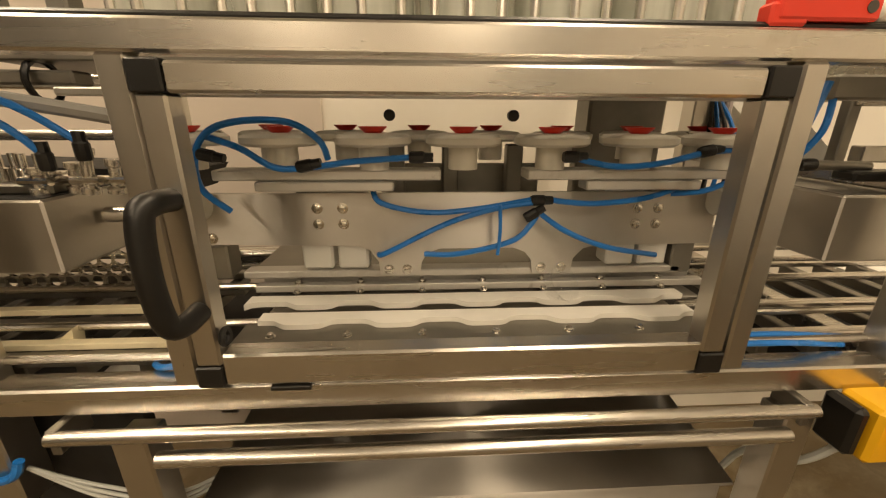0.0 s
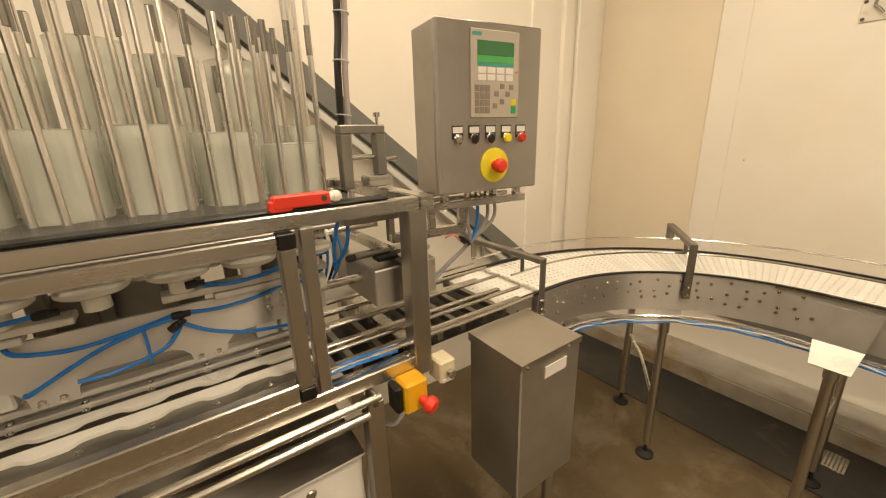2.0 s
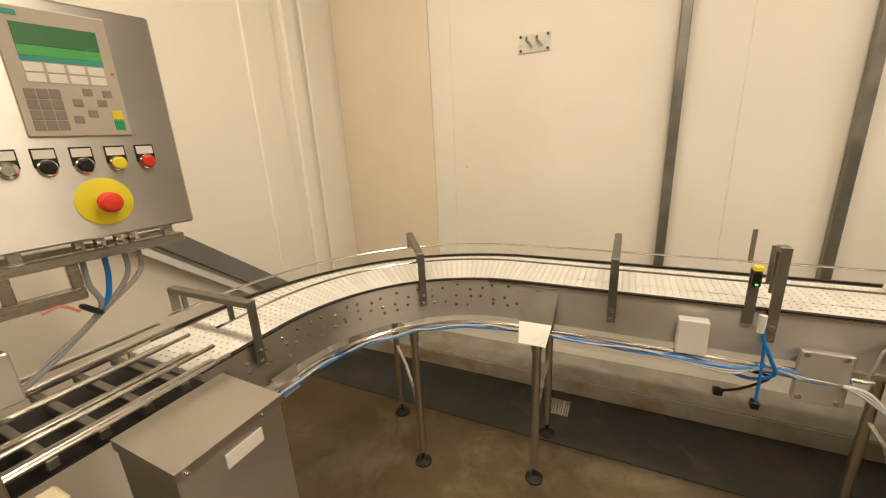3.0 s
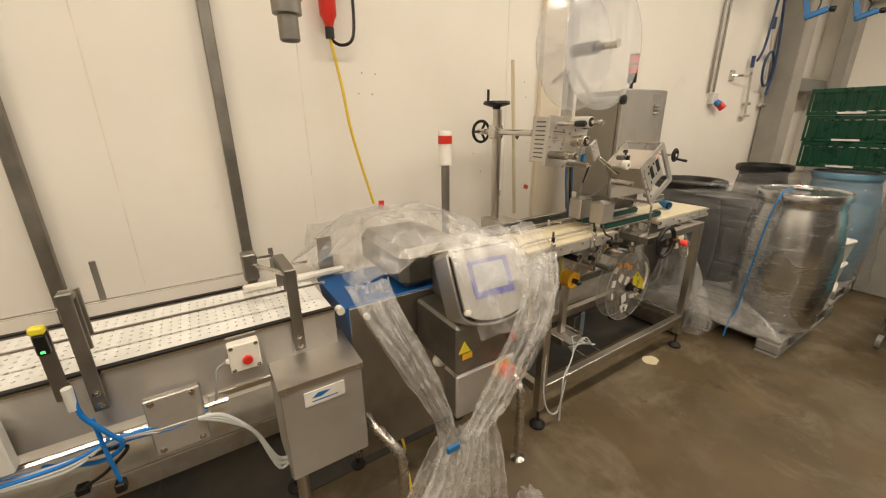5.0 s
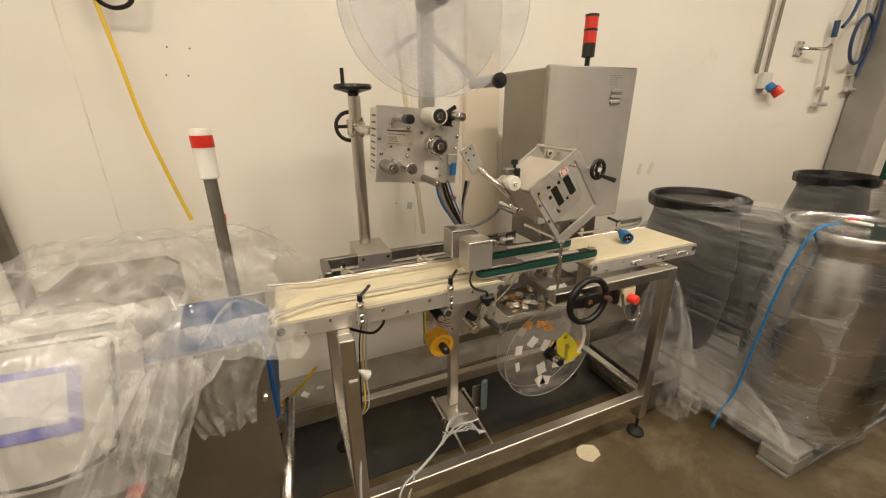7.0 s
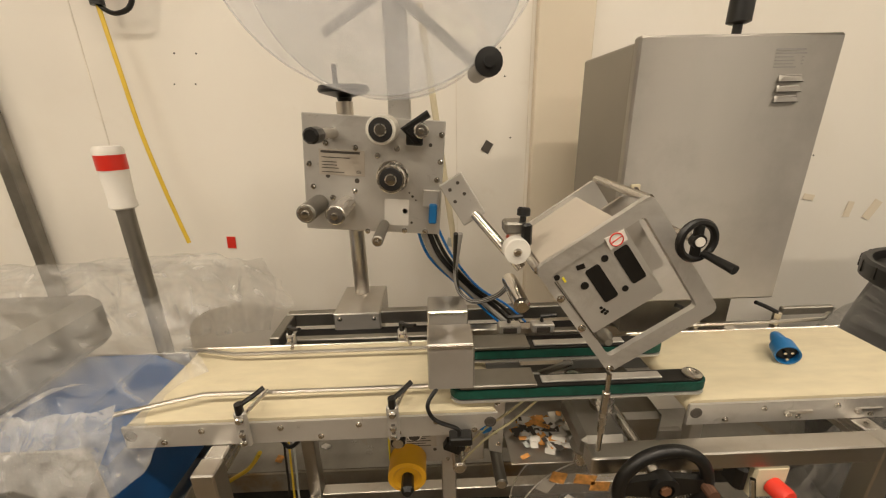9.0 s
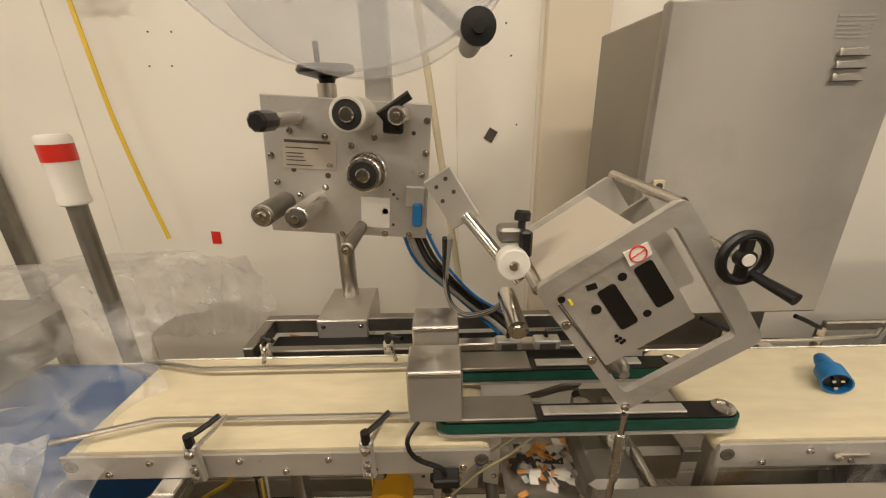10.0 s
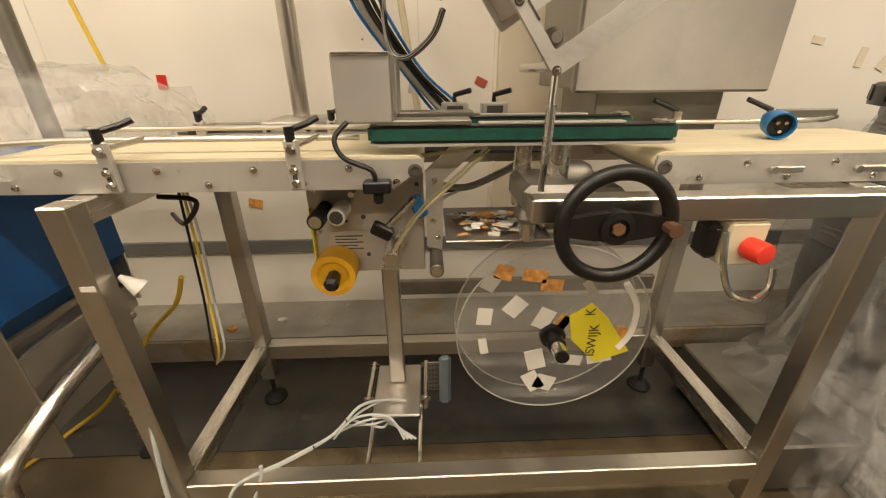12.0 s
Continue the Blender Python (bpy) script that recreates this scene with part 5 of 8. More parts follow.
# sign plate with two hooks
sg = thing("hook_plate", (2.99, 0.41, 2.1), "small pale plate with two bent hooks screwed to the wall", "hook plate")
part("plate", Build().box(2.992, 2.9995, 0.325, 0.508, 2.055, 2.155, 0.002), PLASTIC_W, sg)
for y in (0.46, 0.40):
    part("hook", Build().sweep([(2.99, y, 2.14), (2.98, y, 2.12), (2.975, y - 0.02, 2.10), (2.97, y - 0.035, 2.08)], 0.006, 8, 4), DULL, sg)
for y in (0.338, 0.495):
    for z in (2.068, 2.142):
        part("screw", Build().cyl((2.992, y, z), (2.988, y, z), 0.008, seg=10), INK, sg)


# ---- metal detector under a plastic bag ----
md = thing("metal_detector", (2.15, -1.65, 0), "stainless metal detector with a blue belt and a tilted screen", "machine")
part("side_plate", Build().box(1.998, 2.004, -2.02, -1.27, 0.33, 0.985, 0.002), DULL_SHEET, md)
part("side_plate", Build().box(2.34, 2.346, -2.02, -1.27, 0.55, 0.985, 0.002), SHEET, md)
bl = Build()
bl.box(2.006, 2.335, -1.93, -1.262, 0.972, 0.99, 0.006)
part("belt", bl, BLUE_BELT, md, "blue conveyor belt")
part("belt_end", Build().prism([(-1.255, 0.99), (-1.268, 0.99), (-1.30, 0.80), (-1.285, 0.80)], "x", 2.004, 2.335), BLUE_BELT, md)
part("belt_return", Build().prism([(-1.93, 0.985), (-2.03, 0.93), (-2.03, 0.70), (-1.92, 0.60), (-1.90, 0.62), (-1.99, 0.72), (-1.99, 0.91), (-1.92, 0.96)], "x", 2.01, 2.335), BLUE_BELT, md)
part("end_bar", Build().box(2.0, 2.35, -2.0, -1.95, 0.52, 0.60, 0.003), SHEET, md)
part("detector_head", Build().box(2.008, 2.33, -1.78, -1.46, 0.62, 0.965, 0.02), SHEET, md)
part("detector_head", Build().box(2.0, 2.42, -1.78, -1.48, 0.995, 1.15, 0.03), DULL, md)
part("base_cabinet", Build().box(2.006, 2.3, -1.95, -1.30, 0.35, 0.62, 0.004), SHEET, md)
SM = Matrix.Translation((1.728, -1.661, 1.102)) @ Euler((0, 0, radians(-4))).to_matrix().to_4x4() @ Euler((0, radians(28), 0)).to_matrix().to_4x4()


def shield(w, top, low, arc):
    """Outline with a straight top and a bulging lower edge."""
    out = [(-w, low), (-w, top - 0.018), (-w + 0.018, top), (w - 0.018, top), (w, top - 0.018), (w, low)]
    return out + [(w * math.cos(math.pi * k / 14), low - arc * math.sin(math.pi * k / 14)) for k in range(1, 14)]


scn = part("screen_housing", Build().prism(shield(0.135, 0.118, -0.085, 0.062), "x", 0.0, 0.1, SM), SHEET, md, "steel screen housing with a bulging lower edge")
part("gasket", Build().prism(shield(0.128, 0.111, -0.083, 0.056), "x", -0.004, -0.0005, SM), RUBBER, scn)
part("bezel", Build().prism(shield(0.122, 0.106, -0.08, 0.05), "x", -0.014, -0.0045, SM), HOUSING, scn)
part("screen_border", Build().box(-0.017, -0.0145, -0.08, 0.076, -0.056, 0.068, 0.002, SM), SCREENB, scn)
part("screen", Build().box(-0.0185, -0.017, -0.06, 0.062, -0.034, 0.054, 0.001, SM), SCREEN, scn)
for a in (-0.122, 0.122):
    for b in (-0.096, 0.104):
        part("corner_knob", Build().lathe([(0.011, 0), (0.011, 0.012), (0.007, 0.016)], SM @ Vector((-0.004, a * 0.93, b * 0.93)), SM.to_3x3() @ Vector((-1, 0, 0)), 14), PLASTIC_W, scn)
part("control_box", Build().box(1.715, 1.99, -1.79, -1.525, 0.78, 0.965, 0.01), DULL, md)
part("button_box", Build().box(1.715, 1.80, -1.79, -1.525, 0.60, 0.779, 0.008), SHEET, md)
part("screen_arm", Build().box(1.80, 1.995, -1.72, -1.60, 0.966, 1.12, 0.006), DULL, md)
part("warning_mark", Build().prism([(-1.53, 0.868), (-1.578, 0.868), (-1.554, 0.908)], "x", 1.711, 1.714), YELLOW_L, md)
part("warning_mark", Build().prism([(-1.545, 0.84), (-1.585, 0.84), (-1.585, 0.862), (-1.545, 0.862)], "x", 1.711, 1.714), YELLOW, md)
part("red_lamp", Build().lathe([(0.016, 0), (0.016, 0.012), (0.008, 0.02)], (1.715, -1.765, 0.86), (-1, 0, 0), 16), RED, md)
part("stop_plate", Build().cyl((1.715, -1.729, 0.737), (1.709, -1.729, 0.737), 0.04, seg=24), YELLOW, md)
part("stop_button", Build().lathe([(0.018, 0), (0.018, 0.014), (0.028, 0.02), (0.028, 0.035), (0.015, 0.042)], (1.709, -1.729, 0.737), (-1, 0, 0), 20), ORANGE, md)
part("plate_bolt", Build().lathe([(0.012, 0), (0.012, 0.006), (0.008, 0.012), (0.008, 0.016)], (1.998, -2.0, 0.795), (-1, 0, 0), 12), CHROME, md)
part("roller_end", Build().cyl((1.998, -1.33, 0.945), (1.985, -1.33, 0.945), 0.012, seg=14), PLASTIC_W, md)
for y in (-1.56, -1.76):
    ft = part("machine_foot", Build().lathe([(0.026, 0), (0.028, 0.01), (0.02, 0.03), (0.02, 0.05)], (1.88, y, 0.729), (0, 0, 1), 16), PLASTIC_W, md, "white plastic levelling foot under the control box")
for pts in ([(1.847, -1.369, 0.05), (1.847, -1.369, 0.40), (1.86, -1.365, 0.425), (1.954, -1.308, 0.507), (2.1, -1.29, 0.53)], [(1.878, -2.005, 0.05), (1.878, -2.005, 0.36), (1.885, -2.005, 0.40), (1.92, -2.01, 0.435), (2.03, -2.025, 0.49), (2.25, -2.05, 0.56)]):
    part("stand_tube", Build().sweep(pts, 0.021, 12), STEEL, md)
for x, y in ((1.847, -1.369), (1.878, -2.005), (2.28, -1.33), (2.28, -1.92)):
    f = Build()
    f.lathe([(0.035, 0), (0.035, 0.008), (0.012, 0.02), (0.008, 0.08)], (x, y, 0.0), (0, 0, 1), 18)
    part("foot", f, RUBBER if x > 2 else CHROME, md)
for y in (-1.33, -1.92):
    part("rear_leg", Build().cyl((2.28, y, 0.06), (2.28, y, 0.5), 0.02, seg=12), STEEL, md)
# warning beacon on a pole
bc = thing("beacon", (2.385, -1.922, 0.9), "red and white warning beacon on a steel pole", "beacon")
part("pole", Build().cyl((2.385, -1.922, 0.6), (2.385, -1.922, 1.395), 0.02, seg=16), DULL, bc)
part("body", Build().lathe([(0.024, 0), (0.031, 0.004), (0.031, 0.016), (0.029, 0.02), (0.032, 0.1)], (2.385, -1.922, 1.395), (0, 0, 1), 24), PAPER, bc)
part("lens", Build().cyl((2.385, -1.922, 1.495), (2.385, -1.922, 1.532), 0.033, seg=24), RED, bc)
part("cap", Build().lathe([(0.033, 0), (0.033, 0.012), (0.028, 0.02)], (2.385, -1.922, 1.532), (0, 0, 1), 24), PAPER, bc)


def drape(levels, n, fold, seed, folds=(9, 17)):
    """A thin hanging sheet: stacked uneven rings, each (cx, cy, rx, ry, z)."""
    rnd = random.Random(seed)
    ph = [rnd.uniform(0, 6.28) for _ in range(6)]
    vs, fs = [], []
    fine = []
    for k in range(len(levels) - 1):
        a, b = levels[k], levels[k + 1]
        for j in range(4):
            t = j / 4
            fine.append([u * (1 - t) + w * t for u, w in zip(a, b)])
    fine.append(list(levels[-1]))
    for k, (cx, cy, rx, ry, z) in enumerate(fine):
        depth = fold * min(1.0, 0.15 + k / 6)
        for i in range(n):
            th = 2 * math.pi * i / n
            w = math.sin(folds[0] * th + ph[0] + 0.12 * k) * 0.5 + math.sin(folds[1] * th + ph[1] - 0.2 * k) * 0.35 + math.sin(5 * th + ph[2] + 0.5 * k) * 0.4
            sq = 1.0 / max(abs(math.cos(th)), abs(math.sin(th))) ** 0.45
            q = 1 + depth * w / max(rx, ry)
            nz = noise.noise(Vector((cx + rx * math.cos(th) * 3, cy + ry * math.sin(th) * 3, z * 6))) * 0.03
            vs.append((cx + rx * q * sq * math.cos(th) + nz, cy + ry * q * sq * math.sin(th) + nz, max(0.006, z + nz * 0.8)))
    for k in range(len(fine) - 1):
        for i in range(n):
            j = (i + 1) % n
            fs.append((k * n + i, k * n + j, (k + 1) * n + j, (k + 1) * n + i))
    fs.append(tuple(range(n)))
    return Build().add(vs, fs)



def crumple(p, big, small):
    """Sharp creases and soft waves for thin film."""
    a = 1 - abs(noise.noise(p * 9.0)) * 2.2
    b = 1 - abs(noise.noise(p * 23.0 + Vector((5, 3, 1)))) * 2.2
    return big * a + small * b + big * 0.9 * noise.noise(p * 4.0)


def cover(x, y):
    """Height of the film where it lies on what stands under it."""
    z = 0.93
    for x0, x1, y0, y1, h, fall in ((1.752, 1.85, -1.80, -1.53, 1.235, 2.0), (2.05, 2.42, -1.80, -1.44, 1.225, 0.9), (2.0, 2.36, -2.06, -1.24, 1.02, 1.3), (2.38, 2.72, -1.98, -1.50, 1.14, 1.0), (2.36, 2.40, -2.05, -1.90, 1.12, 0.8)):
        d = math.hypot(max(x0 - x, 0, x - x1), max(y0 - y, 0, y - y1))
        z = max(z, h - fall * d)
    return z


def hood(nx, ny):
    vs, fs = [], []
    for i in range(nx + 1):
        u = i / nx
        for j in range(ny + 1):
            w = j / ny
            front = 1.655 + 0.28 * min(1, max(0, w - 0.66) / 0.08) + 0.24 * min(1, max(0, 0.3 - w) / 0.08)
            x = front + (2.79 - front) * u
            south = -2.13 - 0.05 * math.sin(9 * u) - 0.03 * math.sin(23 * u + 1) + 0.12 * max(0, 0.3 - u)
            north = -1.25 + 0.02 * math.sin(17 * u) - 0.04 * math.sin(5 * u + 1)
            y = south + (north - south) * w
            x += 0.025 * math.sin(11 * w + 2) * (1 - u) - 0.05 * u * math.sin(7 * w)
            z = sum(cover(x + a, y + b) for a in (-0.04, 0, 0.04) for b in (-0.04, 0, 0.04)) / 9
            p = Vector((x, y, z))
            edge = min(1, 4 * min(u, 1 - u, w, 1 - w) + 0.35)
            vs.append((x + 0.006 * noise.noise(p * 30), y, z + 0.012 + crumple(p, 0.009, 0.0035) / edge ** 0.5))
    for i in range(nx):
        for j in range(ny):
            k = i * (ny + 1) + j
            fs.append((k, k + 1, k + ny + 2, k + ny + 1))
    return Build().add(vs, fs)


def swath(rows, seed, n=44, m=60, pleats=7, depth=0.016):
    """A gathered length of film: rows of (x, y of one edge, y of the other, z), pleated across."""
    rnd = random.Random(seed)
    ph = [rnd.uniform(0, 6.28) for _ in range(4)]
    pts = spline([Vector((a, b, c)) for a, b, c, d in rows], max(2, m // (len(rows) - 1)))
    ends = spline([Vector((a, c, d)) for a, b, c, d in rows], max(2, m // (len(rows) - 1)))
    vs, fs = [], []
    for k, (p, q) in enumerate(zip(pts, ends)):
        x, y0, y1, z = p.x, p.y, p.z, q.z
        wide = abs(y1 - y0)
        for i in range(n + 1):
            t = i / n
            v = Vector((x, y0 + (y1 - y0) * t, z))
            fold = math.sin(pleats * 2 * math.pi * t + ph[0] + 0.06 * k) * 0.6 + math.sin(pleats * 3.7 * math.pi * t + ph[1] - 0.1 * k) * 0.4
            g = depth * (0.6 + 0.5 * min(1.0, 0.12 / max(wide, 0.03)))
            vs.append((x + g * fold + crumple(v, 0.005, 0.003) - 0.02 * math.sin(math.pi * t), v.y + 0.3 * g * math.cos(9 * t + 0.15 * k + ph[2]), max(0.006, z + 0.01 * noise.noise(v * 14))))
    w = n + 1
    for k in range(len(pts) - 1):
        for i in range(n):
            fs.append((k * w + i, k * w + i + 1, (k + 1) * w + i + 1, (k + 1) * w + i))
    return Build().add(vs, fs)


bag = thing("plastic_bag", (1.9, -1.66, 0.5), "crumpled clear plastic bag pulled over the metal detector", "plastic bag")
part("film", hood(120, 110), FILM, bag)
part("left_tail", swath([(1.93, -1.24, -1.40, 1.10), (1.80, -1.255, -1.38, 1.03), (1.70, -1.32, -1.42, 0.88), (1.66, -1.385, -1.465, 0.72), (1.655, -1.42, -1.495, 0.59)], 3, pleats=4), FOLDED, bag)
part("front_veil", swath([(1.80, -1.51, -1.92, 1.25), (1.705, -1.51, -1.91, 1.19), (1.65, -1.53, -1.89, 1.07), (1.635, -1.56, -1.86, 0.95)], 8, pleats=2, depth=0.007), FILM, bag)
part("right_tail", swath([(1.70, -1.80, -1.95, 1.15), (1.65, -1.74, -1.92, 1.05), (1.63, -1.66, -1.86, 0.9), (1.645, -1.57, -1.76, 0.72), (1.655, -1.48, -1.66, 0.58)], 8, pleats=5), FOLDED, bag)
part("skirt", swath([(1.655, -1.42, -1.66, 0.60), (1.64, -1.37, -1.67, 0.50), (1.63, -1.30, -1.68, 0.38), (1.62, -1.30, -1.70, 0.2), (1.60, -1.28, -1.72, 0.07), (1.55, -1.26, -1.74, 0.012)], 12, pleats=8, depth=0.022), FOLDED, bag)
part("rear_skirt", swath([(1.70, -1.43, -1.64, 0.60), (1.72, -1.36, -1.67, 0.46), (1.74, -1.31, -1.70, 0.3), (1.75, -1.30, -1.72, 0.1), (1.78, -1.29, -1.73, 0.012)], 17, pleats=7, depth=0.02), FOLDED, bag)
part("floor_fold", drape([(1.66, -1.86, 0.02, 0.02, 0.085), (1.66, -1.86, 0.06, 0.05, 0.07), (1.65, -1.86, 0.09, 0.08, 0.012)], 40, 0.02, 11), FILM, bag)
part("side_flap", swath([(2.02, -1.76, -2.07, 1.06), (1.985, -1.775, -2.06, 1.0), (1.975, -1.80, -2.01, 0.9), (1.975, -1.81, -1.98, 0.8), (1.978, -1.83, -1.965, 0.725)], 21, pleats=3, depth=0.012), FOLDED, bag)
part("rear_flap", swath([(2.80, -2.06, -1.35, 1.10), (2.83, -2.08, -1.33, 1.0), (2.84, -2.05, -1.36, 0.86), (2.84, -2.02, -1.4, 0.76)], 25, pleats=6, depth=0.02), FILM, bag)
part("tape", Build().box(1.628, 1.64, -1.48, -1.43, 0.575, 0.60, 0.003), BLUE_P, bag)

# ---- labelling machine ----
lab = thing("labelling_machine", (2.2, -2.98, 0), "stainless labelling machine on a tube frame with cream belts", "machine")


def lbar(name, x0, x1, y0, y1, z0, z1, material=STEEL_Y, c=0.003, parent=lab, label=""):
    return part(name, Build().box(x0, x1, y0, y1, z0, z1, c), material, parent, label)


for x in (1.962, 2.47):
    for y in (-2.275, -3.693):
        lg = lbar("leg", x, x + 0.045, y, y + 0.047, 0.11, 0.944, STEEL_V)
        f = Build()
        f.cyl((x + 0.022, y + 0.023, 0.03), (x + 0.022, y + 0.023, 0.11), 0.008)
        f.lathe([(0.042, 0.0), (0.042, 0.012), (0.034, 0.022), (0.016, 0.034)], (x + 0.022, y + 0.023, 0.0), (0, 0, 1), 24)
        part("foot", f, RUBBER, lg, "black levelling foot")
    lbar("bottom_rail", x + 0.001, x + 0.044, -3.646, -2.275 + 0.0, 0.205, 0.262)
lbar("top_rail", 1.9625, 2.0065, -3.646, -3.03, 0.90, 0.9435)
lbar("top_rail", 2.4705, 2.5145, -3.646, -2.275, 0.90, 0.9435)
for y in (-2.275, -3.693):
    lbar("cross_rail", 2.007, 2.47, y + 0.002, y + 0.045, 0.90, 0.943, STEEL)
    lbar("cross_rail", 2.007, 2.47, y + 0.002, y + 0.045, 0.206, 0.262, STEEL)


def bed(y0, y1, rear):
    b = lbar("bed", 2.048, 2.325, y0 + 0.02, y1 - 0.02, 0.955, 0.985, DULL)
    z0, z1 = 0.9445, 0.998
    cut = 0.055 if not rear else 0.0
    part("side_plate", Build().prism([(y1, z0), (y1, z1), (y0, z1), (y0, z1 - 0.012), (y0 + cut, z0)], "x", 2.04, 2.046), ALU, b)
    lbar("side_plate", 2.328, 2.334, y0, y1, 0.9445, 1.003, STEEL_Y, 0.002, b)
    n = 8
    top = []
    r = 0.018
    for k in range(n + 1):
        a = -math.pi / 2 + math.pi * k / n
        top.append((y1 - r + r * math.cos(a), 0.984 + r * math.sin(a)))
    for k in range(n + 1):
        a = math.pi / 2 + math.pi * k / n
        top.append((y0 + r + r * math.cos(a), 0.984 + r * math.sin(a)))
    part("belt", Build().prism(top, "x", 2.05, 2.325), CREAM, b, "worn cream conveyor belt")
    bolts("bed_bolt", [(2.04, y0 + 0.05 + 0.083 * k, 0.957 + 0.026 * (k % 2)) for k in range(int((y1 - y0 - 0.08) / 0.083) + 1)], (-1, 0, 0), 0.0045, 0.005, b)
    for y in (y0 + 0.016, y1 - 0.016):
        part("bearing", Build().lathe([(0.013, 0), (0.013, 0.002), (0.008, 0.003), (0.008, 0.001)], (2.04, y, 0.977), (-1, 0, 0), 18), INK, b)
    return b


bed(-2.85, -2.055, False)
b2 = bed(-3.905, -3.272, True)
for y in (-3.52, -3.68, -3.80):
    lbar("adjuster", 2.035, 2.04, y - 0.03, y + 0.03, 0.964, 0.976, STEEL_Y, 0.003, b2)
    part("adjuster_screw", Build().cyl((2.036, y + 0.03, 0.970), (2.03, y + 0.03, 0.970), 0.007, seg=12), STEEL, b2)
# guide rails over the first belt
for off, za in ((2.10, 1.028), (2.255, 1.028)):
    d = -0.05 if off < 2.2 else 0.04
    part("guide_rail", Build().sweep([(off + d, -2.04, 1.025), (off + d * 0.5, -2.12, 1.027), (off, -2.2, 1.028), (off, -2.5, 1.028), (off, -2.73, 1.028)], 0.0055, 8), STEEL_Y, lab)
part("guide_rail", Build().sweep([(2.335, -3.45, 1.02), (2.335, -3.7, 1.02), (2.34, -3.86, 1.022), (2.40, -3.95, 1.022)], 0.006, 8), STEEL_Y, lab)
part("guide_end", Build().box(2.37, 2.385, -3.92, -3.76, 1.02, 1.045, 0.003), DULL, lab)
for y in (-2.312, -2.626):
    for x, s in ((2.032, 1), (2.342, -1)):
        g = lbar("rail_clamp", x - 0.006, x + 0.006, y - 0.0125, y + 0.0125, 0.948, 1.036, ALU, 0.003)
        lbar("slot", x - 0.0072, x - 0.006, y - 0.004, y + 0.004, 0.956, 0.994, INK, 0.0003, g)
        for z in (0.962, 0.984):
            part("slot_bolt", Build().lathe([(0.0075, 0), (0.0075, 0.003), (0.005, 0.006)], (x - 0.0072, y, z), (-1, 0, 0), 10), CHROME, g)
        part("clamp_bolt", Build().lathe([(0.009, 0), (0.009, 0.004), (0.006, 0.008)], (x - 0.0065, y, 1.02), (-1, 0, 0), 12), CHROME, g)
        part("clamp_rod", Build().cyl((x - 0.01 * s, y, 1.022), (x + s * 0.072, y - 0.028, 1.03), 0.005, seg=8), STEEL, g)
        part("clamp_knob", Build().cyl((x, y, 1.032), (x, y, 1.056), 0.0085, seg=10), BLACK, g)
        part("lever", Build().sweep([(x, y, 1.05), (x + 0.022 * s, y - 0.024, 1.058), (x + 0.036 * s, y - 0.04, 1.066)], 0.0055, 8), BLACK, g)
for y in (-3.48, -3.72):
    g = part("rail_clamp", Build().cyl((2.345, y, 0.95), (2.345, y, 1.045), 0.011, seg=10), STEEL, lab)
    part("lever", Build().sweep([(2.345, y, 1.045), (2.36, y + 0.03, 1.06), (2.365, y + 0.055, 1.07)], 0.006, 8), BLACK, g)
# rear frame with motor blocks
lbar("rear_frame", 2.50, 2.53, -3.2, -2.24, 0.965, 1.01, DULL)
lbar("rear_frame", 2.36, 2.499, -2.27, -2.24, 0.965, 1.01, DULL)
lbar("rear_frame", 2.50, 2.53, -3.2, -2.24, 0.90, 0.92, DULL)
lbar("rear_tray", 2.337, 2.499, -3.2, -2.272, 0.95, 0.956, RUBBER, 0.002, label="dark tray behind the belt")
lbar("drive_block", 2.1, 2.3, -3.265, -3.085, 0.83, 0.92, DULL, 0.012)
lbar("rear_bracket", 2.36, 2.385, -3.2, -2.3, 0.985, 1.0, DULL)
cbk = lbar("column_block", 2.485, 2.70, -2.545, -2.395, 0.905, 1.014, SHEET, 0.004)
bolts("block_bolt", [(2.485, y, z) for y in (-2.525, -2.415) for z in (0.925, 0.995)], (-1, 0, 0), 0.005, 0.006, cbk)
part("column", Build().cyl((2.65, -2.462, 1.0), (2.65, -2.462, 1.655), 0.026, seg=24), STEEL_V, lab)
hw = part("hand_wheel", Build().lathe([(0.02, 0), (0.024, 0.012), (0.074, 0.026), (0.079, 0.034), (0.074, 0.046), (0.05, 0.04), (0.01, 0.036)], (2.66, -2.462, 1.655), (0, 0, 1), 30), BLACK, lab, "black adjusting wheel on the column")
part("crank", Build().cyl((2.70, -2.43, 1.69), (2.70, -2.43, 1.765), 0.008, seg=10), BLACK, hw)
part("clamp_body", Build().box(2.625, 2.70, -2.495, -2.43, 1.49, 1.57, 0.01), STEEL, lab)
part("cross_arm", Build().cyl((2.82, -2.462, 1.53), (2.36, -2.462, 1.53), 0.017, seg=16), STEEL, lab)
vw = part("hand_wheel", Build().torus((2.80, -2.462, 1.53), (1, 0, 0), 0.062, 0.009, 30, 8), BLACK, lab, "black adjusting wheel on the cross arm")
for a in (0, 2.09, 4.19):
    part("spoke", Build().cyl((2.80, -2.462, 1.53), (2.80, -2.462 + 0.06 * math.cos(a), 1.53 + 0.06 * math.sin(a)), 0.008, seg=8), BLACK, vw)


# label head, plate faces the aisle
def hp(px, py):
    """Spot on the head plate by its own grid."""
    return (-2.445 - (px - 511) / 284 * 0.30, 1.605 - (py - 222) / 214 * 0.245)


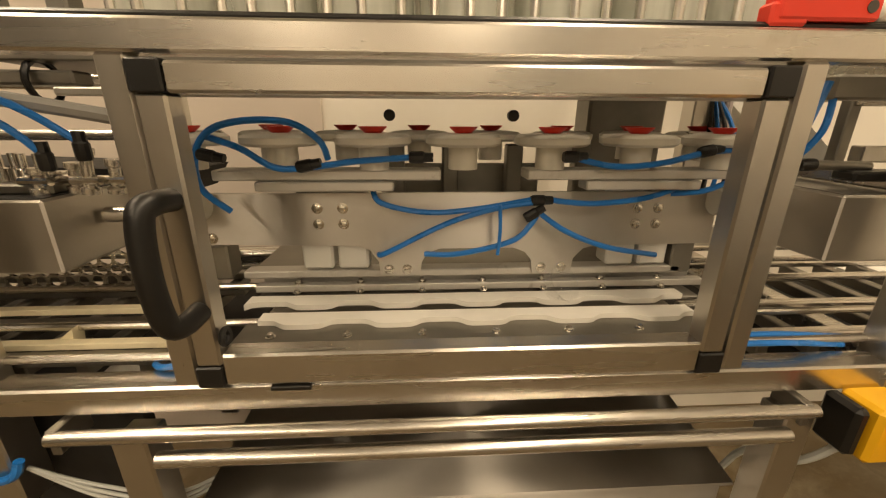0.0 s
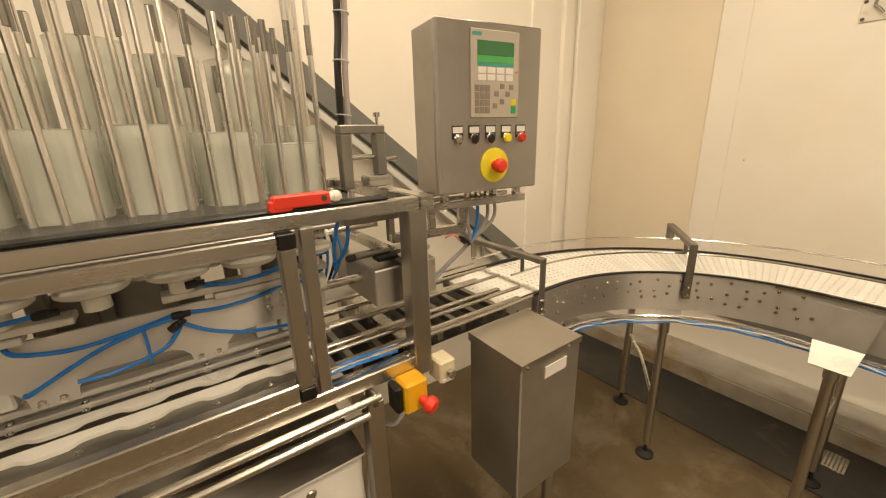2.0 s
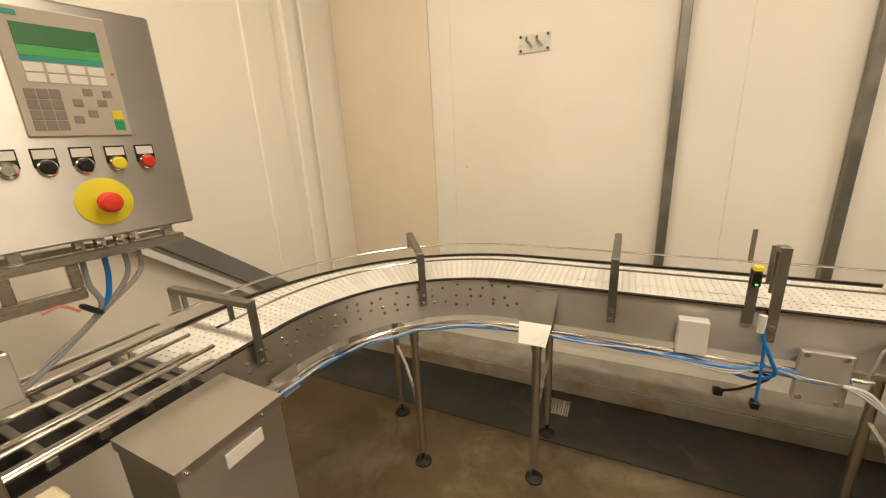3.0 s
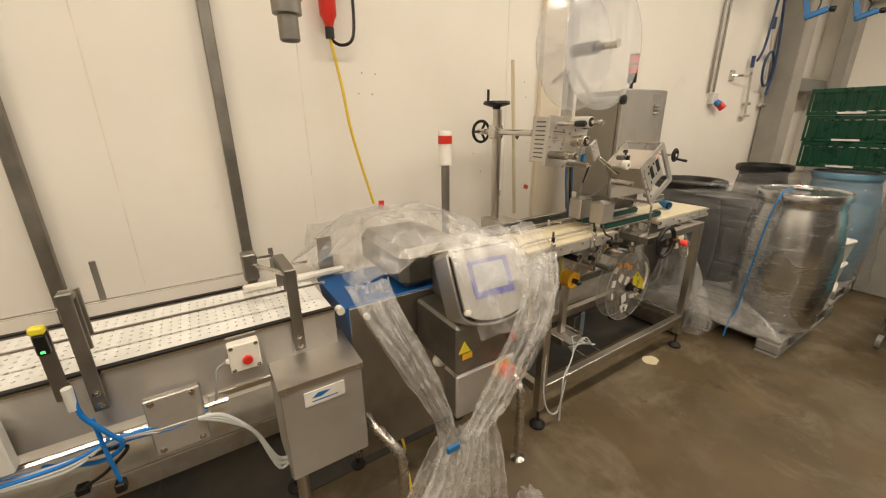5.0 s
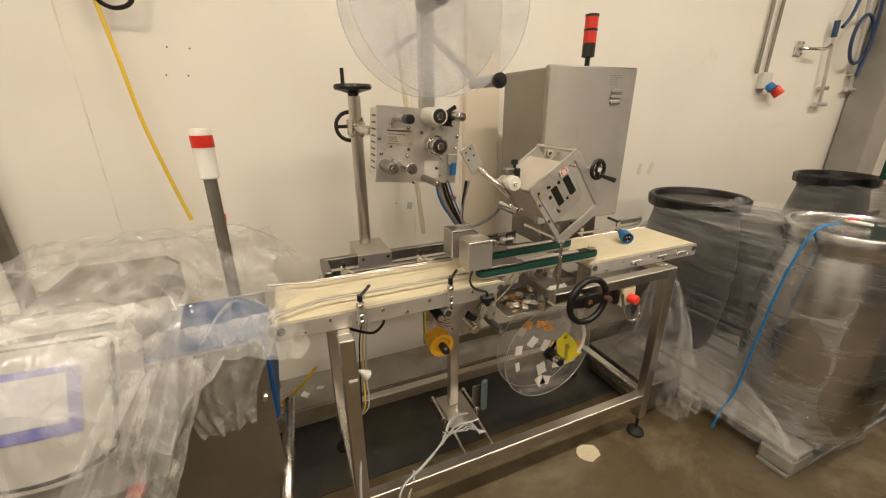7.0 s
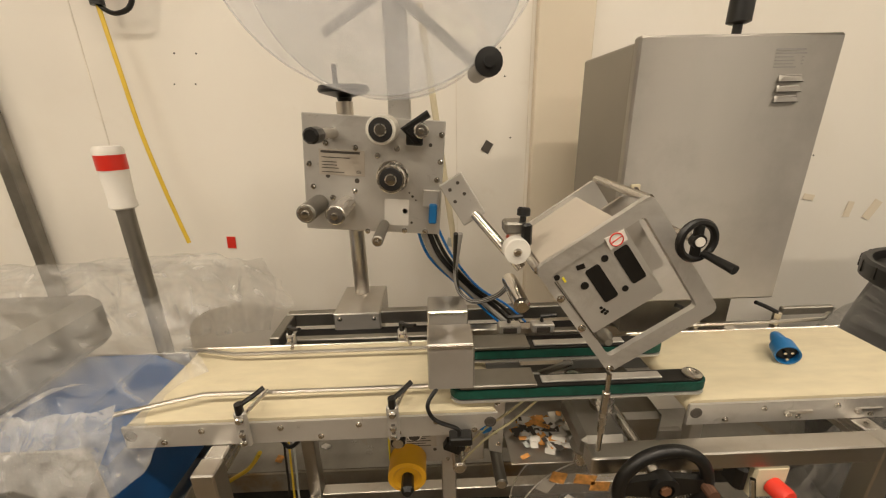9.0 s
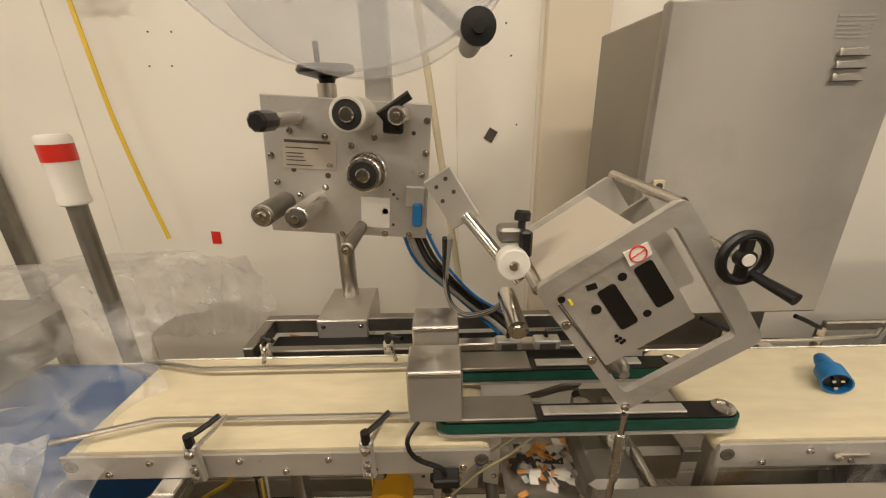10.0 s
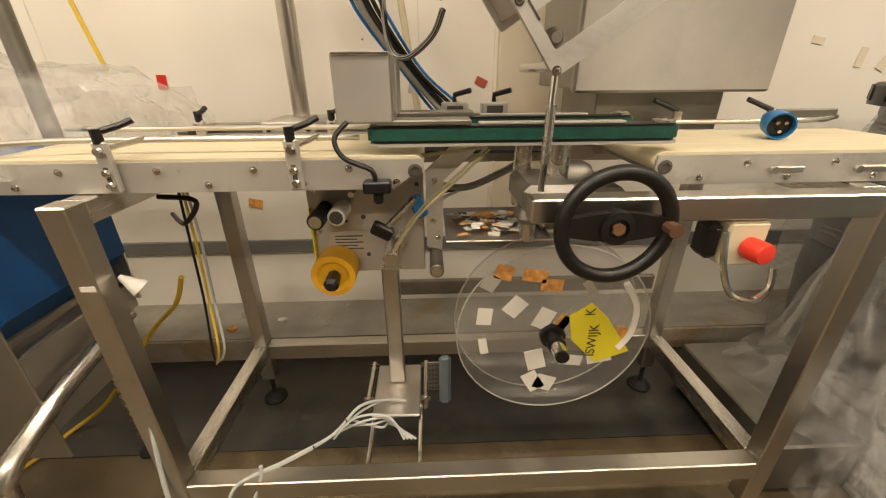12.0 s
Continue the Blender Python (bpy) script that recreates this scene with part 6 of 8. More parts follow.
head = lbar("head_plate", 2.236, 2.246, -2.747, -2.443, 1.355, 1.607, ALU, 0.002, label="pale machine plate with rollers and bolts")
lbar("head_housing", 2.247, 2.36, -2.735, -2.45, 1.37, 1.60, ALU, 0.004, head)
for k in range(9):
    lbar("vent_slot", 2.265, 2.33, -2.4505, -2.449, 1.395 + 0.022 * k, 1.401 + 0.022 * k, INK, 0, head)


HEAD_TILT = radians(4.6)


def level(y, z):
    """Spot on the tilted plate, as it lies before the plate is turned."""
    dy, dz = y + 2.603, z - 1.477
    c, s_ = math.cos(HEAD_TILT), math.sin(HEAD_TILT)
    return -2.603 + dy * c + dz * s_, 1.477 - dy * s_ + dz * c


def roller(y, z, r, length, material, endm=None, prof=None):
    y, z = level(y, z)
    o = part("roller", Build().lathe([(r - 0.001, 0), (r, 0.001), (r, length - 0.002), (r - 0.002, length)], (2.236, y, z), (-1, 0, 0), 24), material, head)
    if endm:
        part("roller_end", Build().lathe([(r * 0.8, -0.001), (r * 0.8, 0.002), (r * 0.76, 0.003)], (2.236 - length, y, z), (-1, 0, 0), 24), endm, o)
        part("roller_hub", Build().lathe([(r * 0.42, 0.002), (r * 0.42, 0.007), (r * 0.34, 0.01), (r * 0.1, 0.0105)], (2.236 - length, y, z), (-1, 0, 0), 20), CHROME, o)
    return o


r0 = roller(-2.515, 1.577, 0.012, 0.11, STEEL)
ky, kz = level(-2.515, 1.577)
part("knob", Build().lathe([(0.013, 0), (0.015, 0.006), (0.015, 0.05), (0.011, 0.056)], (2.126, ky, kz), (-1, 0, 0), 9), BLACK, r0)
roller(-2.63, 1.583, 0.028, 0.11, PLASTIC_W, RUBBER)
part("roller_collar", Build().cyl((2.236, *level(-2.63, 1.583)), (2.17, *level(-2.63, 1.583)), 0.02, seg=20), STEEL, head)
roller(-2.706, 1.58, 0.014, 0.12, STEEL, CHROME)
roller(-2.641, 1.487, 0.029, 0.085, STEEL, RUBBER)
part("roller_flange", Build().cyl((2.19, *level(-2.641, 1.487)), (2.182, *level(-2.641, 1.487)), 0.034, seg=24, chamfer=0.002), CHROME, head)
roller(-2.47, 1.426, 0.0195, 0.105, DULL, STEEL)
roller(-2.53, 1.423, 0.0195, 0.115, STEEL, INK)
roller(-2.611, 1.372, 0.0115, 0.13, DULL, CHROME)
for px, py in ((555, 272), (615, 278), (520, 312), (527, 355), (613, 360), (567, 375), (700, 275), (790, 245), (790, 295), (785, 330), (660, 290), (720, 435), (765, 435), (640, 440)):
    y, z = hp(px, py)
    b = Build()
    bolt(b, (2.236, y, z), (-1, 0, 0), 0.0042, 0.006)
    part("plate_bolt", b, CHROME, head)
for px, py, r in ((558, 333, 0.005), (618, 340, 0.0055), (768, 265, 0.004), (720, 395, 0.006), (678, 418, 0.003), (735, 418, 0.003), (735, 365, 0.003), (728, 358, 0.002), (742, 372, 0.002)):
    y, z = hp(px, py)
    part("plate_hole", Build().cyl((2.2359, y, z), (2.2352, y, z), r, seg=12), INK, head)
y0, z0 = hp(541, 283)
y1, z1 = hp(634, 331)
npl = lbar("rating_plate", 2.2349, 2.2358, y1, y0, z1, z0, HMI, 0.0002, head, "etched rating plate")
for k, (a, w) in enumerate(((0.3, 0.75), (0.48, 0.4), (0.6, 0.4), (0.72, 0.45), (0.88, 0.6))):
    lbar("print_bar", 2.2345, 2.2349, y0 - 0.006 - w * 0.08, y0 - 0.006, z0 - a * 0.054 - 0.0018, z0 - a * 0.054, INK, 0, npl)
lbar("print_bar", 2.2345, 2.2349, y0 - 0.088, y0 - 0.004, z0 - 0.008, z0 - 0.003, INK, 0, npl)
words("CE", 0.009, Matrix.Translation((2.2344, y1 + 0.018, z1 + 0.006)) @ Euler((radians(90), 0, radians(-90))).to_matrix().to_4x4(), INK, npl)
y0, z0 = hp(676, 372)
lbar("sticker", 2.2352, 2.2359, y0 - 0.055, y0, z0 - 0.06, z0, PAPER, 0, head)
lbar("bracket", 2.225, 2.2355, -2.742, -2.705, 1.42, 1.46, ALU, 0.002, head)
lbar("blue_clip", 2.215, 2.235, -2.738, -2.72, 1.385, 1.43, BLUE_P, 0.003, head)
part("tension_arm", Build().box(2.2, 2.215, -2.70, -2.665, 1.555, 1.60, 0.003), BLACK, head)
part("arm_bar", Build().sweep([(2.205, -2.69, 1.56), (2.205, -2.66, 1.585), (2.205, -2.71, 1.62)], 0.008, 6), BLACK, head)
tilt = Matrix.Translation((0, -2.603, 1.477)) @ Euler((HEAD_TILT, 0, 0)).to_matrix().to_4x4() @ Matrix.Translation((0, 2.603, -1.477))
for ob in [head, *head.children_recursive]:
    ob.data.transform(tilt)
# arm from head to peel unit
AM = Matrix.Translation((2.205, -2.79, 1.43)) @ Euler((radians(-31), 0, 0)).to_matrix().to_4x4()
arm = part("swing_arm", Build().box(-0.006, 0.006, -0.028, 0.028, -0.05, 0.055, 0.002, AM), ALU, lab)
for u, v in ((-0.01, 0.04), (0.012, 0.036), (0.016, 0.008), (-0.01, 0.012)):
    q = AM @ Vector((-0.0065, u, v))
    part("hole", Build().cyl(q, q + Vector((-0.0006, 0, 0)), 0.004, seg=10), INK, arm)
part("link_rod", Build().cyl((2.20, -2.815, 1.40), (2.12, -2.905, 1.30), 0.011, seg=12), CHROME, lab)
part("peel_roller", Build().lathe([(0.0245, 0), (0.0255, 0.002), (0.0255, 0.026), (0.024, 0.028)], (2.08, -2.88, 1.36), (-1, 0, 0), 28), GUIDE, lab)
part("roller_hub", Build().lathe([(0.008, 0), (0.008, 0.004), (0.005, 0.006)], (2.052, -2.88, 1.36), (-1, 0, 0), 16), CHROME, lab)
part("peel_roller", Build().lathe([(0.016, 0), (0.016, 0.12), (0.01, 0.122), (0.01, 0.128)], (2.14, -2.885, 1.265), (-1, 0, 0), 20), CHROME, lab)
part("clamp_body", Build().box(2.08, 2.12, -2.905, -2.86, 1.385, 1.41, 0.005), DULL, lab)
part("clamp_knob", Build().lathe([(0.006, 0), (0.006, 0.01), (0.013, 0.012), (0.013, 0.024), (0.01, 0.028)], (2.085, -2.895, 1.41), (0.2, -0.1, 1), 12), BLACK, lab)
part("lever", Build().box(2.065, 2.08, -2.91, -2.89, 1.365, 1.41, 0.004), BLACK, lab)
# tilted square peel unit
fb, fl, fr = (-3.054, 1.127), (-2.897, 1.347), (-3.245, 1.257)
ftp = (fl[0] + fr[0] - fb[0], fl[1] + fr[1] - fb[1])


def fpt(u, v):
    """Spot in the tilted square: u along the lower right edge, v along the left edge."""
    return (fb[0] + u * (fr[0] - fb[0]) + v * (fl[0] - fb[0]), fb[1] + u * (fr[1] - fb[1]) + v * (fl[1] - fb[1]))


def rnd_quad(u0, u1, v0, v1, r=0.05):
    out = []
    for (cu, cv_), a0 in (((u0 + r, v0 + r), 180), ((u1 - r, v0 + r), 270), ((u1 - r, v1 - r), 0), ((u0 + r, v1 - r), 90)):
        for k in range(4):
            a = radians(a0 + 30 * k)
            out.append(fpt(cu + r * math.cos(a), cv_ + r * math.sin(a)))
    return out


pu = part("peel_frame", Build().ring(rnd_quad(0, 1, 0, 1, 0.06), rnd_quad(0.082, 0.872, 0.118, 0.90, 0.03), "x", 1.992, 2.004), ALU, lab, "pale aluminium square frame set on its corner")
part("inner_plate", Build().prism(rnd_quad(0.09, 0.715, 0.345, 0.955, 0.012), "x", 1.9955, 2.0035), ALU, pu)
for u0, u1, v0, v1 in ((0.298, 0.418, 0.505, 0.79), (0.55, 0.67, 0.518, 0.80)):
    part("window_slot", Build().prism(rnd_quad(u0, u1, v0, v1, 0.02), "x", 1.9944, 1.9954), BLACK, pu)
for u, v, r in ((0.242, 0.701, 0.0075), (0.477, 0.794, 0.0065), (0.485, 0.522, 0.006), (0.104, 0.861, 0.0055)):
    y, z = fpt(u, v)
    part("hole", Build().cyl((1.9954, y, z), (1.9944, y, z), r, seg=14), BLACK, pu)
part("hole", Build().prism([fpt(0.26, 0.825), fpt(0.268, 0.86), fpt(0.33, 0.845), fpt(0.322, 0.81)], "x", 1.9944, 1.9954), BLACK, pu)
part("mark", Build().prism([fpt(0.13, 0.80), fpt(0.133, 0.84), fpt(0.15, 0.837), fpt(0.147, 0.797)], "x", 1.9944, 1.9954), YELLOW_L, pu)
for u, v in ((0.25, 0.49), (0.262, 0.465), (0.275, 0.44), (0.24, 0.46), (0.255, 0.435)):
    y, z = fpt(u, v)
    part("hole", Build().cyl((1.9954, y, z), (1.9944, y, z), 0.003, seg=10), BLACK, pu)
wn = part("warning_sticker", Build().prism([fpt(0.549, 0.921), fpt(0.697, 0.903), fpt(0.686, 0.83), fpt(0.542, 0.833)], "x", 1.9905, 1.9918), PAPER, pu, "white sticker with a red crossed circle")
y, z = fpt(0.617, 0.873)
part("red_ring", Build().torus((1.9903, y, z), (1, 0, 0), 0.0115, 0.0011, 24, 6), RED, wn)
part("red_bar", Build().cyl((1.9902, y - 0.009, z + 0.007), (1.9902, y + 0.009, z - 0.007), 0.001, seg=6), RED, wn)
part("slot_gap", Build().prism([fpt(0.078, 0.30), fpt(0.066, 0.85), fpt(0.076, 0.85), fpt(0.09, 0.30)], "x", 1.9908, 1.9918), INK, pu)
part("unit_body", Build().prism(rnd_quad(0.06, 0.72, 0.39, 0.965, 0.02), "x", 2.005, 2.2), HMI, pu)
part("rear_plate", Build().prism(rnd_quad(0.02, 0.93, 0.34, 1.0, 0.03), "x", 2.201, 2.209), ALU, pu)
part("inner_wall", Build().prism(rnd_quad(0.722, 0.93, 0.3, 0.95, 0.02), "x", 2.08, 2.086), SHEET, pu)
for u, v in ((0.02, 0.97), (0.97, 0.97), (0.04, 0.05)):
    y, z = fpt(u, v)
    part("tie_bar", Build().cyl((2.0, y, z), (2.22, y, z), 0.008, seg=10), STEEL, pu)
for u, v in ((0.03, 0.03), (0.035, 0.44), (0.035, 0.72)):
    y, z = fpt(u, v)
    b = Build()
    bolt(b, (1.992, y, z), (-1, 0, 0), 0.005, 0.005)
    part("frame_bolt", b, CHROME, pu)
y, z = fpt(0.15, 0.17)
part("cam_roller", Build().lathe([(0.013, 0), (0.016, 0.004), (0.012, 0.008), (0.016, 0.012), (0.012, 0.016), (0.008, 0.03)], (2.04, y, z), (-1, 0, 0), 18), DULL, pu)
part("adjust_rod", Build().cyl((1.985, -3.052, 1.13), (1.975, -3.045, 0.955), 0.0055, seg=10), CHROME, pu)
part("rod_sleeve", Build().cyl((1.982, -3.05, 1.09), (1.977, -3.047, 1.0), 0.008, seg=10), STEEL, pu)
hw2 = part("hand_wheel", Build().torus((1.955, -3.15, 1.405), (1, 0.1, 0), 0.031, 0.0065, 28, 8), BLACK, pu, "small black adjusting wheel")
part("hub", Build().cyl((1.96, -3.15, 1.405), (1.948, -3.15, 1.405), 0.012, seg=14), BLACK, hw2)
part("hub_cap", Build().cyl((1.948, -3.15, 1.405), (1.946, -3.15, 1.405), 0.008, seg=14), PAPER, hw2)
part("spoke", Build().box(1.95, 1.96, -3.158, -3.142, 1.376, 1.434, 0.003), BLACK, hw2)
part("crank", Build().cyl((1.95, -3.162, 1.384), (1.9, -3.178, 1.374), 0.006, 0.008, seg=12), BLACK, hw2)
part("wheel_shaft", Build().cyl((1.96, -3.15, 1.405), (2.15, -3.15, 1.405), 0.007, seg=10), STEEL, hw2)
# side-grip belts and their drive boxes
for k, (x0, x1, ya, yb) in enumerate(((2.052, 2.10, -3.315, -2.75), (2.195, 2.243, -3.30, -2.77))):
    r = (x1 - x0) / 2
    xc = (x0 + x1) / 2
    poly = []
    for j in range(9):
        a = math.pi + math.pi * j / 8
        poly.append((xc + r * math.cos(a), ya + r + r * math.sin(a)))
    for j in range(9):
        a = math.pi * j / 8
        poly.append((xc + r * math.cos(a), yb - r + r * math.sin(a)))
    inner = [(xc + (x - xc) * 0.85, (y - (ya + yb) / 2) * 0.985 + (ya + yb) / 2) for x, y in poly]
    gb = part("grip_belt", Build().ring(poly, inner, "z", 1.027, 1.047), GREEN, lab, "green toothed side belt")
    part("belt_core", Build().prism(inner, "z", 1.022, 1.051), BLACK, gb)
    part("belt_plate", Build().prism([(xc + (x - xc) * 1.05, y) for x, y in poly], "z", 1.017, 1.0215), ALU, gb)
    part("pulley_cap", Build().lathe([(0.02, 0), (0.02, 0.004), (0.012, 0.006), (0.012, 0.003), (0.006, 0.003)], (xc, ya + r + 0.003, 1.052), (0, 0, 1), 20), STEEL, gb)
    lbar("top_bar", xc - 0.011, xc + 0.011, ya + 0.10, yb - 0.20, 1.0515, 1.056, ALU, 0.001, gb)
    lbar("mount_plate", x0 - 0.003, x1 + 0.01, yb - 0.185, yb - 0.02, 1.053, 1.062, DULL, 0.002, gb)
    dbx = lbar("drive_cover", x0 - 0.005, x1 + 0.03, -2.80, -2.703, 1.058, 1.168, SHEET, 0.003, label="brushed steel drive cover")
    lbar("cover_edge", x0 - 0.009, x0 - 0.005, -2.797, -2.706, 1.1625, 1.167, CHROME, 0.001, dbx)
lbar("rear_bar", 2.30, 2.33, -3.05, -2.78, 1.03, 1.05, STEEL_Y)
for y in (-2.92, -3.01):
    sb = lbar("sensor_block", 2.27, 2.30, y - 0.03, y + 0.03, 1.05, 1.075, ALU)
    lbar("sensor_face", 2.268, 2.27, y - 0.018, y + 0.018, 1.053, 1.068, INK, 0, sb)
    part("lever", Build().sweep([(2.29, y, 1.075), (2.29, y, 1.09), (2.275, y - 0.035, 1.10)], 0.006, 8), BLACK, sb)
hose([(2.05, -2.72, 1.06), (2.03, -2.70, 1.035), (2.02, -2.715, 1.005), (2.015, -2.76, 0.985), (2.018, -2.765, 0.96)], 0.0045, BLACK, lab, "cable")
lbar("eye_sensor", 2.005, 2.035, -2.792, -2.744, 0.945, 0.966, BLACK, 0.003)
lbar("eye_sensor", 2.01, 2.03, -2.777, -2.760, 0.925, 0.945, BLACK, 0.004)
# blue mains plug lying on the belt
plug = thing("mains_plug", (2.19, -3.59, 1.003), "blue three pin mains plug lying on the cream belt", "plug")
part("plug_body", Build().lathe([(0.012, 0), (0.016, 0.015), (0.018, 0.035), (0.026, 0.045), (0.027, 0.085), (0.024, 0.085), (0.024, 0.06)], (2.236, -3.62, 1.04), (-1, 0.42, -0.12), 20), BLUE_P, plug)
part("plug_face", Build().cyl((2.181, -3.597, 1.0335), (2.171, -3.593, 1.0325), 0.022, seg=16), BLACK, plug)
for a, b in ((0.009, 0.006), (-0.009, 0.006), (0, -0.011)):
    part("pin", Build().cyl((2.171, -3.593 + a, 1.0325 + b), (2.157, -3.587 + a, 1.031 + b), 0.0035, seg=8), CHROME, plug)
# reels
RC = (-2.645, 1.925)
rl = part("upper_reel", Build().cyl((2.10, RC[0], RC[1]), (2.104, RC[0], RC[1]), 0.284, seg=64), REEL, lab, "large clear acrylic reel disc")
part("rear_disc", Build().cyl((2.27, RC[0], RC[1]), (2.274, RC[0], RC[1]), 0.284, seg=64), REEL, rl)
part("reel_edge", Build().torus((2.102, RC[0], RC[1]), (1, 0, 0), 0.284, 0.002, 64, 6), REEL, rl)
part("reel_edge", Build().torus((2.272, RC[0], RC[1]), (1, 0, 0), 0.284, 0.002, 64, 6), REEL, rl)
part("spindle", Build().lathe([(0.03, 0), (0.03, 0.14), (0.017, 0.142), (0.017, 0.25), (0.012, 0.252)], (2.29, RC[0], RC[1]), (-1, 0, 0), 20), BLACK, rl)
part("spindle_tip", Build().cyl((2.10, RC[0], RC[1]), (2.035, RC[0], RC[1]), 0.0175, seg=18), CHROME, rl)
lbar("reel_post", 2.29, 2.33, -2.68, -2.63, 1.60, 2.18, ALU)
part("dancer_arm", Build().prism([(-2.66, 1.83), (-2.675, 1.845), (-2.85, 1.70), (-2.835, 1.685)], "x", 2.28, 2.288), ALU, lab)
part("dancer_arm", Build().prism([(-2.62, 1.83), (-2.60, 1.84), (-2.50, 1.78), (-2.51, 1.765)], "x", 2.28, 2.288), ALU, lab)
dn = part("dancer_roller", Build().cyl((2.28, -2.825, 1.69), (2.10, -2.825, 1.69), 0.0185, seg=18), GREYC, lab)
part("roller_end", Build().lathe([(0.024, 0), (0.024, 0.012), (0.009, 0.013), (0.009, 0.018)], (2.10, -2.825, 1.69), (-1, 0, 0), 20), BLACK, dn)
part("rear_pole", Build().cyl((2.86, -2.83, 0.95), (2.80, -2.70, 1.95), 0.012, seg=10), CREAM, lab)
# hoses behind the head
for k, (mm, r) in enumerate(((BLUE, 0.004), (GREYC, 0.009), (BLACK, 0.007), (BLACK, 0.005), (BLUE, 0.0035))):
    hose([(2.30, -2.68 - 0.012 * k, 1.36), (2.32, -2.71 - 0.015 * k, 1.26), (2.38, -2.80 - 0.012 * k, 1.14), (2.42, -2.86 - 0.02 * k, 1.06), (2.42, -2.92 - 0.02 * k, 1.0)], r, mm, lab, "cable")
for k, mm in enumerate((BLACK, GREYC)):
    hose([(2.22, -2.775 - 0.01 * k, 1.35), (2.25, -2.775, 1.25), (2.27, -2.785, 1.18), (2.24, -2.82, 1.165), (2.20, -2.87, 1.20), (2.17, -2.89, 1.24)], 0.006, mm, lab, "cable")
# lower label unit
ll = lbar("lower_plate", 2.20, 2.21, -2.845, -2.583, 0.695, 0.935, SHEET, 0.002, label="machine plate below the belt with rollers")
rp = lbar("rating_plate", 2.1985, 2.1999, -2.715, -2.624, 0.752, 0.80, HMI, 0, ll, "small etched rating plate")
for k in range(5):
    lbar("print_bar", 2.198, 2.1984, -2.70 + 0.014 * (k % 2), -2.635, 0.787 - 0.008 * k, 0.790 - 0.008 * k, INK, 0, rp)
for y, z, r, ln, m1, m2 in ((-2.622, 0.857, 0.018, 0.09, RUBBER, CHROME), (-2.661, 0.859, 0.019, 0.07, PLASTIC_W, INK), (-2.772, 0.768, 0.017, 0.09, STEEL, CHROME), (-2.791, 0.79, 0.013, 0.05, STEEL, CHROME), (-2.871, 0.757, 0.015, 0.13, DULL, CHROME), (-2.69, 0.90, 0.007, 0.04, CHROME, None)):
    o = part("roller", Build().cyl((2.2, y, z), (2.2 - ln, y, z), r, seg=20, chamfer=0.001), m1, ll)
    if m2:
        part("roller_end", Build().cyl((2.2 - ln, y, z), (2.197 - ln, y, z), r * 0.75, seg=16), m2, o)
for y, z, r in ((-2.705, 0.835, 0.006), (-2.71, 0.74, 0.005), (-2.665, 0.825, 0.004), (-2.83, 0.91, 0.005)):
    part("plate_hole", Build().cyl((2.1999, y, z), (2.1992, y, z), r, seg=12), INK, ll)
bolts("plate_bolt", [(2.2, y, z) for y, z in ((-2.60, 0.80), (-2.81, 0.92), (-2.745, 0.705), (-2.785, 0.705), (-2.60, 0.90))], (-1, 0, 0), 0.004, 0.005, ll)
yr = part("yellow_roll", Build().lathe([(0.048, 0), (0.05, 0.003), (0.05, 0.065), (0.038, 0.067), (0.03, 0.06)], (2.20, -2.636, 0.716), (-1, 0, 0), 30), YELLOW, ll, "roll of yellow backing paper")
part("roll_core", Build().lathe([(0.012, 0), (0.016, 0.06), (0.017, 0.09), (0.01, 0.1)], (2.19, -2.636, 0.716), (-1, -0.03, -0.03), 9), BLACK, yr)
part("web", Build().prism([(-2.587, 0.86), (-2.590, 0.86), (-2.588, 0.72), (-2.585, 0.72)], "x", 2.186, 2.199), YELLOW_L, ll)
part("swing_plate", Build().prism([(-2.851, 0.95), (-2.851, 0.78), (-2.885, 0.77), (-2.889, 0.93), (-2.972, 1.008), (-2.916, 1.01)], "x", 2.15, 2.16), ALU, lab)
bolts("swing_bolt", [(2.15, y, z) for y, z in ((-2.87, 0.93), (-2.875, 0.80), (-2.865, 0.84))], (-1, 0, 0), 0.0045, 0.005, lab)
lv = Matrix.Translation((2.12, -2.754, 0.833)) @ Euler((radians(28), 0, 0)).to_matrix().to_4x4()
part("lever", Build().box(-0.012, 0.012, -0.026, 0.02, -0.014, 0.014, 0.004, lv), BLACK, lab)
part("lever_rod", Build().cyl((2.125, -2.77, 0.84), (2.125, -2.83, 0.90), 0.008, seg=10), STEEL, lab)
bv = Matrix.Translation((2.14, -2.834, 0.878)) @ Euler((radians(-25), 0, 0)).to_matrix().to_4x4()
part("blue_clip", Build().box(-0.012, 0.012, -0.014, 0.014, -0.024, 0.024, 0.005, bv), BLUE_P, lab)
for k in range(2):
    part("web_edge", Build().sweep([(2.12 + 0.03 * k, -2.775, 0.775), (2.10 + 0.03 * k, -2.83, 0.865), (2.09 + 0.03 * k, -2.90, 0.935), (2.10 + 0.03 * k, -2.975, 1.002)], 0.0028, 6, 4), OLDTAPE, lab)
part("web_edge", Build().sweep([(2.10, -2.80, 0.99), (2.10, -2.87, 0.995), (2.10, -2.97, 1.008)], 0.004, 6, 4), OLDTAPE, lab)
lbar("label_tray", 2.06, 2.27, -3.106, -2.89, 0.826, 0.830, LID, 0.001)
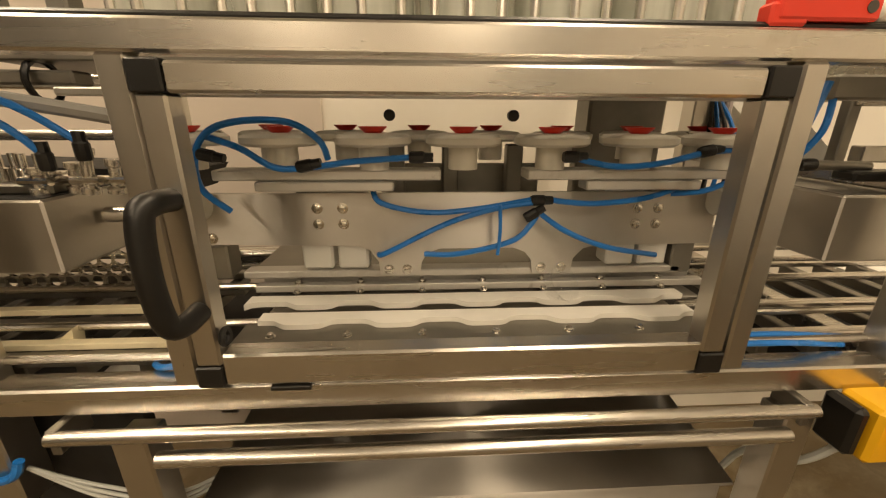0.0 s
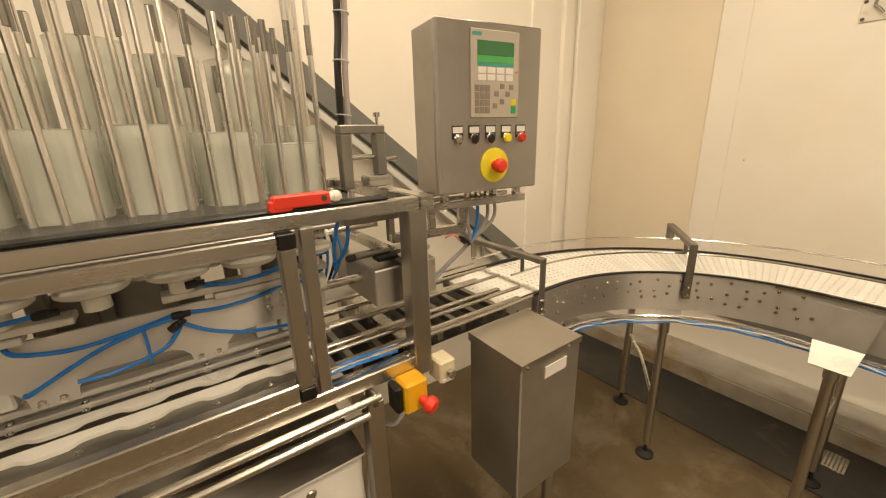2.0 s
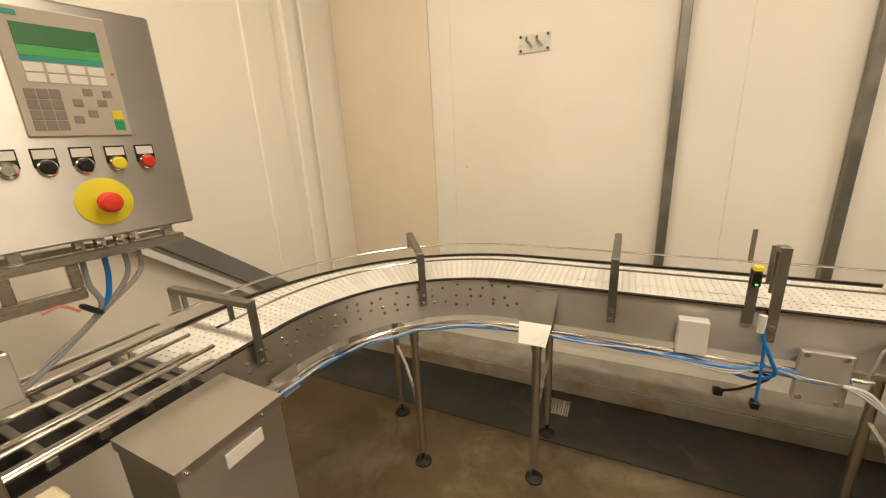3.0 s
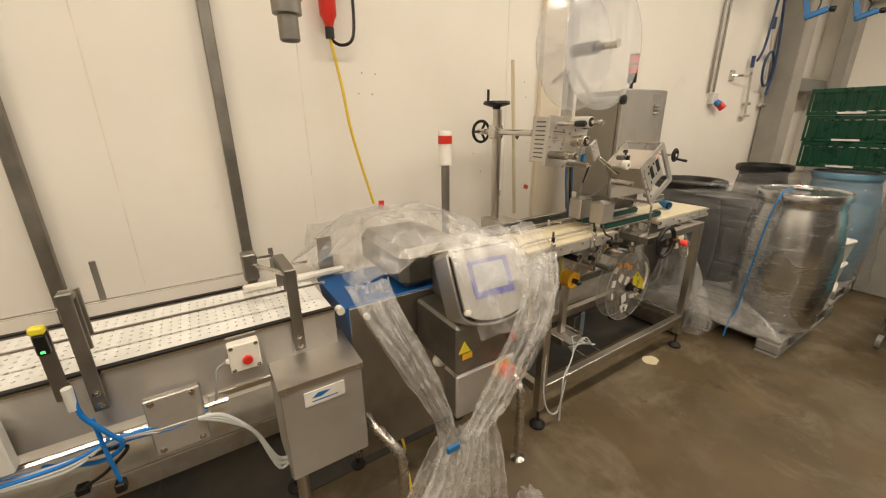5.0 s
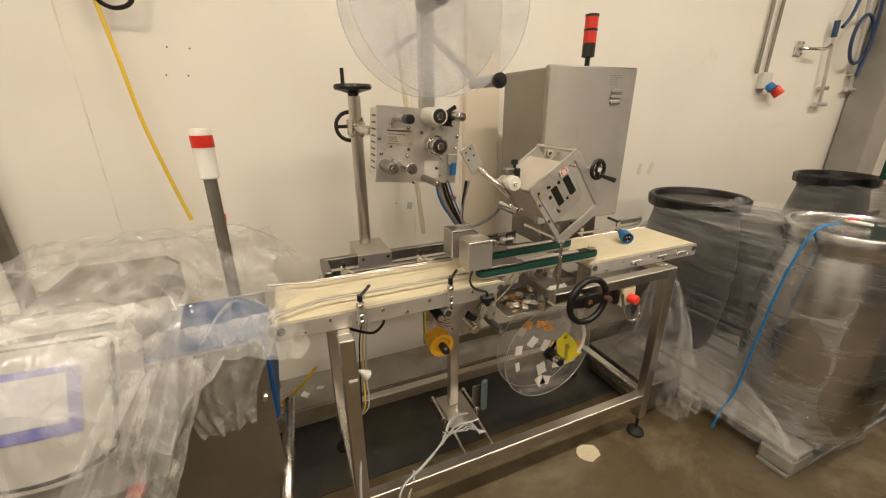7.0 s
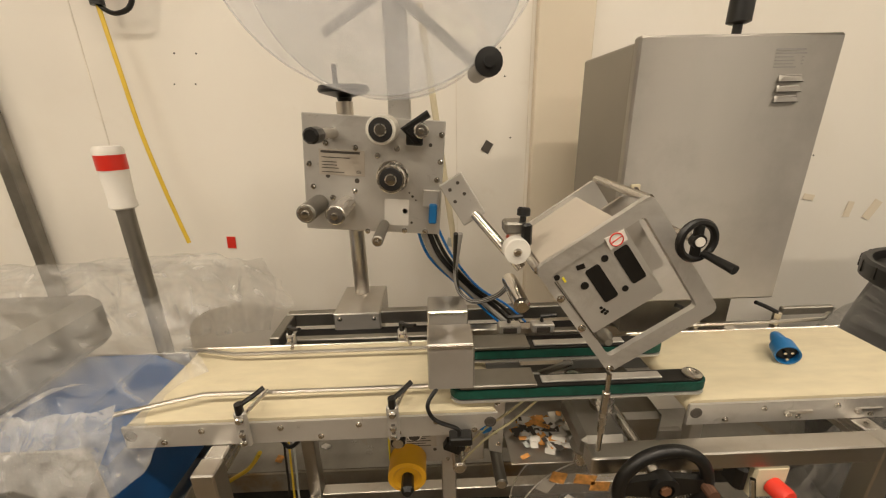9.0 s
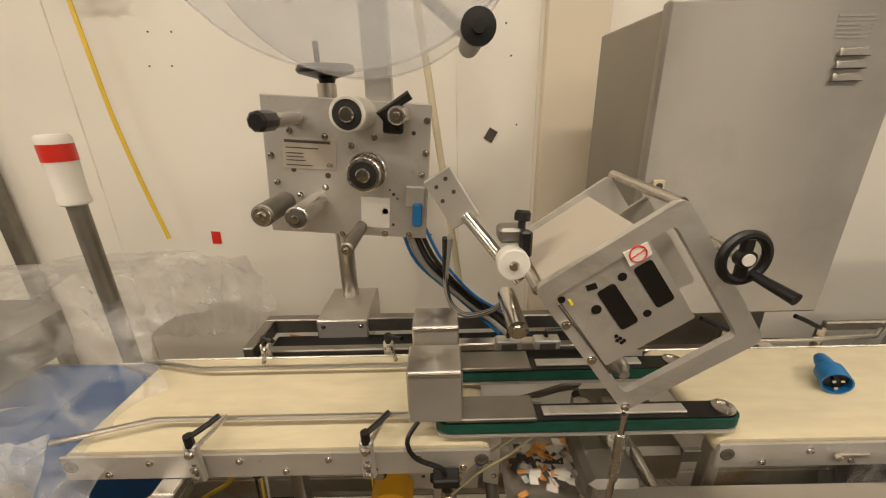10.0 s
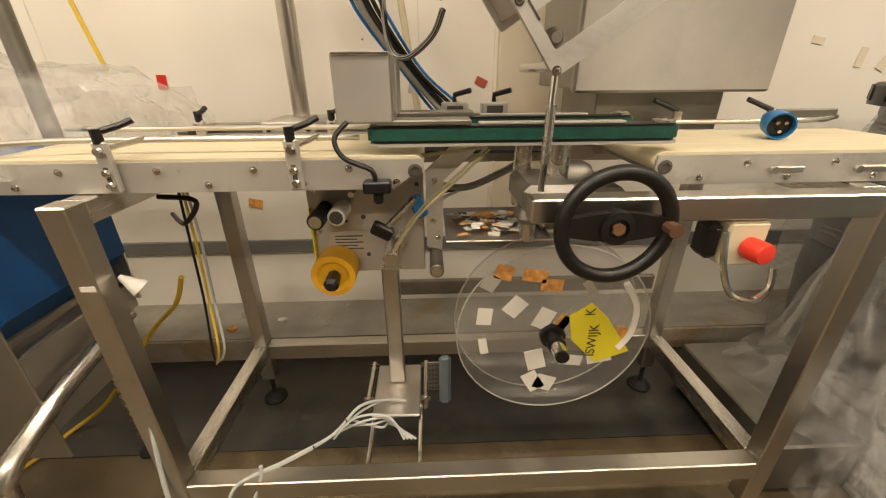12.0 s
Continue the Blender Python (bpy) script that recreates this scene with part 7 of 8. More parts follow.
for k in range(150):
    y, x = random.gauss(-2.985, 0.034), random.gauss(2.15, 0.026)
    a = random.uniform(-35, 35) + 90 * (k % 2)
    solo("label_scrap", Build().box(-random.uniform(0.006, 0.024), 0.01, -0.006, random.uniform(0.005, 0.014), 0, 0.0004, 0, Matrix.Translation((x, y, 0.8308 + 0.0002 * k / 2)) @ Euler((random.uniform(-0.08, 0.08), random.uniform(-0.08, 0.08), radians(a))).to_matrix().to_4x4()), random.choice([PAPER, PAPER, PAPER, OPAPER, OPAPER, INK, PALEC, RED if k % 9 == 0 else PAPER]), "torn scrap of printed label on the tray", "label scrap", group="label scraps")
# gear column
part("gear_column", Build().cyl((2.10, -3.105, 0.90), (2.10, -3.105, 1.012), 0.027, seg=18), STEEL, lab)
part("gear_column", Build().cyl((2.14, -3.05, 0.88), (2.14, -3.05, 1.012), 0.018, seg=18), STEEL, lab)
part("gear_box", Build().box(2.0, 2.15, -3.125, -3.025, 0.90, 0.955, 0.012), DULL, lab)
part("gear_neck", Build().lathe([(0.022, 0), (0.026, 0.01), (0.02, 0.03)], (2.06, -3.05, 0.87), (0, 0, 1), 16), DULL, lab)
part("gear_shaft", Build().cyl((2.06, -3.05, 0.87), (2.06, -3.05, 0.832), 0.016, seg=12), STEEL, lab)
part("motor", Build().lathe([(0.035, 0), (0.04, 0.01), (0.04, 0.07), (0.03, 0.09)], (2.2, -3.125, 0.92), (0, -1, 0), 18), DULL, lab)
for k in range(3):
    hose([(2.3, -2.88, 0.88 - 0.02 * k), (2.31, -2.95, 0.87), (2.3, -3.02, 0.90), (2.28, -3.1, 0.95 - 0.01 * k)], (0.009, 0.004, 0.004)[k], (GREYC, BLACK, PALEC)[k], lab, "cable")
bw = part("hand_wheel", Build().torus((1.925, -3.158, 0.908), (1, 0.02, 0), 0.089, 0.0125, 48, 12), BLACK, lab, "large black hand wheel")
part("spoke", Build().prism([(-3.24, 0.893), (-3.19, 0.885), (-3.158, 0.882), (-3.126, 0.885), (-3.076, 0.893), (-3.076, 0.923), (-3.126, 0.931), (-3.158, 0.934), (-3.19, 0.931), (-3.24, 0.923)], "x", 1.921, 1.935), BLACK, bw)
part("hub", Build().lathe([(0.028, 0), (0.028, 0.026), (0.017, 0.028), (0.017, 0.022)], (1.94, -3.158, 0.908), (-1, 0, 0), 20), BLACK, bw)
part("hub_nut", Build().cyl((1.92, -3.158, 0.908), (1.911, -3.158, 0.908), 0.011, seg=6), mat("rusty_steel", (0.2, 0.1, 0.05), 0.7, 0.5, var=0.3), bw)
part("crank_stub", Build().cyl((1.925, -3.243, 0.908), (1.898, -3.243, 0.908), 0.012, seg=10), mat("rust_brown", (0.12, 0.06, 0.035), 0.7, 0.3, var=0.3), bw)
part("wheel_shaft", Build().cyl((1.94, -3.158, 0.908), (2.15, -3.158, 0.908), 0.013, seg=12), STEEL, bw)
# emergency stop with guard loop
e2 = lbar("emergency_stop", 1.965, 2.02, -3.46, -3.385, 0.81, 0.895, CREAM, 0.005, label="cream box with a red button and steel guard loop")
part("button", Build().lathe([(0.02, 0), (0.02, 0.03), (0.018, 0.036), (0.008, 0.038)], (1.965, -3.428, 0.848), (-1, -0.15, 0), 20), ORANGE, e2)
part("back_box", Build().box(1.97, 2.02, -3.384, -3.355, 0.82, 0.89, 0.01), BLACK, e2)
part("guard_loop", Build().sweep([(1.95, -3.365, 0.885), (1.935, -3.37, 0.82), (1.925, -3.39, 0.775), (1.92, -3.43, 0.765), (1.925, -3.455, 0.785), (1.935, -3.46, 0.82)], 0.006, 8, 5), CHROME, e2)
# lower reel with stuck labels
LR = (-3.148, 0.565)
lr = part("lower_reel", Build().cyl((2.10, LR[0], LR[1]), (2.104, LR[0], LR[1]), 0.232, seg=64), CLEAR, lab, "clear acrylic reel disc with stuck labels")
part("rear_disc", Build().cyl((2.17, LR[0], LR[1]), (2.174, LR[0], LR[1]), 0.232, seg=64), CLEAR, lr)
for x in (2.102, 2.172):
    part("reel_edge", Build().torus((x, LR[0], LR[1]), (1, 0, 0), 0.232, 0.0018, 64, 6), ALU, lr)
part("spindle", Build().lathe([(0.03, 0), (0.03, 0.014), (0.021, 0.016), (0.021, 0.045), (0.017, 0.047)], (2.10, LR[0] + 0.005, LR[1]), (-1, 0, 0), 20), BLACK, lr)
part("spindle_tip", Build().cyl((2.056, LR[0] + 0.005, LR[1]), (2.02, LR[0] + 0.005, LR[1]), 0.0165, seg=18), CHROME, lr)
part("spindle_end", Build().cyl((2.02, LR[0] + 0.005, LR[1]), (2.014, LR[0] + 0.005, LR[1]), 0.0155, seg=18), BLACK, lr)
for y, z, w, h, a, mm in ((-2.96, 0.63, 0.035, 0.045, 5, PAPER), (-3.03, 0.655, 0.04, 0.05, 40, PAPER), (-3.10, 0.62, 0.04, 0.055, 25, PAPER), (-2.96, 0.545, 0.02, 0.045, -10, PAPER), (-3.09, 0.50, 0.045, 0.06, -15, PAPER), (-3.12, 0.425, 0.05, 0.045, 20, PAPER), (-3.09, 0.43, 0.04, 0.06, -30, PAPER), (-3.18, 0.495, 0.055, 0.03, 8, PAPER), (-3.25, 0.50, 0.06, 0.03, -12, PAPER), (-3.07, 0.735, 0.055, 0.03, 10, OPAPER), (-3.0, 0.745, 0.04, 0.035, 15, OPAPER), (-3.11, 0.71, 0.05, 0.03, 5, OPAPER), (-2.97, 0.72, 0.035, 0.04, 30, ALU), (-3.20, 0.70, 0.02, 0.045, -35, ALU), (-3.14, 0.60, 0.03, 0.06, 30, OPAPER), (-3.16, 0.61, 0.035, 0.06, 30, ALU), (-3.29, 0.57, 0.03, 0.04, 20, OPAPER)):
    mm4 = Matrix.Translation((2.0985, y - 0.02, z - 0.01)) @ Euler((radians(a), 0, 0)).to_matrix().to_4x4()
    part("stuck_label", Build().box(0, 0.0012, -w / 2, w / 2, -h / 2, h / 2, 0, mm4), mm, lr)
YM = Matrix.Translation((2.0965, -3.25, 0.56)) @ Euler((radians(-32), 0, 0)).to_matrix().to_4x4()
yl = part("stuck_label", Build().prism([(-0.05, -0.09), (0.035, -0.075), (0.055, 0.02), (0.03, 0.085), (-0.03, 0.09), (-0.045, 0.03)], "x", 0.0, 0.0015, YM), YELLOW_L, lr, "torn yellow label with black letters")
words("ISWIJK", 0.033, YM @ Matrix.Translation((-0.0012, 0.03, -0.055)) @ Euler((radians(90), 0, radians(-90))).to_matrix().to_4x4() @ Euler((0, 0, radians(58))).to_matrix().to_4x4(), INK, yl)
words("K", 0.033, YM @ Matrix.Translation((-0.0012, -0.02, 0.055)) @ Euler((radians(90), 0, radians(-90))).to_matrix().to_4x4() @ Euler((0, 0, radians(58))).to_matrix().to_4x4(), INK, yl)
part("torn_strip", Build().sweep([(2.098, -3.30, 0.70), (2.098, -3.335, 0.64), (2.098, -3.335, 0.57), (2.098, -3.31, 0.52)], 0.009, 4, 4), PAPER, lr)
# stand post of the lower unit
lbar("stand_post", 2.262, 2.297, -2.772, -2.727, 0.275, 0.75, STEEL_V)
bp = lbar("stand_plate", 2.14, 2.345, -2.82, -2.685, 0.262, 0.272, SHEET)
for y in (-2.835, -2.67):
    lbar("stand_side", 2.19, 2.35, y - 0.006, y + 0.006, 0.235, 0.285, STEEL, 0.003, bp)
    for x in (2.2, 2.34):
        part("stand_bolt", Build().cyl((x, y - 0.014, 0.27), (x, y + 0.014, 0.27), 0.008, seg=8), CHROME, bp)
part("pedal_loop", Build().sweep([(2.19, -2.69, 0.255), (2.02, -2.69, 0.24), (2.0, -2.70, 0.24), (1.99, -2.755, 0.24), (2.0, -2.81, 0.24), (2.02, -2.82, 0.24), (2.19, -2.82, 0.255)], 0.0065, 8), CHROME, bp)
lbar("damper", 2.22, 2.24, -2.91, -2.875, 0.22, 0.40, mat("grey_blue_sleeve", (0.12, 0.15, 0.17), 0.5), 0.012)
mesh = lbar("mesh_plate", 2.25, 2.254, -2.885, -2.84, 0.25, 0.36, DULL, 0.002)
for i in range(4):
    for j in range(6):
        part("mesh_hole", Build().cyl((2.2498, -2.877 + 0.01 * i, 0.262 + 0.017 * j), (2.2492, -2.877 + 0.01 * i, 0.262 + 0.017 * j), 0.0032, seg=8), INK, mesh)
lbar("rear_shelf", 2.45, 2.47, -3.6, -2.75, 0.47, 0.52, DULL)
# leg stickers, cables and ties
lbar("sticker", 1.961, 1.962, -2.272, -2.245, 0.79, 0.80, PAPER, 0)
part("paper_cup", Build().lathe([(0.004, 0), (0.018, 0.04), (0.017, 0.04)], (2.0, -2.285, 0.80), (0.2, -0.6, -0.75), 18), PAPER, lab)
hose([(2.10, -2.33, 0.92), (2.10, -2.40, 0.91), (2.11, -2.36, 0.86), (2.2, -2.28, 0.85)], 0.005, BLACK, lab, "cable")
for k, mm in enumerate((BLACK, YCABLE, PALEC)):
    hose([(2.15, -2.34 - 0.008 * k, 0.92), (2.17, -2.32 - 0.012 * k, 0.8), (2.17, -2.31 - 0.012 * k, 0.64), (2.16, -2.30 - 0.015 * k, 0.5), (2.2, -2.27, 0.42)], 0.003, mm, lab, "cable")
for k in range(2):
    hose([(1.93, -2.36 - 0.01 * k, 0.012), (1.935, -2.37, 0.18), (1.955, -2.40, 0.272), (2.0, -2.50, 0.285 + 0.006 * k), (2.06, -2.60, 0.30), (2.12, -2.66, 0.33 - 0.02 * k), (2.17, -2.72, 0.30), (2.18, -2.78, 0.285)], 0.0042 - 0.0008 * k, PALEC, lab, "cable")
for k in range(4):
    hose([(2.06 + 0.02 * k, -2.60 - 0.01 * k, 0.285), (2.07, -2.66 - 0.02 * k, 0.345 - 0.012 * k), (2.08 + 0.01 * k, -2.74, 0.335 - 0.02 * k), (2.06, -2.78 - 0.01 * k, 0.275)], 0.003, PALEC, lab, "cable")
for p in ((2.03, -2.56, 0.293), (2.09, -2.63, 0.315)):
    part("cable_tie", Build().torus(p, (0.4, -0.8, 0.2), 0.006, 0.0016, 12, 6), BLACK, lab)
hose([(1.97, -2.26, 0.5), (1.95, -2.24, 0.25), (1.93, -2.27, 0.12), (1.94, -2.36, 0.08), (1.97, -2.44, 0.25), (1.98, -2.45, 0.3)], 0.005, PALEC, lab, "cable")

# ---- electrical cabinet with stack light ----
ec = thing("electrical_cabinet", (2.55, -3.5, 0.95), "grey steel electrical cabinet with louvres behind the labelling machine", "cabinet")
part("body", Build().box(2.39, 2.72, -3.695, -3.225, 1.095, 1.765, 0.004), mat("cabinet_paint", (0.3, 0.28, 0.24), 0.4, 0.6, var=0.06), ec)
dd = part("door", Build().box(2.352, 2.382, -3.703, -3.212, 1.088, 1.773, 0.006), PANEL, ec)
for k in range(3):
    zb = 1.6685 - 0.023 * k
    hood = Build()
    hood.add([(2.352, -3.623, zb), (2.352, -3.557, zb), (2.352, -3.562, zb + 0.015), (2.352, -3.618, zb + 0.015),
              (2.345, -3.621, zb), (2.345, -3.559, zb), (2.346, -3.570, zb + 0.011), (2.346, -3.610, zb + 0.011)],
             [(4, 7, 6, 5), (7, 3, 2, 6), (0, 3, 7, 4), (5, 6, 2, 1), (0, 4, 5, 1), (0, 1, 2, 3)])
    louvre = part("louvre", hood, PANEL, dd)
    part("slot", Build().box(2.3462, 2.3515, -3.620, -3.560, zb - 0.0016, zb - 0.0003, 0), INK, louvre)
for k, (y0, y1, h) in enumerate(((-3.612, -3.540, 0.0042), (-3.616, -3.540, 0.003), (-3.585, -3.541, 0.0022), (-3.590, -3.541, 0.0022), (-3.588, -3.542, 0.0022), (-3.596, -3.542, 0.003))):
    part("print_bar", Build().box(2.3512, 2.352, y0, y1, 1.736 - 0.0075 * k, 1.736 - 0.0075 * k + h, 0), GREYC, dd)
for k in range(3):
    part("print_bar", Build().box(2.3512, 2.352, -3.612, -3.607, 1.7205 - 0.0075 * k, 1.7228 - 0.0075 * k, 0), GREYC, dd)
part("lock", Build().box(2.345, 2.352, -3.26, -3.235, 1.405, 1.43, 0.002), CREAM, dd)
part("lock_barrel", Build().cyl((2.345, -3.247, 1.417), (2.341, -3.247, 1.417), 0.007, seg=14), INK, dd)
part("stand", Build().box(2.42, 2.70, -3.64, -3.3, 0.95, 1.094, 0.004), DULL, ec)
part("stand_leg", Build().box(2.515, 2.56, -3.55, -3.42, 0.94, 0.951, 0.002), DULL, ec)
st = thing("stack_light", (2.55, -3.58, 1.77), "black and red signal stack light on the cabinet", "signal light")
part("stem", Build().cyl((2.55, -3.58, 1.77), (2.55, -3.58, 1.83), 0.012), BLACK, st)
part("base", Build().lathe([(0.02, 0), (0.03, 0.004), (0.03, 0.06)], (2.55, -3.58, 1.83), (0, 0, 1), 20), BLACK, st)
for k in range(2):
    part("lens", Build().cyl((2.55, -3.58, 1.892 + 0.06 * k), (2.55, -3.58, 1.942 + 0.06 * k), 0.03, seg=20), RED, st)
    part("collar", Build().cyl((2.55, -3.58, 1.942 + 0.06 * k), (2.55, -3.58, 1.952 + 0.06 * k), 0.0315, seg=20), BLACK, st)

# ---- wall fittings on the east wall ----
so = thing("hanging_sockets", (2.93, -1.75, 2.0), "grey and red industrial sockets hanging on the wall", "socket")
for y, z in ((-1.60, 2.12),):
    part("socket_body", Build().lathe([(0.028, 0), (0.03, 0.06), (0.042, 0.07), (0.042, 0.13), (0.05, 0.135), (0.05, 0.3)], (2.93, y, z), (0, 0, 1), 22), DULL, so)
part("red_plug", Build().lathe([(0.02, 0), (0.028, 0.03), (0.04, 0.05), (0.042, 0.14)], (2.93, -1.60, 2.04), (0, 0, 1), 20), RED, so)
part("black_collar", Build().cyl((2.93, -1.60, 1.99), (2.93, -1.60, 2.04), 0.022, seg=16), BLACK, so)
part("cable_loop", Build().sweep([(2.93, -1.60, 1.99), (2.93, -1.65, 1.965), (2.93, -1.71, 1.99), (2.93, -1.73, 2.08), (2.93, -1.73, 2.3)], 0.008, 8, 5), BLACK, so)
cs = thing("ceiling_socket", (2.32, -1.26, 1.857), "grey industrial socket hanging on a pipe from the ceiling", "socket")
part("socket_neck", Build().lathe([(0.03, 0), (0.033, 0.004), (0.033, 0.075), (0.047, 0.08), (0.047, 0.12), (0.053, 0.125), (0.053, 0.2), (0.03, 0.22)], (2.32, -1.26, 1.857), (0, 0, 1), 24), DULL, cs)
part("socket_mouth", Build().cyl((2.32, -1.26, 1.8572), (2.32, -1.26, 1.856), 0.026, seg=20), INK, cs)
part("drop_pipe", Build().cyl((2.32, -1.26, 2.07), (2.32, -1.26, CEIL), 0.022, seg=14), DULL, cs)
solo("yellow_lead", Build().sweep([(2.93, -1.60, 1.99), (2.91, -1.63, 1.78), (2.90, -1.655, 1.57), (2.885, -1.70, 1.35), (2.873, -1.749, 1.149)], 0.0075, 8, 6), YCABLE, "yellow cable hanging down the wall", "cable")
solo("yellow_floor_lead", Build().sweep([(1.98, -1.47, 0.009), (2.175, -1.535, 0.009), (2.25, -1.568, 0.009), (2.36, -1.60, 0.012), (2.42, -1.68, 0.06), (2.43, -1.80, 0.2), (2.42, -1.95, 0.38), (2.38, -2.08, 0.5), (2.33, -2.16, 0.62)], 0.007, 8, 6), YCABLE, "yellow cable looping down to the floor", "cable")


def tag(y, z, w, h, a, material, label):
    m = Matrix.Translation((2.9965, y, z)) @ Euler((radians(a), 0, 0)).to_matrix().to_4x4()
    t = solo("wall_sticker", Build().box(0, 0.002, -w / 2, w / 2, -h / 2, h / 2, 0, m), material, label, "sticker")
    return t


tag(-1.848, 1.108, 0.036, 0.052, 4, RED, "small red sticker on the cream wall")
tag(-2.955, 1.485, 0.035, 0.045, 30, INK, "small dark printed label on the wall")
tag(-3.07, 1.10, 0.045, 0.03, 25, mat("faded_red", (0.45, 0.09, 0.05), 0.6), "small red sticker behind the machine")
tag(-2.80, 1.08, 0.03, 0.04, 10, PALEC, "grey scuffed label on the wall")
for y, z, w, h, a in ((-4.58, 1.18, 0.03, 0.07, 6), (-4.69, 1.175, 0.04, 0.09, 25), (-4.38, 1.24, 0.05, 0.025, 10)):
    tag(y, z, w, h, a, WALL_A, "dried glue smear on the cream wall")
tag(-2.1, 0.62, 0.06, 0.04, 12, OPAPER, "peeling orange label low on the wall")
for y, z in ((-1.78, 1.849), (-1.86, 1.847), (-1.756, 1.743), (-1.835, 1.742), (0.86, 1.40), (-2.62, 1.25), (-2.72, 1.1), (-3.0, 1.85), (-3.02, 1.75), (-3.05, 1.52), (1.4, 1.0), (-2.55, 1.38), (-4.2, 1.5), (-4.35, 1.42)):
    solo("screw_hole", Build().cyl((2.9995, y, z), (2.9985, y, z), 0.0035, seg=8), INK, "small dark screw hole in the wall", "screw hole", "structure", "wall screw holes")
dk = thing("debris", (2.83, -2.0, 0.114), "torn plastic and label scraps on the kerb", "debris")
for k in range(8):
    y, x = random.uniform(-2.5, -1.9), random.uniform(2.76, 2.95)
    part("scrap", Build().box(-0.02, 0.02, -0.015, 0.015, 0, 0.012, 0.003, Matrix.Translation((x, y, 0.115)) @ Euler((0.3, 0.2, k)).to_matrix().to_4x4()), random.choice([PAPER, CLEAR, OPAPER]), dk)
solo("floor_splash", Build().prism([(1.978 + 0.05 * math.cos(k * 0.57) * (1 + 0.15 * math.sin(3 * k)), -3.348 + 0.06 * math.sin(k * 0.57)) for k in range(11)], "z", 0.0005, 0.003), CREAM, "pale dried splash on the concrete", "stain")

# wall services further along
sv = thing("wall_socket", (2.95, -5.75, 1.78), "white wall socket with blue and red plugs and two conduits", "socket")
part("socket_box", Build().box(2.95, 3.0, -5.80, -5.69, 1.73, 1.85, 0.006), PLASTIC_G, sv)
part("blue_socket", Build().lathe([(0.03, 0), (0.035, 0.05)], (2.95, -5.76, 1.76), (-0.6, -0.2, -0.6), 16), BLUE_P, sv)
part("red_socket", Build().lathe([(0.034, 0), (0.04, 0.07)], (2.95, -5.84, 1.74), (-0.5, -0.4, -0.7), 16), RED, sv)
for y in (-5.63, -5.74):
    part("conduit", Build().cyl((2.98, y, 1.84), (2.98, y, CEIL), 0.012, seg=8), DULL, sv)
tp = thing("water_tap", (2.96, -6.12, 2.04), "steel wall bracket with a bent arm", "bracket")
part("tap_plate", Build().box(2.988, 3.0, -6.16, -6.06, 1.98, 2.09, 0.004), ALU, tp)
bolts("screw", [(2.988, y, z) for y in (-6.145, -6.075) for z in (1.995, 2.075)], (-1, 0, 0), 0.008, 0.008, tp)
part("tap_arm", Build().sweep([(2.988, -6.11, 2.035), (2.93, -6.16, 2.03), (2.90, -6.28, 2.03), (2.89, -6.33, 2.06)], 0.012, 8, 4), CHROME, tp)
for ya, yb, z0, z1 in ((-6.56, -6.47, 1.63, 2.13), (-6.98, -6.80, 1.75, 2.55)):
    pp2 = thing("cleaning_lance", (2.95, ya, z0), "long steel spray lance hanging on the wall", "spray lance", "spray lances")
    part("tube", Build().cyl((2.955, ya, z0), (2.955, yb, z1), 0.013, seg=10), ALU, pp2)
    part("nozzle", Build().cyl((2.955, ya + 0.06, z0 - 0.01), (2.955, ya - 0.1, z0 - 0.015), 0.018, seg=10), ALU, pp2)
    part("bracket", Build().box(2.94, 3.0, ya - 0.05, ya + 0.02, z0 + 0.10, z0 + 0.13, 0.004), STEEL, pp2)
    part("grip", Build().cyl((2.955, yb, z1), (2.955, yb + 0.01, z1 + 0.12), 0.02, seg=10), NAVY, pp2)
ht = thing("hose_hook", (2.93, -6.83, 2.1), "looped navy blue hose hanging on the wall", "hose")
part("coil", Build().torus((2.93, -6.84, 2.13), (1, 0.1, 0), 0.185, 0.013, 36, 8), NAVY, ht)
part("drop", Build().sweep([(2.93, -6.50, 2.2), (2.93, -6.60, 2.32), (2.93, -6.66, 2.6), (2.93, -6.72, 3.0), (2.93, -6.78, 3.4)], 0.013, 8, 5), NAVY, ht)
part("drop", Build().sweep([(2.93, -6.76, 3.4), (2.93, -6.84, 2.9), (2.93, -6.98, 2.4), (2.93, -7.0, 2.1), (2.93, -6.95, 1.85)], 0.013, 8, 5), NAVY, ht)
solo("pillar", Build().box(2.74, 2.99, -7.36, -7.05, 0, CEIL, 0.01), PILLAR, "grey painted steel pillar beside the wall", "pillar", "structure")
solo("pillar_rear", Build().box(2.60, 2.75, -8.59, -8.35, 0, CEIL, 0.01), PILLAR, "grey painted steel post at the far wall", "pillar", "structure")
solo("door_recess", Build().box(2.76, 2.99, -8.35, -7.26, 1.9, 2.05, 0.004), GREYPAINT, "dark lintel over a recess between the pillars", "lintel", "structure")
wc = thing("wall_cabinet", (1.7, -8.5, 2.5), "white wall cabinet with a red lamp", "cabinet")
part("cabinet_body", Build().box(1.3, 2.0, -8.58, -8.3, 2.50, 3.4, 0.01), PLASTIC_G, wc)
part("red_lamp", Build().lathe([(0.06, 0), (0.06, 0.06), (0.03, 0.08)], (2.03, -8.58, 2.44), (0, 1, 0), 16), RED, wc)
sgn = thing("wall_sign", (1.75, -8.58, 1.86), "red and blue safety sign on the far wall", "sign")
part("sign_plate", Build().box(1.76, 2.1, -8.598, -8.592, 1.81, 1.98, 0.002), RED, sgn)
part("sign_header", Build().box(1.76, 2.1, -8.5915, -8.59, 1.93, 1.98, 0), SCREENB, sgn)
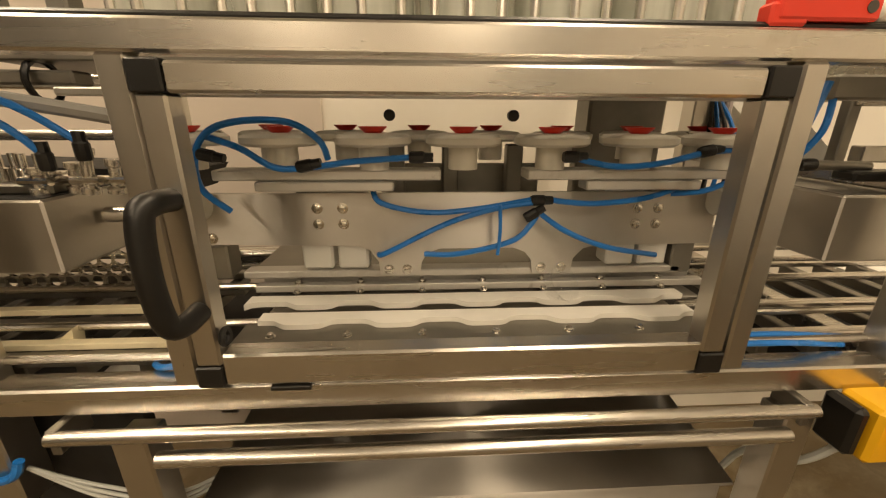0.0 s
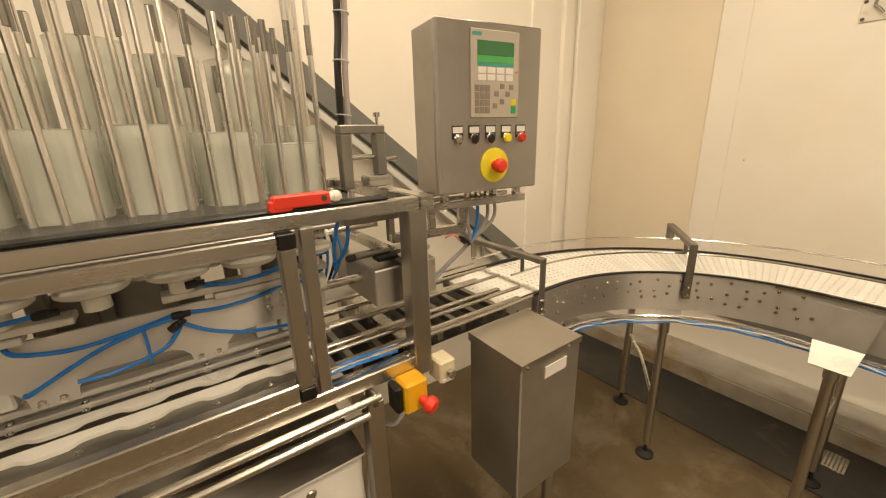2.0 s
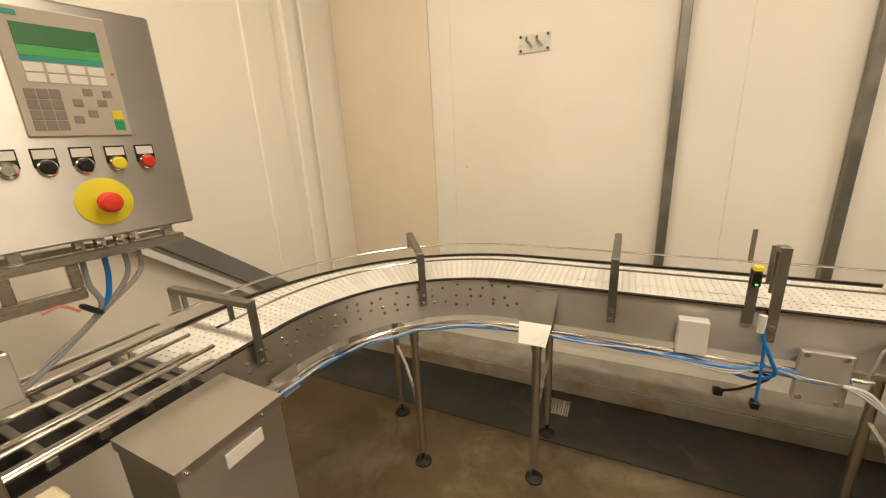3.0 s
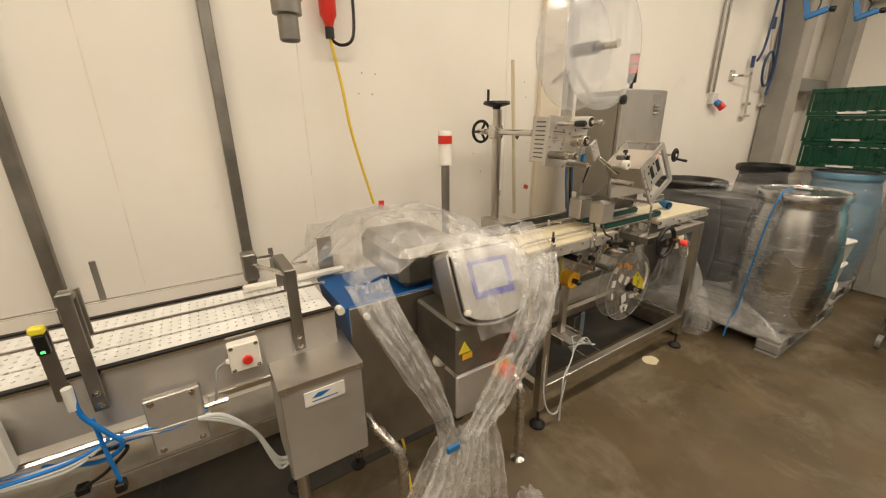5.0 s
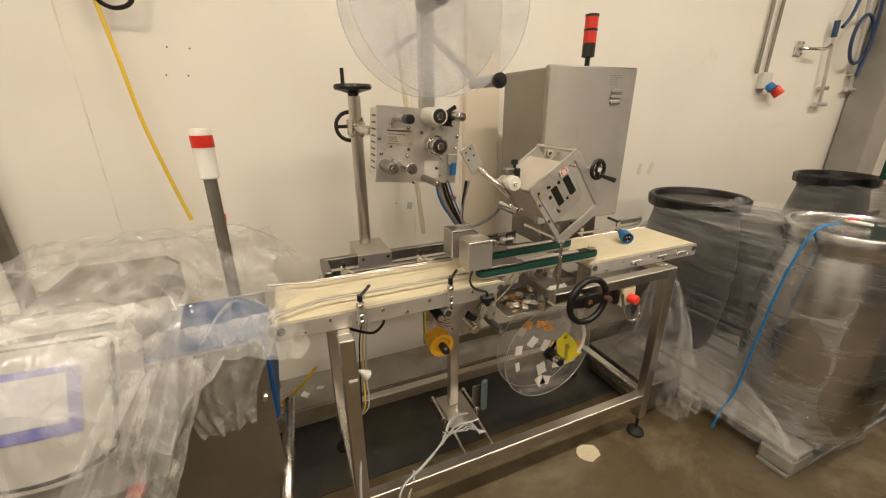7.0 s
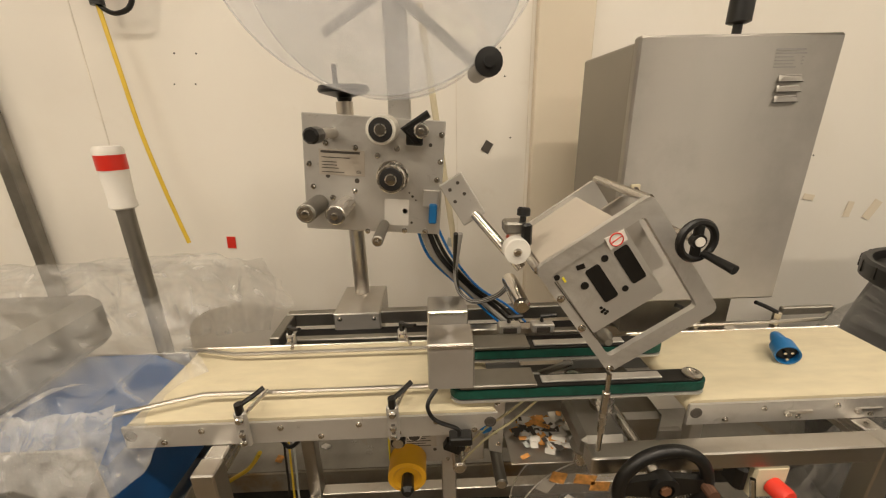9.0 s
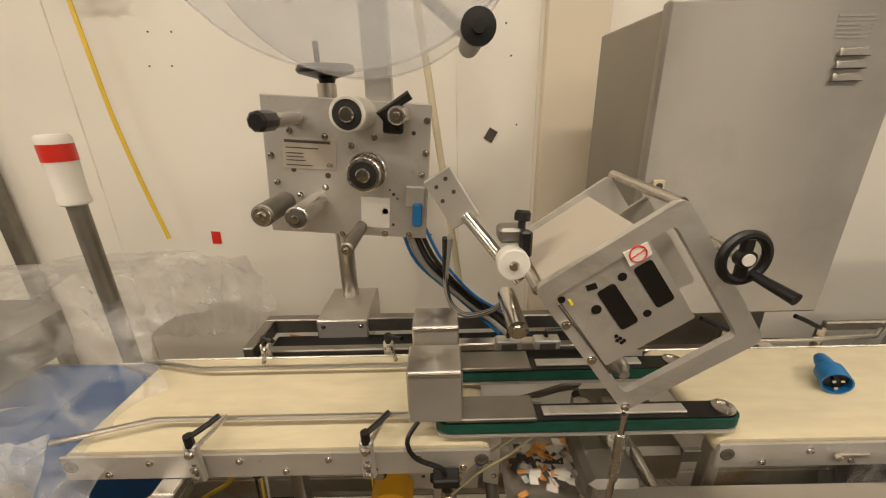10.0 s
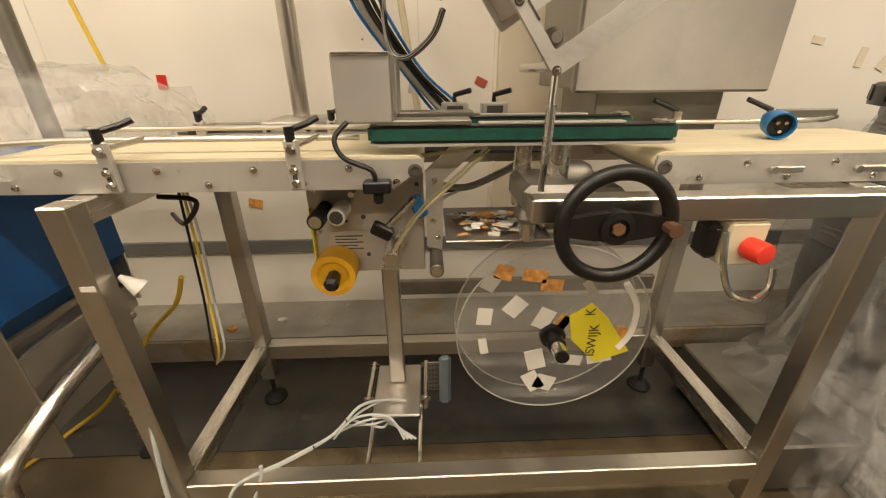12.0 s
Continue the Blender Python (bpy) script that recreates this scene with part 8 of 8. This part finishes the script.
part("sign_mark", Build().box(1.79, 1.84, -8.5915, -8.59, 1.84, 1.90, 0), PAPER, sgn)
for x0, y0, z0, blue in ((2.45, -6.3, 2.52, True), (2.25, -7.0, 2.55, False)):
    bh = thing("hose_gun", (x0, y0, z0), "blue spray gun hanging from a ceiling hose", "spray gun", "spray guns")
    gm = Matrix.Translation((x0, y0, z0)) @ Euler((0, radians(20), radians(25))).to_matrix().to_4x4()
    part("gun_body", Build().box(-0.10, 0.08, -0.025, 0.025, 0.0, 0.055, 0.012, gm), BLUE_P, bh)
    part("gun_grip", Build().prism([(0.03, 0.05), (0.075, 0.05), (0.06, 0.2), (0.02, 0.2)], "y", -0.02, 0.02, gm), BLUE_P, bh)
    part("trigger", Build().sweep([gm @ Vector(q) for q in ((-0.02, 0, 0.05), (-0.06, 0, 0.12), (-0.03, 0, 0.18), (0.02, 0, 0.19))], 0.006, 6, 4), BLACK, bh)
    part("nozzle", Build().lathe([(0.018, 0), (0.026, 0.02), (0.026, 0.05), (0.016, 0.055)], gm @ Vector((-0.10, 0, 0.025)), gm.to_3x3() @ Vector((-1, 0, -0.5)), 12), BLACK, bh)
    part("gun_hose", Build().sweep([gm @ Vector((0.04, 0, 0.2)), gm @ Vector((0.03, 0, 0.35)), (x0 + 0.05, y0, z0 + 0.7), (x0, y0, CEIL)], 0.014, 8, 5), GREYC, bh)
    part("reel", Build().lathe([(0.10, 0), (0.13, 0.02), (0.13, 0.08), (0.10, 0.10)], (x0 - 0.02, y0 - 0.05, z0 + 0.55), (0.3, 1, 0), 24), ALU, bh)
solo("duct", Build().cyl((1.6, -8.5, 3.0), (2.6, -8.5, 3.05), 0.09, seg=20, chamfer=0.01), ALU, "dull metal pipe below the ceiling at the far wall", "pipe")


# ---- pallets, drums, crates ----
def pallet(x0, y0):
    p = thing("pallet", (x0 + 0.45, y0 - 0.55, 0), "grey plastic pallet on the concrete floor", "pallet", "pallets")
    for k in range(7):
        part("deck_board", Build().box(x0, x0 + 1.0, y0 - 0.15 - 0.17 * k, y0 - 0.17 * k - 0.012, 0.105, 0.135, 0.006), PALLET, p)
    for i in range(3):
        part("runner", Build().box(x0 + 0.005 + 0.43 * i, x0 + 0.135 + 0.43 * i, y0 - 1.19, y0, 0.0, 0.022, 0.004), PALLET, p)
        for j in range(3):
            xx, yy = x0 + 0.43 * i, y0 - 0.17 - 0.5 * j
            part("block", Build().box(xx, xx + 0.14, yy, yy + 0.165, 0.022, 0.105, 0.012), PALLET, p)


pallet(1.50, -4.07)
pallet(1.55, -5.32)


def drum(x, y, z, r, h, material, lid_mat, label, black_lid):
    d = thing("drum", (x, y, z), label, "drum")
    prof = [(r * 0.80, 0), (r * 0.84, 0.015)]
    prof += [(r * (0.845 + 0.155 * math.sin(math.pi * k / 14) ** 0.75) + (0.003 if k in (5, 9) else 0.0), h * (0.03 + 0.83 * k / 14)) for k in range(1, 14)]
    prof += [(r * 0.84, h * 0.875), (r * 0.825, h * 0.90), (r * 0.84, h * 0.915), (r * 0.84, h * 0.95)]
    part("shell", Build().lathe(prof, (x, y, z), (0, 0, 1), 40), material, d)
    if black_lid:
        part("lid_ring", Build().lathe([(r * 0.9, -0.012), (r * 0.97, -0.008), (r * 0.98, 0.046), (r * 0.94, 0.056), (r * 0.88, 0.052), (r * 0.85, 0.022), (r * 0.3, 0.026)], (x, y, z + h * 0.95), (0, 0, 1), 40), lid_mat, d, "black screw ring lid")
        for k in range(20):
            a = 2 * math.pi * k / 20
            part("lid_rib", Build().box(-0.008, 0.008, r * 0.965, r * 0.985, 0.004, 0.05, 0.002, Matrix.Translation((x, y, z + h * 0.95)) @ Euler((0, 0, a)).to_matrix().to_4x4()), lid_mat, d)
    else:
        part("lid", Build().lathe([(r * 0.83, -0.02), (r * 0.885, -0.018), (r * 0.89, 0.02), (r * 0.87, 0.034), (r * 0.82, 0.036), (r * 0.80, 0.026), (r * 0.3, 0.03)], (x, y, z + h * 0.95), (0, 0, 1), 40), lid_mat, d)
    return d


drum(1.69, -4.41, 0.136, 0.285, 1.0, DRUM, DRUM, "brushed steel drum on the pallet wrapped in film", False)
drum(2.46, -4.48, 0.136, 0.275, 0.955, DRUM_B, BLACK, "black plastic drum with a screw ring lid", True)
drum(2.35, -5.0, 0.136, 0.23, 0.80, DRUM_B, BLACK, "black plastic drum inside the wrapped load", False)
drum(2.45, -5.98, 0.136, 0.25, 0.98, DRUM_B, BLACK, "dark plastic drum with a black lid", True)
drum(1.80, -5.92, 0.136, 0.28, 1.0, DRUM_BL, DRUM_BL, "blue plastic drum under the crates", False)
wr = thing("stretch_film", (2.05, -4.6, 0.14), "clear stretch film wound round the drums", "film")
part("wrap", drape([(2.05, -4.47, 0.42, 0.2, 1.06), (2.06, -4.46, 0.56, 0.29, 1.03), (2.07, -4.45, 0.62, 0.335, 0.9), (2.07, -4.45, 0.635, 0.35, 0.7), (2.07, -4.45, 0.635, 0.352, 0.5), (2.06, -4.45, 0.62, 0.35, 0.3), (2.05, -4.45, 0.61, 0.36, 0.2), (2.04, -4.45, 0.62, 0.39, 0.142)], 120, 0.005, 4, (13, 29)), WRAP, wr)
part("wrap_foot", drape([(1.98, -4.10, 0.2, 0.02, 0.34), (1.96, -4.08, 0.34, 0.03, 0.25), (1.94, -4.06, 0.42, 0.045, 0.18), (1.94, -4.05, 0.45, 0.06, 0.142)], 110, 0.025, 14, (11, 27)), WRAP_LOOSE, wr)
part("wrap_side", drape([(2.3, -4.1, 0.06, 0.03, 0.72), (2.26, -4.08, 0.12, 0.05, 0.55), (2.22, -4.03, 0.18, 0.07, 0.35), (2.2, -3.98, 0.24, 0.09, 0.2), (2.2, -3.96, 0.26, 0.1, 0.03)], 90, 0.03, 14, (7, 19)), WRAP_LOOSE, wr)
part("wrap_top", swath([(1.55, -4.3, -4.62, 1.105), (1.75, -4.22, -4.6, 1.115), (1.98, -4.25, -4.62, 1.10), (2.2, -4.3, -4.66, 1.09), (2.35, -4.35, -4.7, 1.085)], 41, pleats=5, depth=0.01), WRAP_LOOSE, wr)
rw = thing("stretch_film", (1.9, -5.92, 0.14), "clear stretch film wound round the far drums", "film")
part("far_wrap", drape([(2.05, -5.92, 0.4, 0.2, 1.08), (2.06, -5.92, 0.58, 0.3, 1.04), (2.07, -5.92, 0.6, 0.34, 0.6), (2.06, -5.92, 0.6, 0.34, 0.3), (2.05, -5.92, 0.62, 0.38, 0.142)], 100, 0.006, 9, (13, 29)), WRAP, rw)
solo("blue_strap", Build().sweep([(1.72, -4.3, 1.135), (1.735, -4.17, 1.12), (1.745, -4.10, 1.0), (1.755, -4.07, 0.838), (1.774, -4.065, 0.542), (1.79, -4.065, 0.3), (1.81, -4.03, 0.145), (1.81, -4.0, 0.06)], 0.006, 6, 5), BLUE_P, "blue plastic strap down the wrapped drums", "strap")
sc = solo("strap_end", Build().box(-0.045, 0.045, -0.03, 0.03, 0, 0.012, 0.004, Matrix.Translation((1.70, -4.40, 1.128)) @ Euler((0.15, -0.1, 0.5)).to_matrix().to_4x4()), PAPER, "crumpled white and red tag on the drum lid", "tag")
solo("red_tag", Build().box(-0.02, 0.02, -0.016, 0.016, 0, 0.008, 0.003, Matrix.Translation((1.715, -4.38, 1.142)) @ Euler((0.2, 0.1, 0.9)).to_matrix().to_4x4()), RED, "small red tag on the drum lid", "tag")
tb = thing("plastic_tub", (1.60, -5.15, 0.136), "white plastic tubs with lids stacked on the pallet", "tub")
for k, z in enumerate((0.138, 0.325, 0.512)):
    tm = Matrix.Translation((1.60, -5.02, z)) @ Euler((0, 0, radians(8 - 9 * k))).to_matrix().to_4x4()
    part("tub_body", Build().add([(a * w, b * w, h) for w, h in ((0.085, 0.0), (0.105, 0.15)) for a, b in ((-1, -1), (1, -1), (1, 1), (-1, 1))], [(3, 2, 1, 0), (4, 5, 6, 7), (0, 1, 5, 4), (1, 2, 6, 5), (2, 3, 7, 6), (3, 0, 4, 7)], tm), PAPER, tb)
    part("tub_lid", Build().box(-0.115, 0.115, -0.115, 0.115, 0.151, 0.183, 0.012, tm), PAPER, tb)
solo("yellow_sack", Build().lathe([(0.035, 0), (0.04, 0.01), (0.04, 0.2), (0.02, 0.25), (0.014, 0.26), (0.014, 0.29)], (1.58, -5.30, 0.137), (0, 0, 1), 16), YELLOW_L, "yellow plastic bottle beside the tubs", "bottle")
solo("orange_cone", Build().lathe([(0.12, 0), (0.12, 0.02), (0.09, 0.03), (0.025, 0.34)], (1.72, -6.42, 0.14), (0, 0, 1), 18), ORANGE, "orange cone at the end of the pallet", "cone")


def crate(x0, x1, y0, y1, z0, h):
    c = thing("crate", ((x0 + x1) / 2, (y0 + y1) / 2, z0), "dark green slatted plastic crate stacked on the drum", "crate", "green crates")
    part("crate_floor", Build().box(x0 + 0.01, x1 - 0.01, y0 + 0.01, y1 - 0.01, z0, z0 + 0.012, 0.003), CRATE, c)
    for zz, t in ((z0, 0.03), (z0 + h - 0.035, 0.035)):
        for s in ((x0, x1, y0, y0 + 0.015), (x0, x1, y1 - 0.015, y1), (x0, x0 + 0.015, y0 + 0.0155, y1 - 0.0155), (x1 - 0.015, x1, y0 + 0.0155, y1 - 0.0155)):
            part("crate_rim", Build().box(s[0], s[1], s[2], s[3], zz, zz + t, 0.004), CRATE, c)
    n = 9
    for k in range(n):
        xx = x0 + (x1 - x0 - 0.02) * k / (n - 1)
        part("crate_slat", Build().box(xx, xx + 0.02, y1 - 0.012, y1 - 0.003, z0 + 0.03, z0 + h - 0.035, 0.002), CRATE, c)
        part("crate_slat", Build().box(xx, xx + 0.02, y0 + 0.003, y0 + 0.012, z0 + 0.03, z0 + h - 0.035, 0.002), CRATE, c)
    for k in range(6):
        yy = y0 + 0.02 + (y1 - y0 - 0.06) * k / 5
        for xx in (x0 + 0.003, x1 - 0.012):
            part("crate_slat", Build().box(xx, xx + 0.009, yy, yy + 0.02, z0 + 0.03, z0 + h - 0.035, 0.002), CRATE, c)
    part("crate_panel", Build().box(x0 + 0.03, x1 - 0.03, y1 - 0.02, y1 - 0.013, z0 + 0.035, z0 + h - 0.04, 0.002), CRATE, c)
    part("crate_label", Build().box((x0 + x1) / 2 - 0.09, (x0 + x1) / 2 + 0.09, y1 + 0.0005, y1 + 0.003, z0 + 0.012, z0 + 0.028, 0), PAPER, c)


for k in range(3):
    crate(1.535 + 0.012 * k, 2.135 + 0.012 * k, -6.15, -5.72, 1.155 + 0.225 * k, 0.223)
# trolley with blue bags
tr = thing("roll_cage", (0.9, -5.1, 0), "steel roll cage trolley holding blue bags", "trolley")
for x in (0.62, 1.16):
    for y in (-4.86, -5.5):
        part("cage_post", Build().cyl((x, y, 0.14), (x + 0.02, y, 1.22), 0.013, seg=10), CHROME, tr)
        w = Build()
        w.lathe([(0.02, -0.015), (0.05, -0.015), (0.05, 0.015), (0.02, 0.015)], (x, y, 0.05), (1, 0, 0), 18)
        part("caster", w, GREYC, tr)
for z in (0.17, 0.55, 0.9, 1.2):
    for a, b in (((0.62, -4.86, z), (1.17, -4.86, z)), ((1.17, -4.86, z), (1.17, -5.5, z)), ((0.62, -5.5, z), (1.17, -5.5, z))):
        part("cage_rail", Build().cyl(a, b, 0.009, seg=8), CHROME, tr)
for k in range(7):
    part("cage_wire", Build().cyl((1.17, -4.9 - 0.09 * k, 0.17), (1.17, -4.9 - 0.09 * k, 1.2), 0.003, seg=6), CHROME, tr)
    part("cage_wire", Build().cyl((0.66 + 0.08 * k, -4.86, 0.17), (0.66 + 0.08 * k, -4.86, 0.9), 0.003, seg=6), CHROME, tr)
for x, z, h in ((0.9, 0.2, 0.36), (0.9, 0.62, 0.55)):
    bgb = thing("blue_bag", (x, -5.15, z), "filled translucent blue plastic bag in the cage", "bag", "blue bags")
    part("bag_body", drape([(x, -5.15, 0.08, 0.08, z + h), (x, -5.15, 0.2, 0.22, z + h * 0.85), (x, -5.15, 0.25, 0.28, z + h * 0.5), (x, -5.15, 0.25, 0.28, z + h * 0.1), (x, -5.15, 0.2, 0.24, z)], 60, 0.02, 21), BLUEBAG, bgb)
bx = thing("steel_bin", (0.6, -4.5, 0), "stainless wheeled bin with a red label", "bin")
part("bin_body", Build().box(0.25, 0.90, -4.95, -4.30, 0.22, 0.80, 0.01), SHEET, bx)
part("bin_rim", Build().box(0.235, 0.915, -4.965, -4.285, 0.80, 0.83, 0.006), STEEL, bx)
part("red_label", Build().box(0.71, 0.85, -4.2995, -4.298, 0.55, 0.74, 0), RED, bx, "red label with white printed bars")
for k in range(3):
    part("label_bar", Build().box(0.73, 0.83, -4.2978, -4.297, 0.70 - 0.025 * k, 0.71 - 0.025 * k, 0), PAPER, bx)
for x in (0.33, 0.84):
    w = Build()
    w.lathe([(0.02, -0.02), (0.07, -0.02), (0.07, 0.02), (0.02, 0.02)], (x, -4.36, 0.075), (1, 0, 0), 20)
    part("wheel", w, RUBBER, bx)
    part("caster_fork", Build().box(x - 0.03, x + 0.03, -4.39, -4.33, 0.10, 0.22, 0.006), CHROME, bx)
sh = thing("shelf", (1.2, -6.2, 0), "black tray with blue film on a grey stand", "shelf")
part("shelf_board", Build().box(0.5, 1.62, -6.4, -6.0, 1.36, 1.44, 0.01), BLACK, sh)
part("shelf_stand", Build().box(0.6, 1.55, -6.38, -6.05, 0.0, 1.36, 0.01), PILLAR, sh)
part("blue_film", drape([(1.25, -6.2, 0.05, 0.04, 1.54), (1.25, -6.2, 0.22, 0.12, 1.50), (1.25, -6.2, 0.28, 0.15, 1.442)], 40, 0.03, 9), BLUEBAG, sh)
pz = thing("low_box", (2.3, -4.0, 0), "grey steel drip box beside the drums", "box")
part("box_body", Build().box(2.05, 2.5, -4.05, -3.80, 0.02, 0.20, 0.006), DULL, pz)
part("box_base", Build().box(2.07, 2.48, -4.03, -3.82, 0.0, 0.019, 0.002), RUBBER, pz)

# ---- belt modules ----
edge = []
for k in range(12):
    y = -0.1575 + 0.315 * k / 11
    edge.append((y, 0.0122 if k in (0, 11) else 0.0065))
    if k < 11:
        edge += [(y + 0.006, 0.0122), (y + 0.0226, 0.0122)]
outline = [(x, y) for y, x in edge] + [(-x, y) for y, x in reversed(edge)]
row = Build().prism(outline, "z", 0.99, 1.003)
row_mesh = to_mesh("belt_module", row, MODULE)
s = 0.012
while s < TOTAL - 0.01:
    p, a = route(s)
    ob = new("belt_module", row_mesh)
    ob.matrix_basis = Matrix.Translation(p - Vector((2.1, 0.2, 0))) @ Euler((0, 0, a)).to_matrix().to_4x4()
    ob.parent = cv
    s += 0.0245
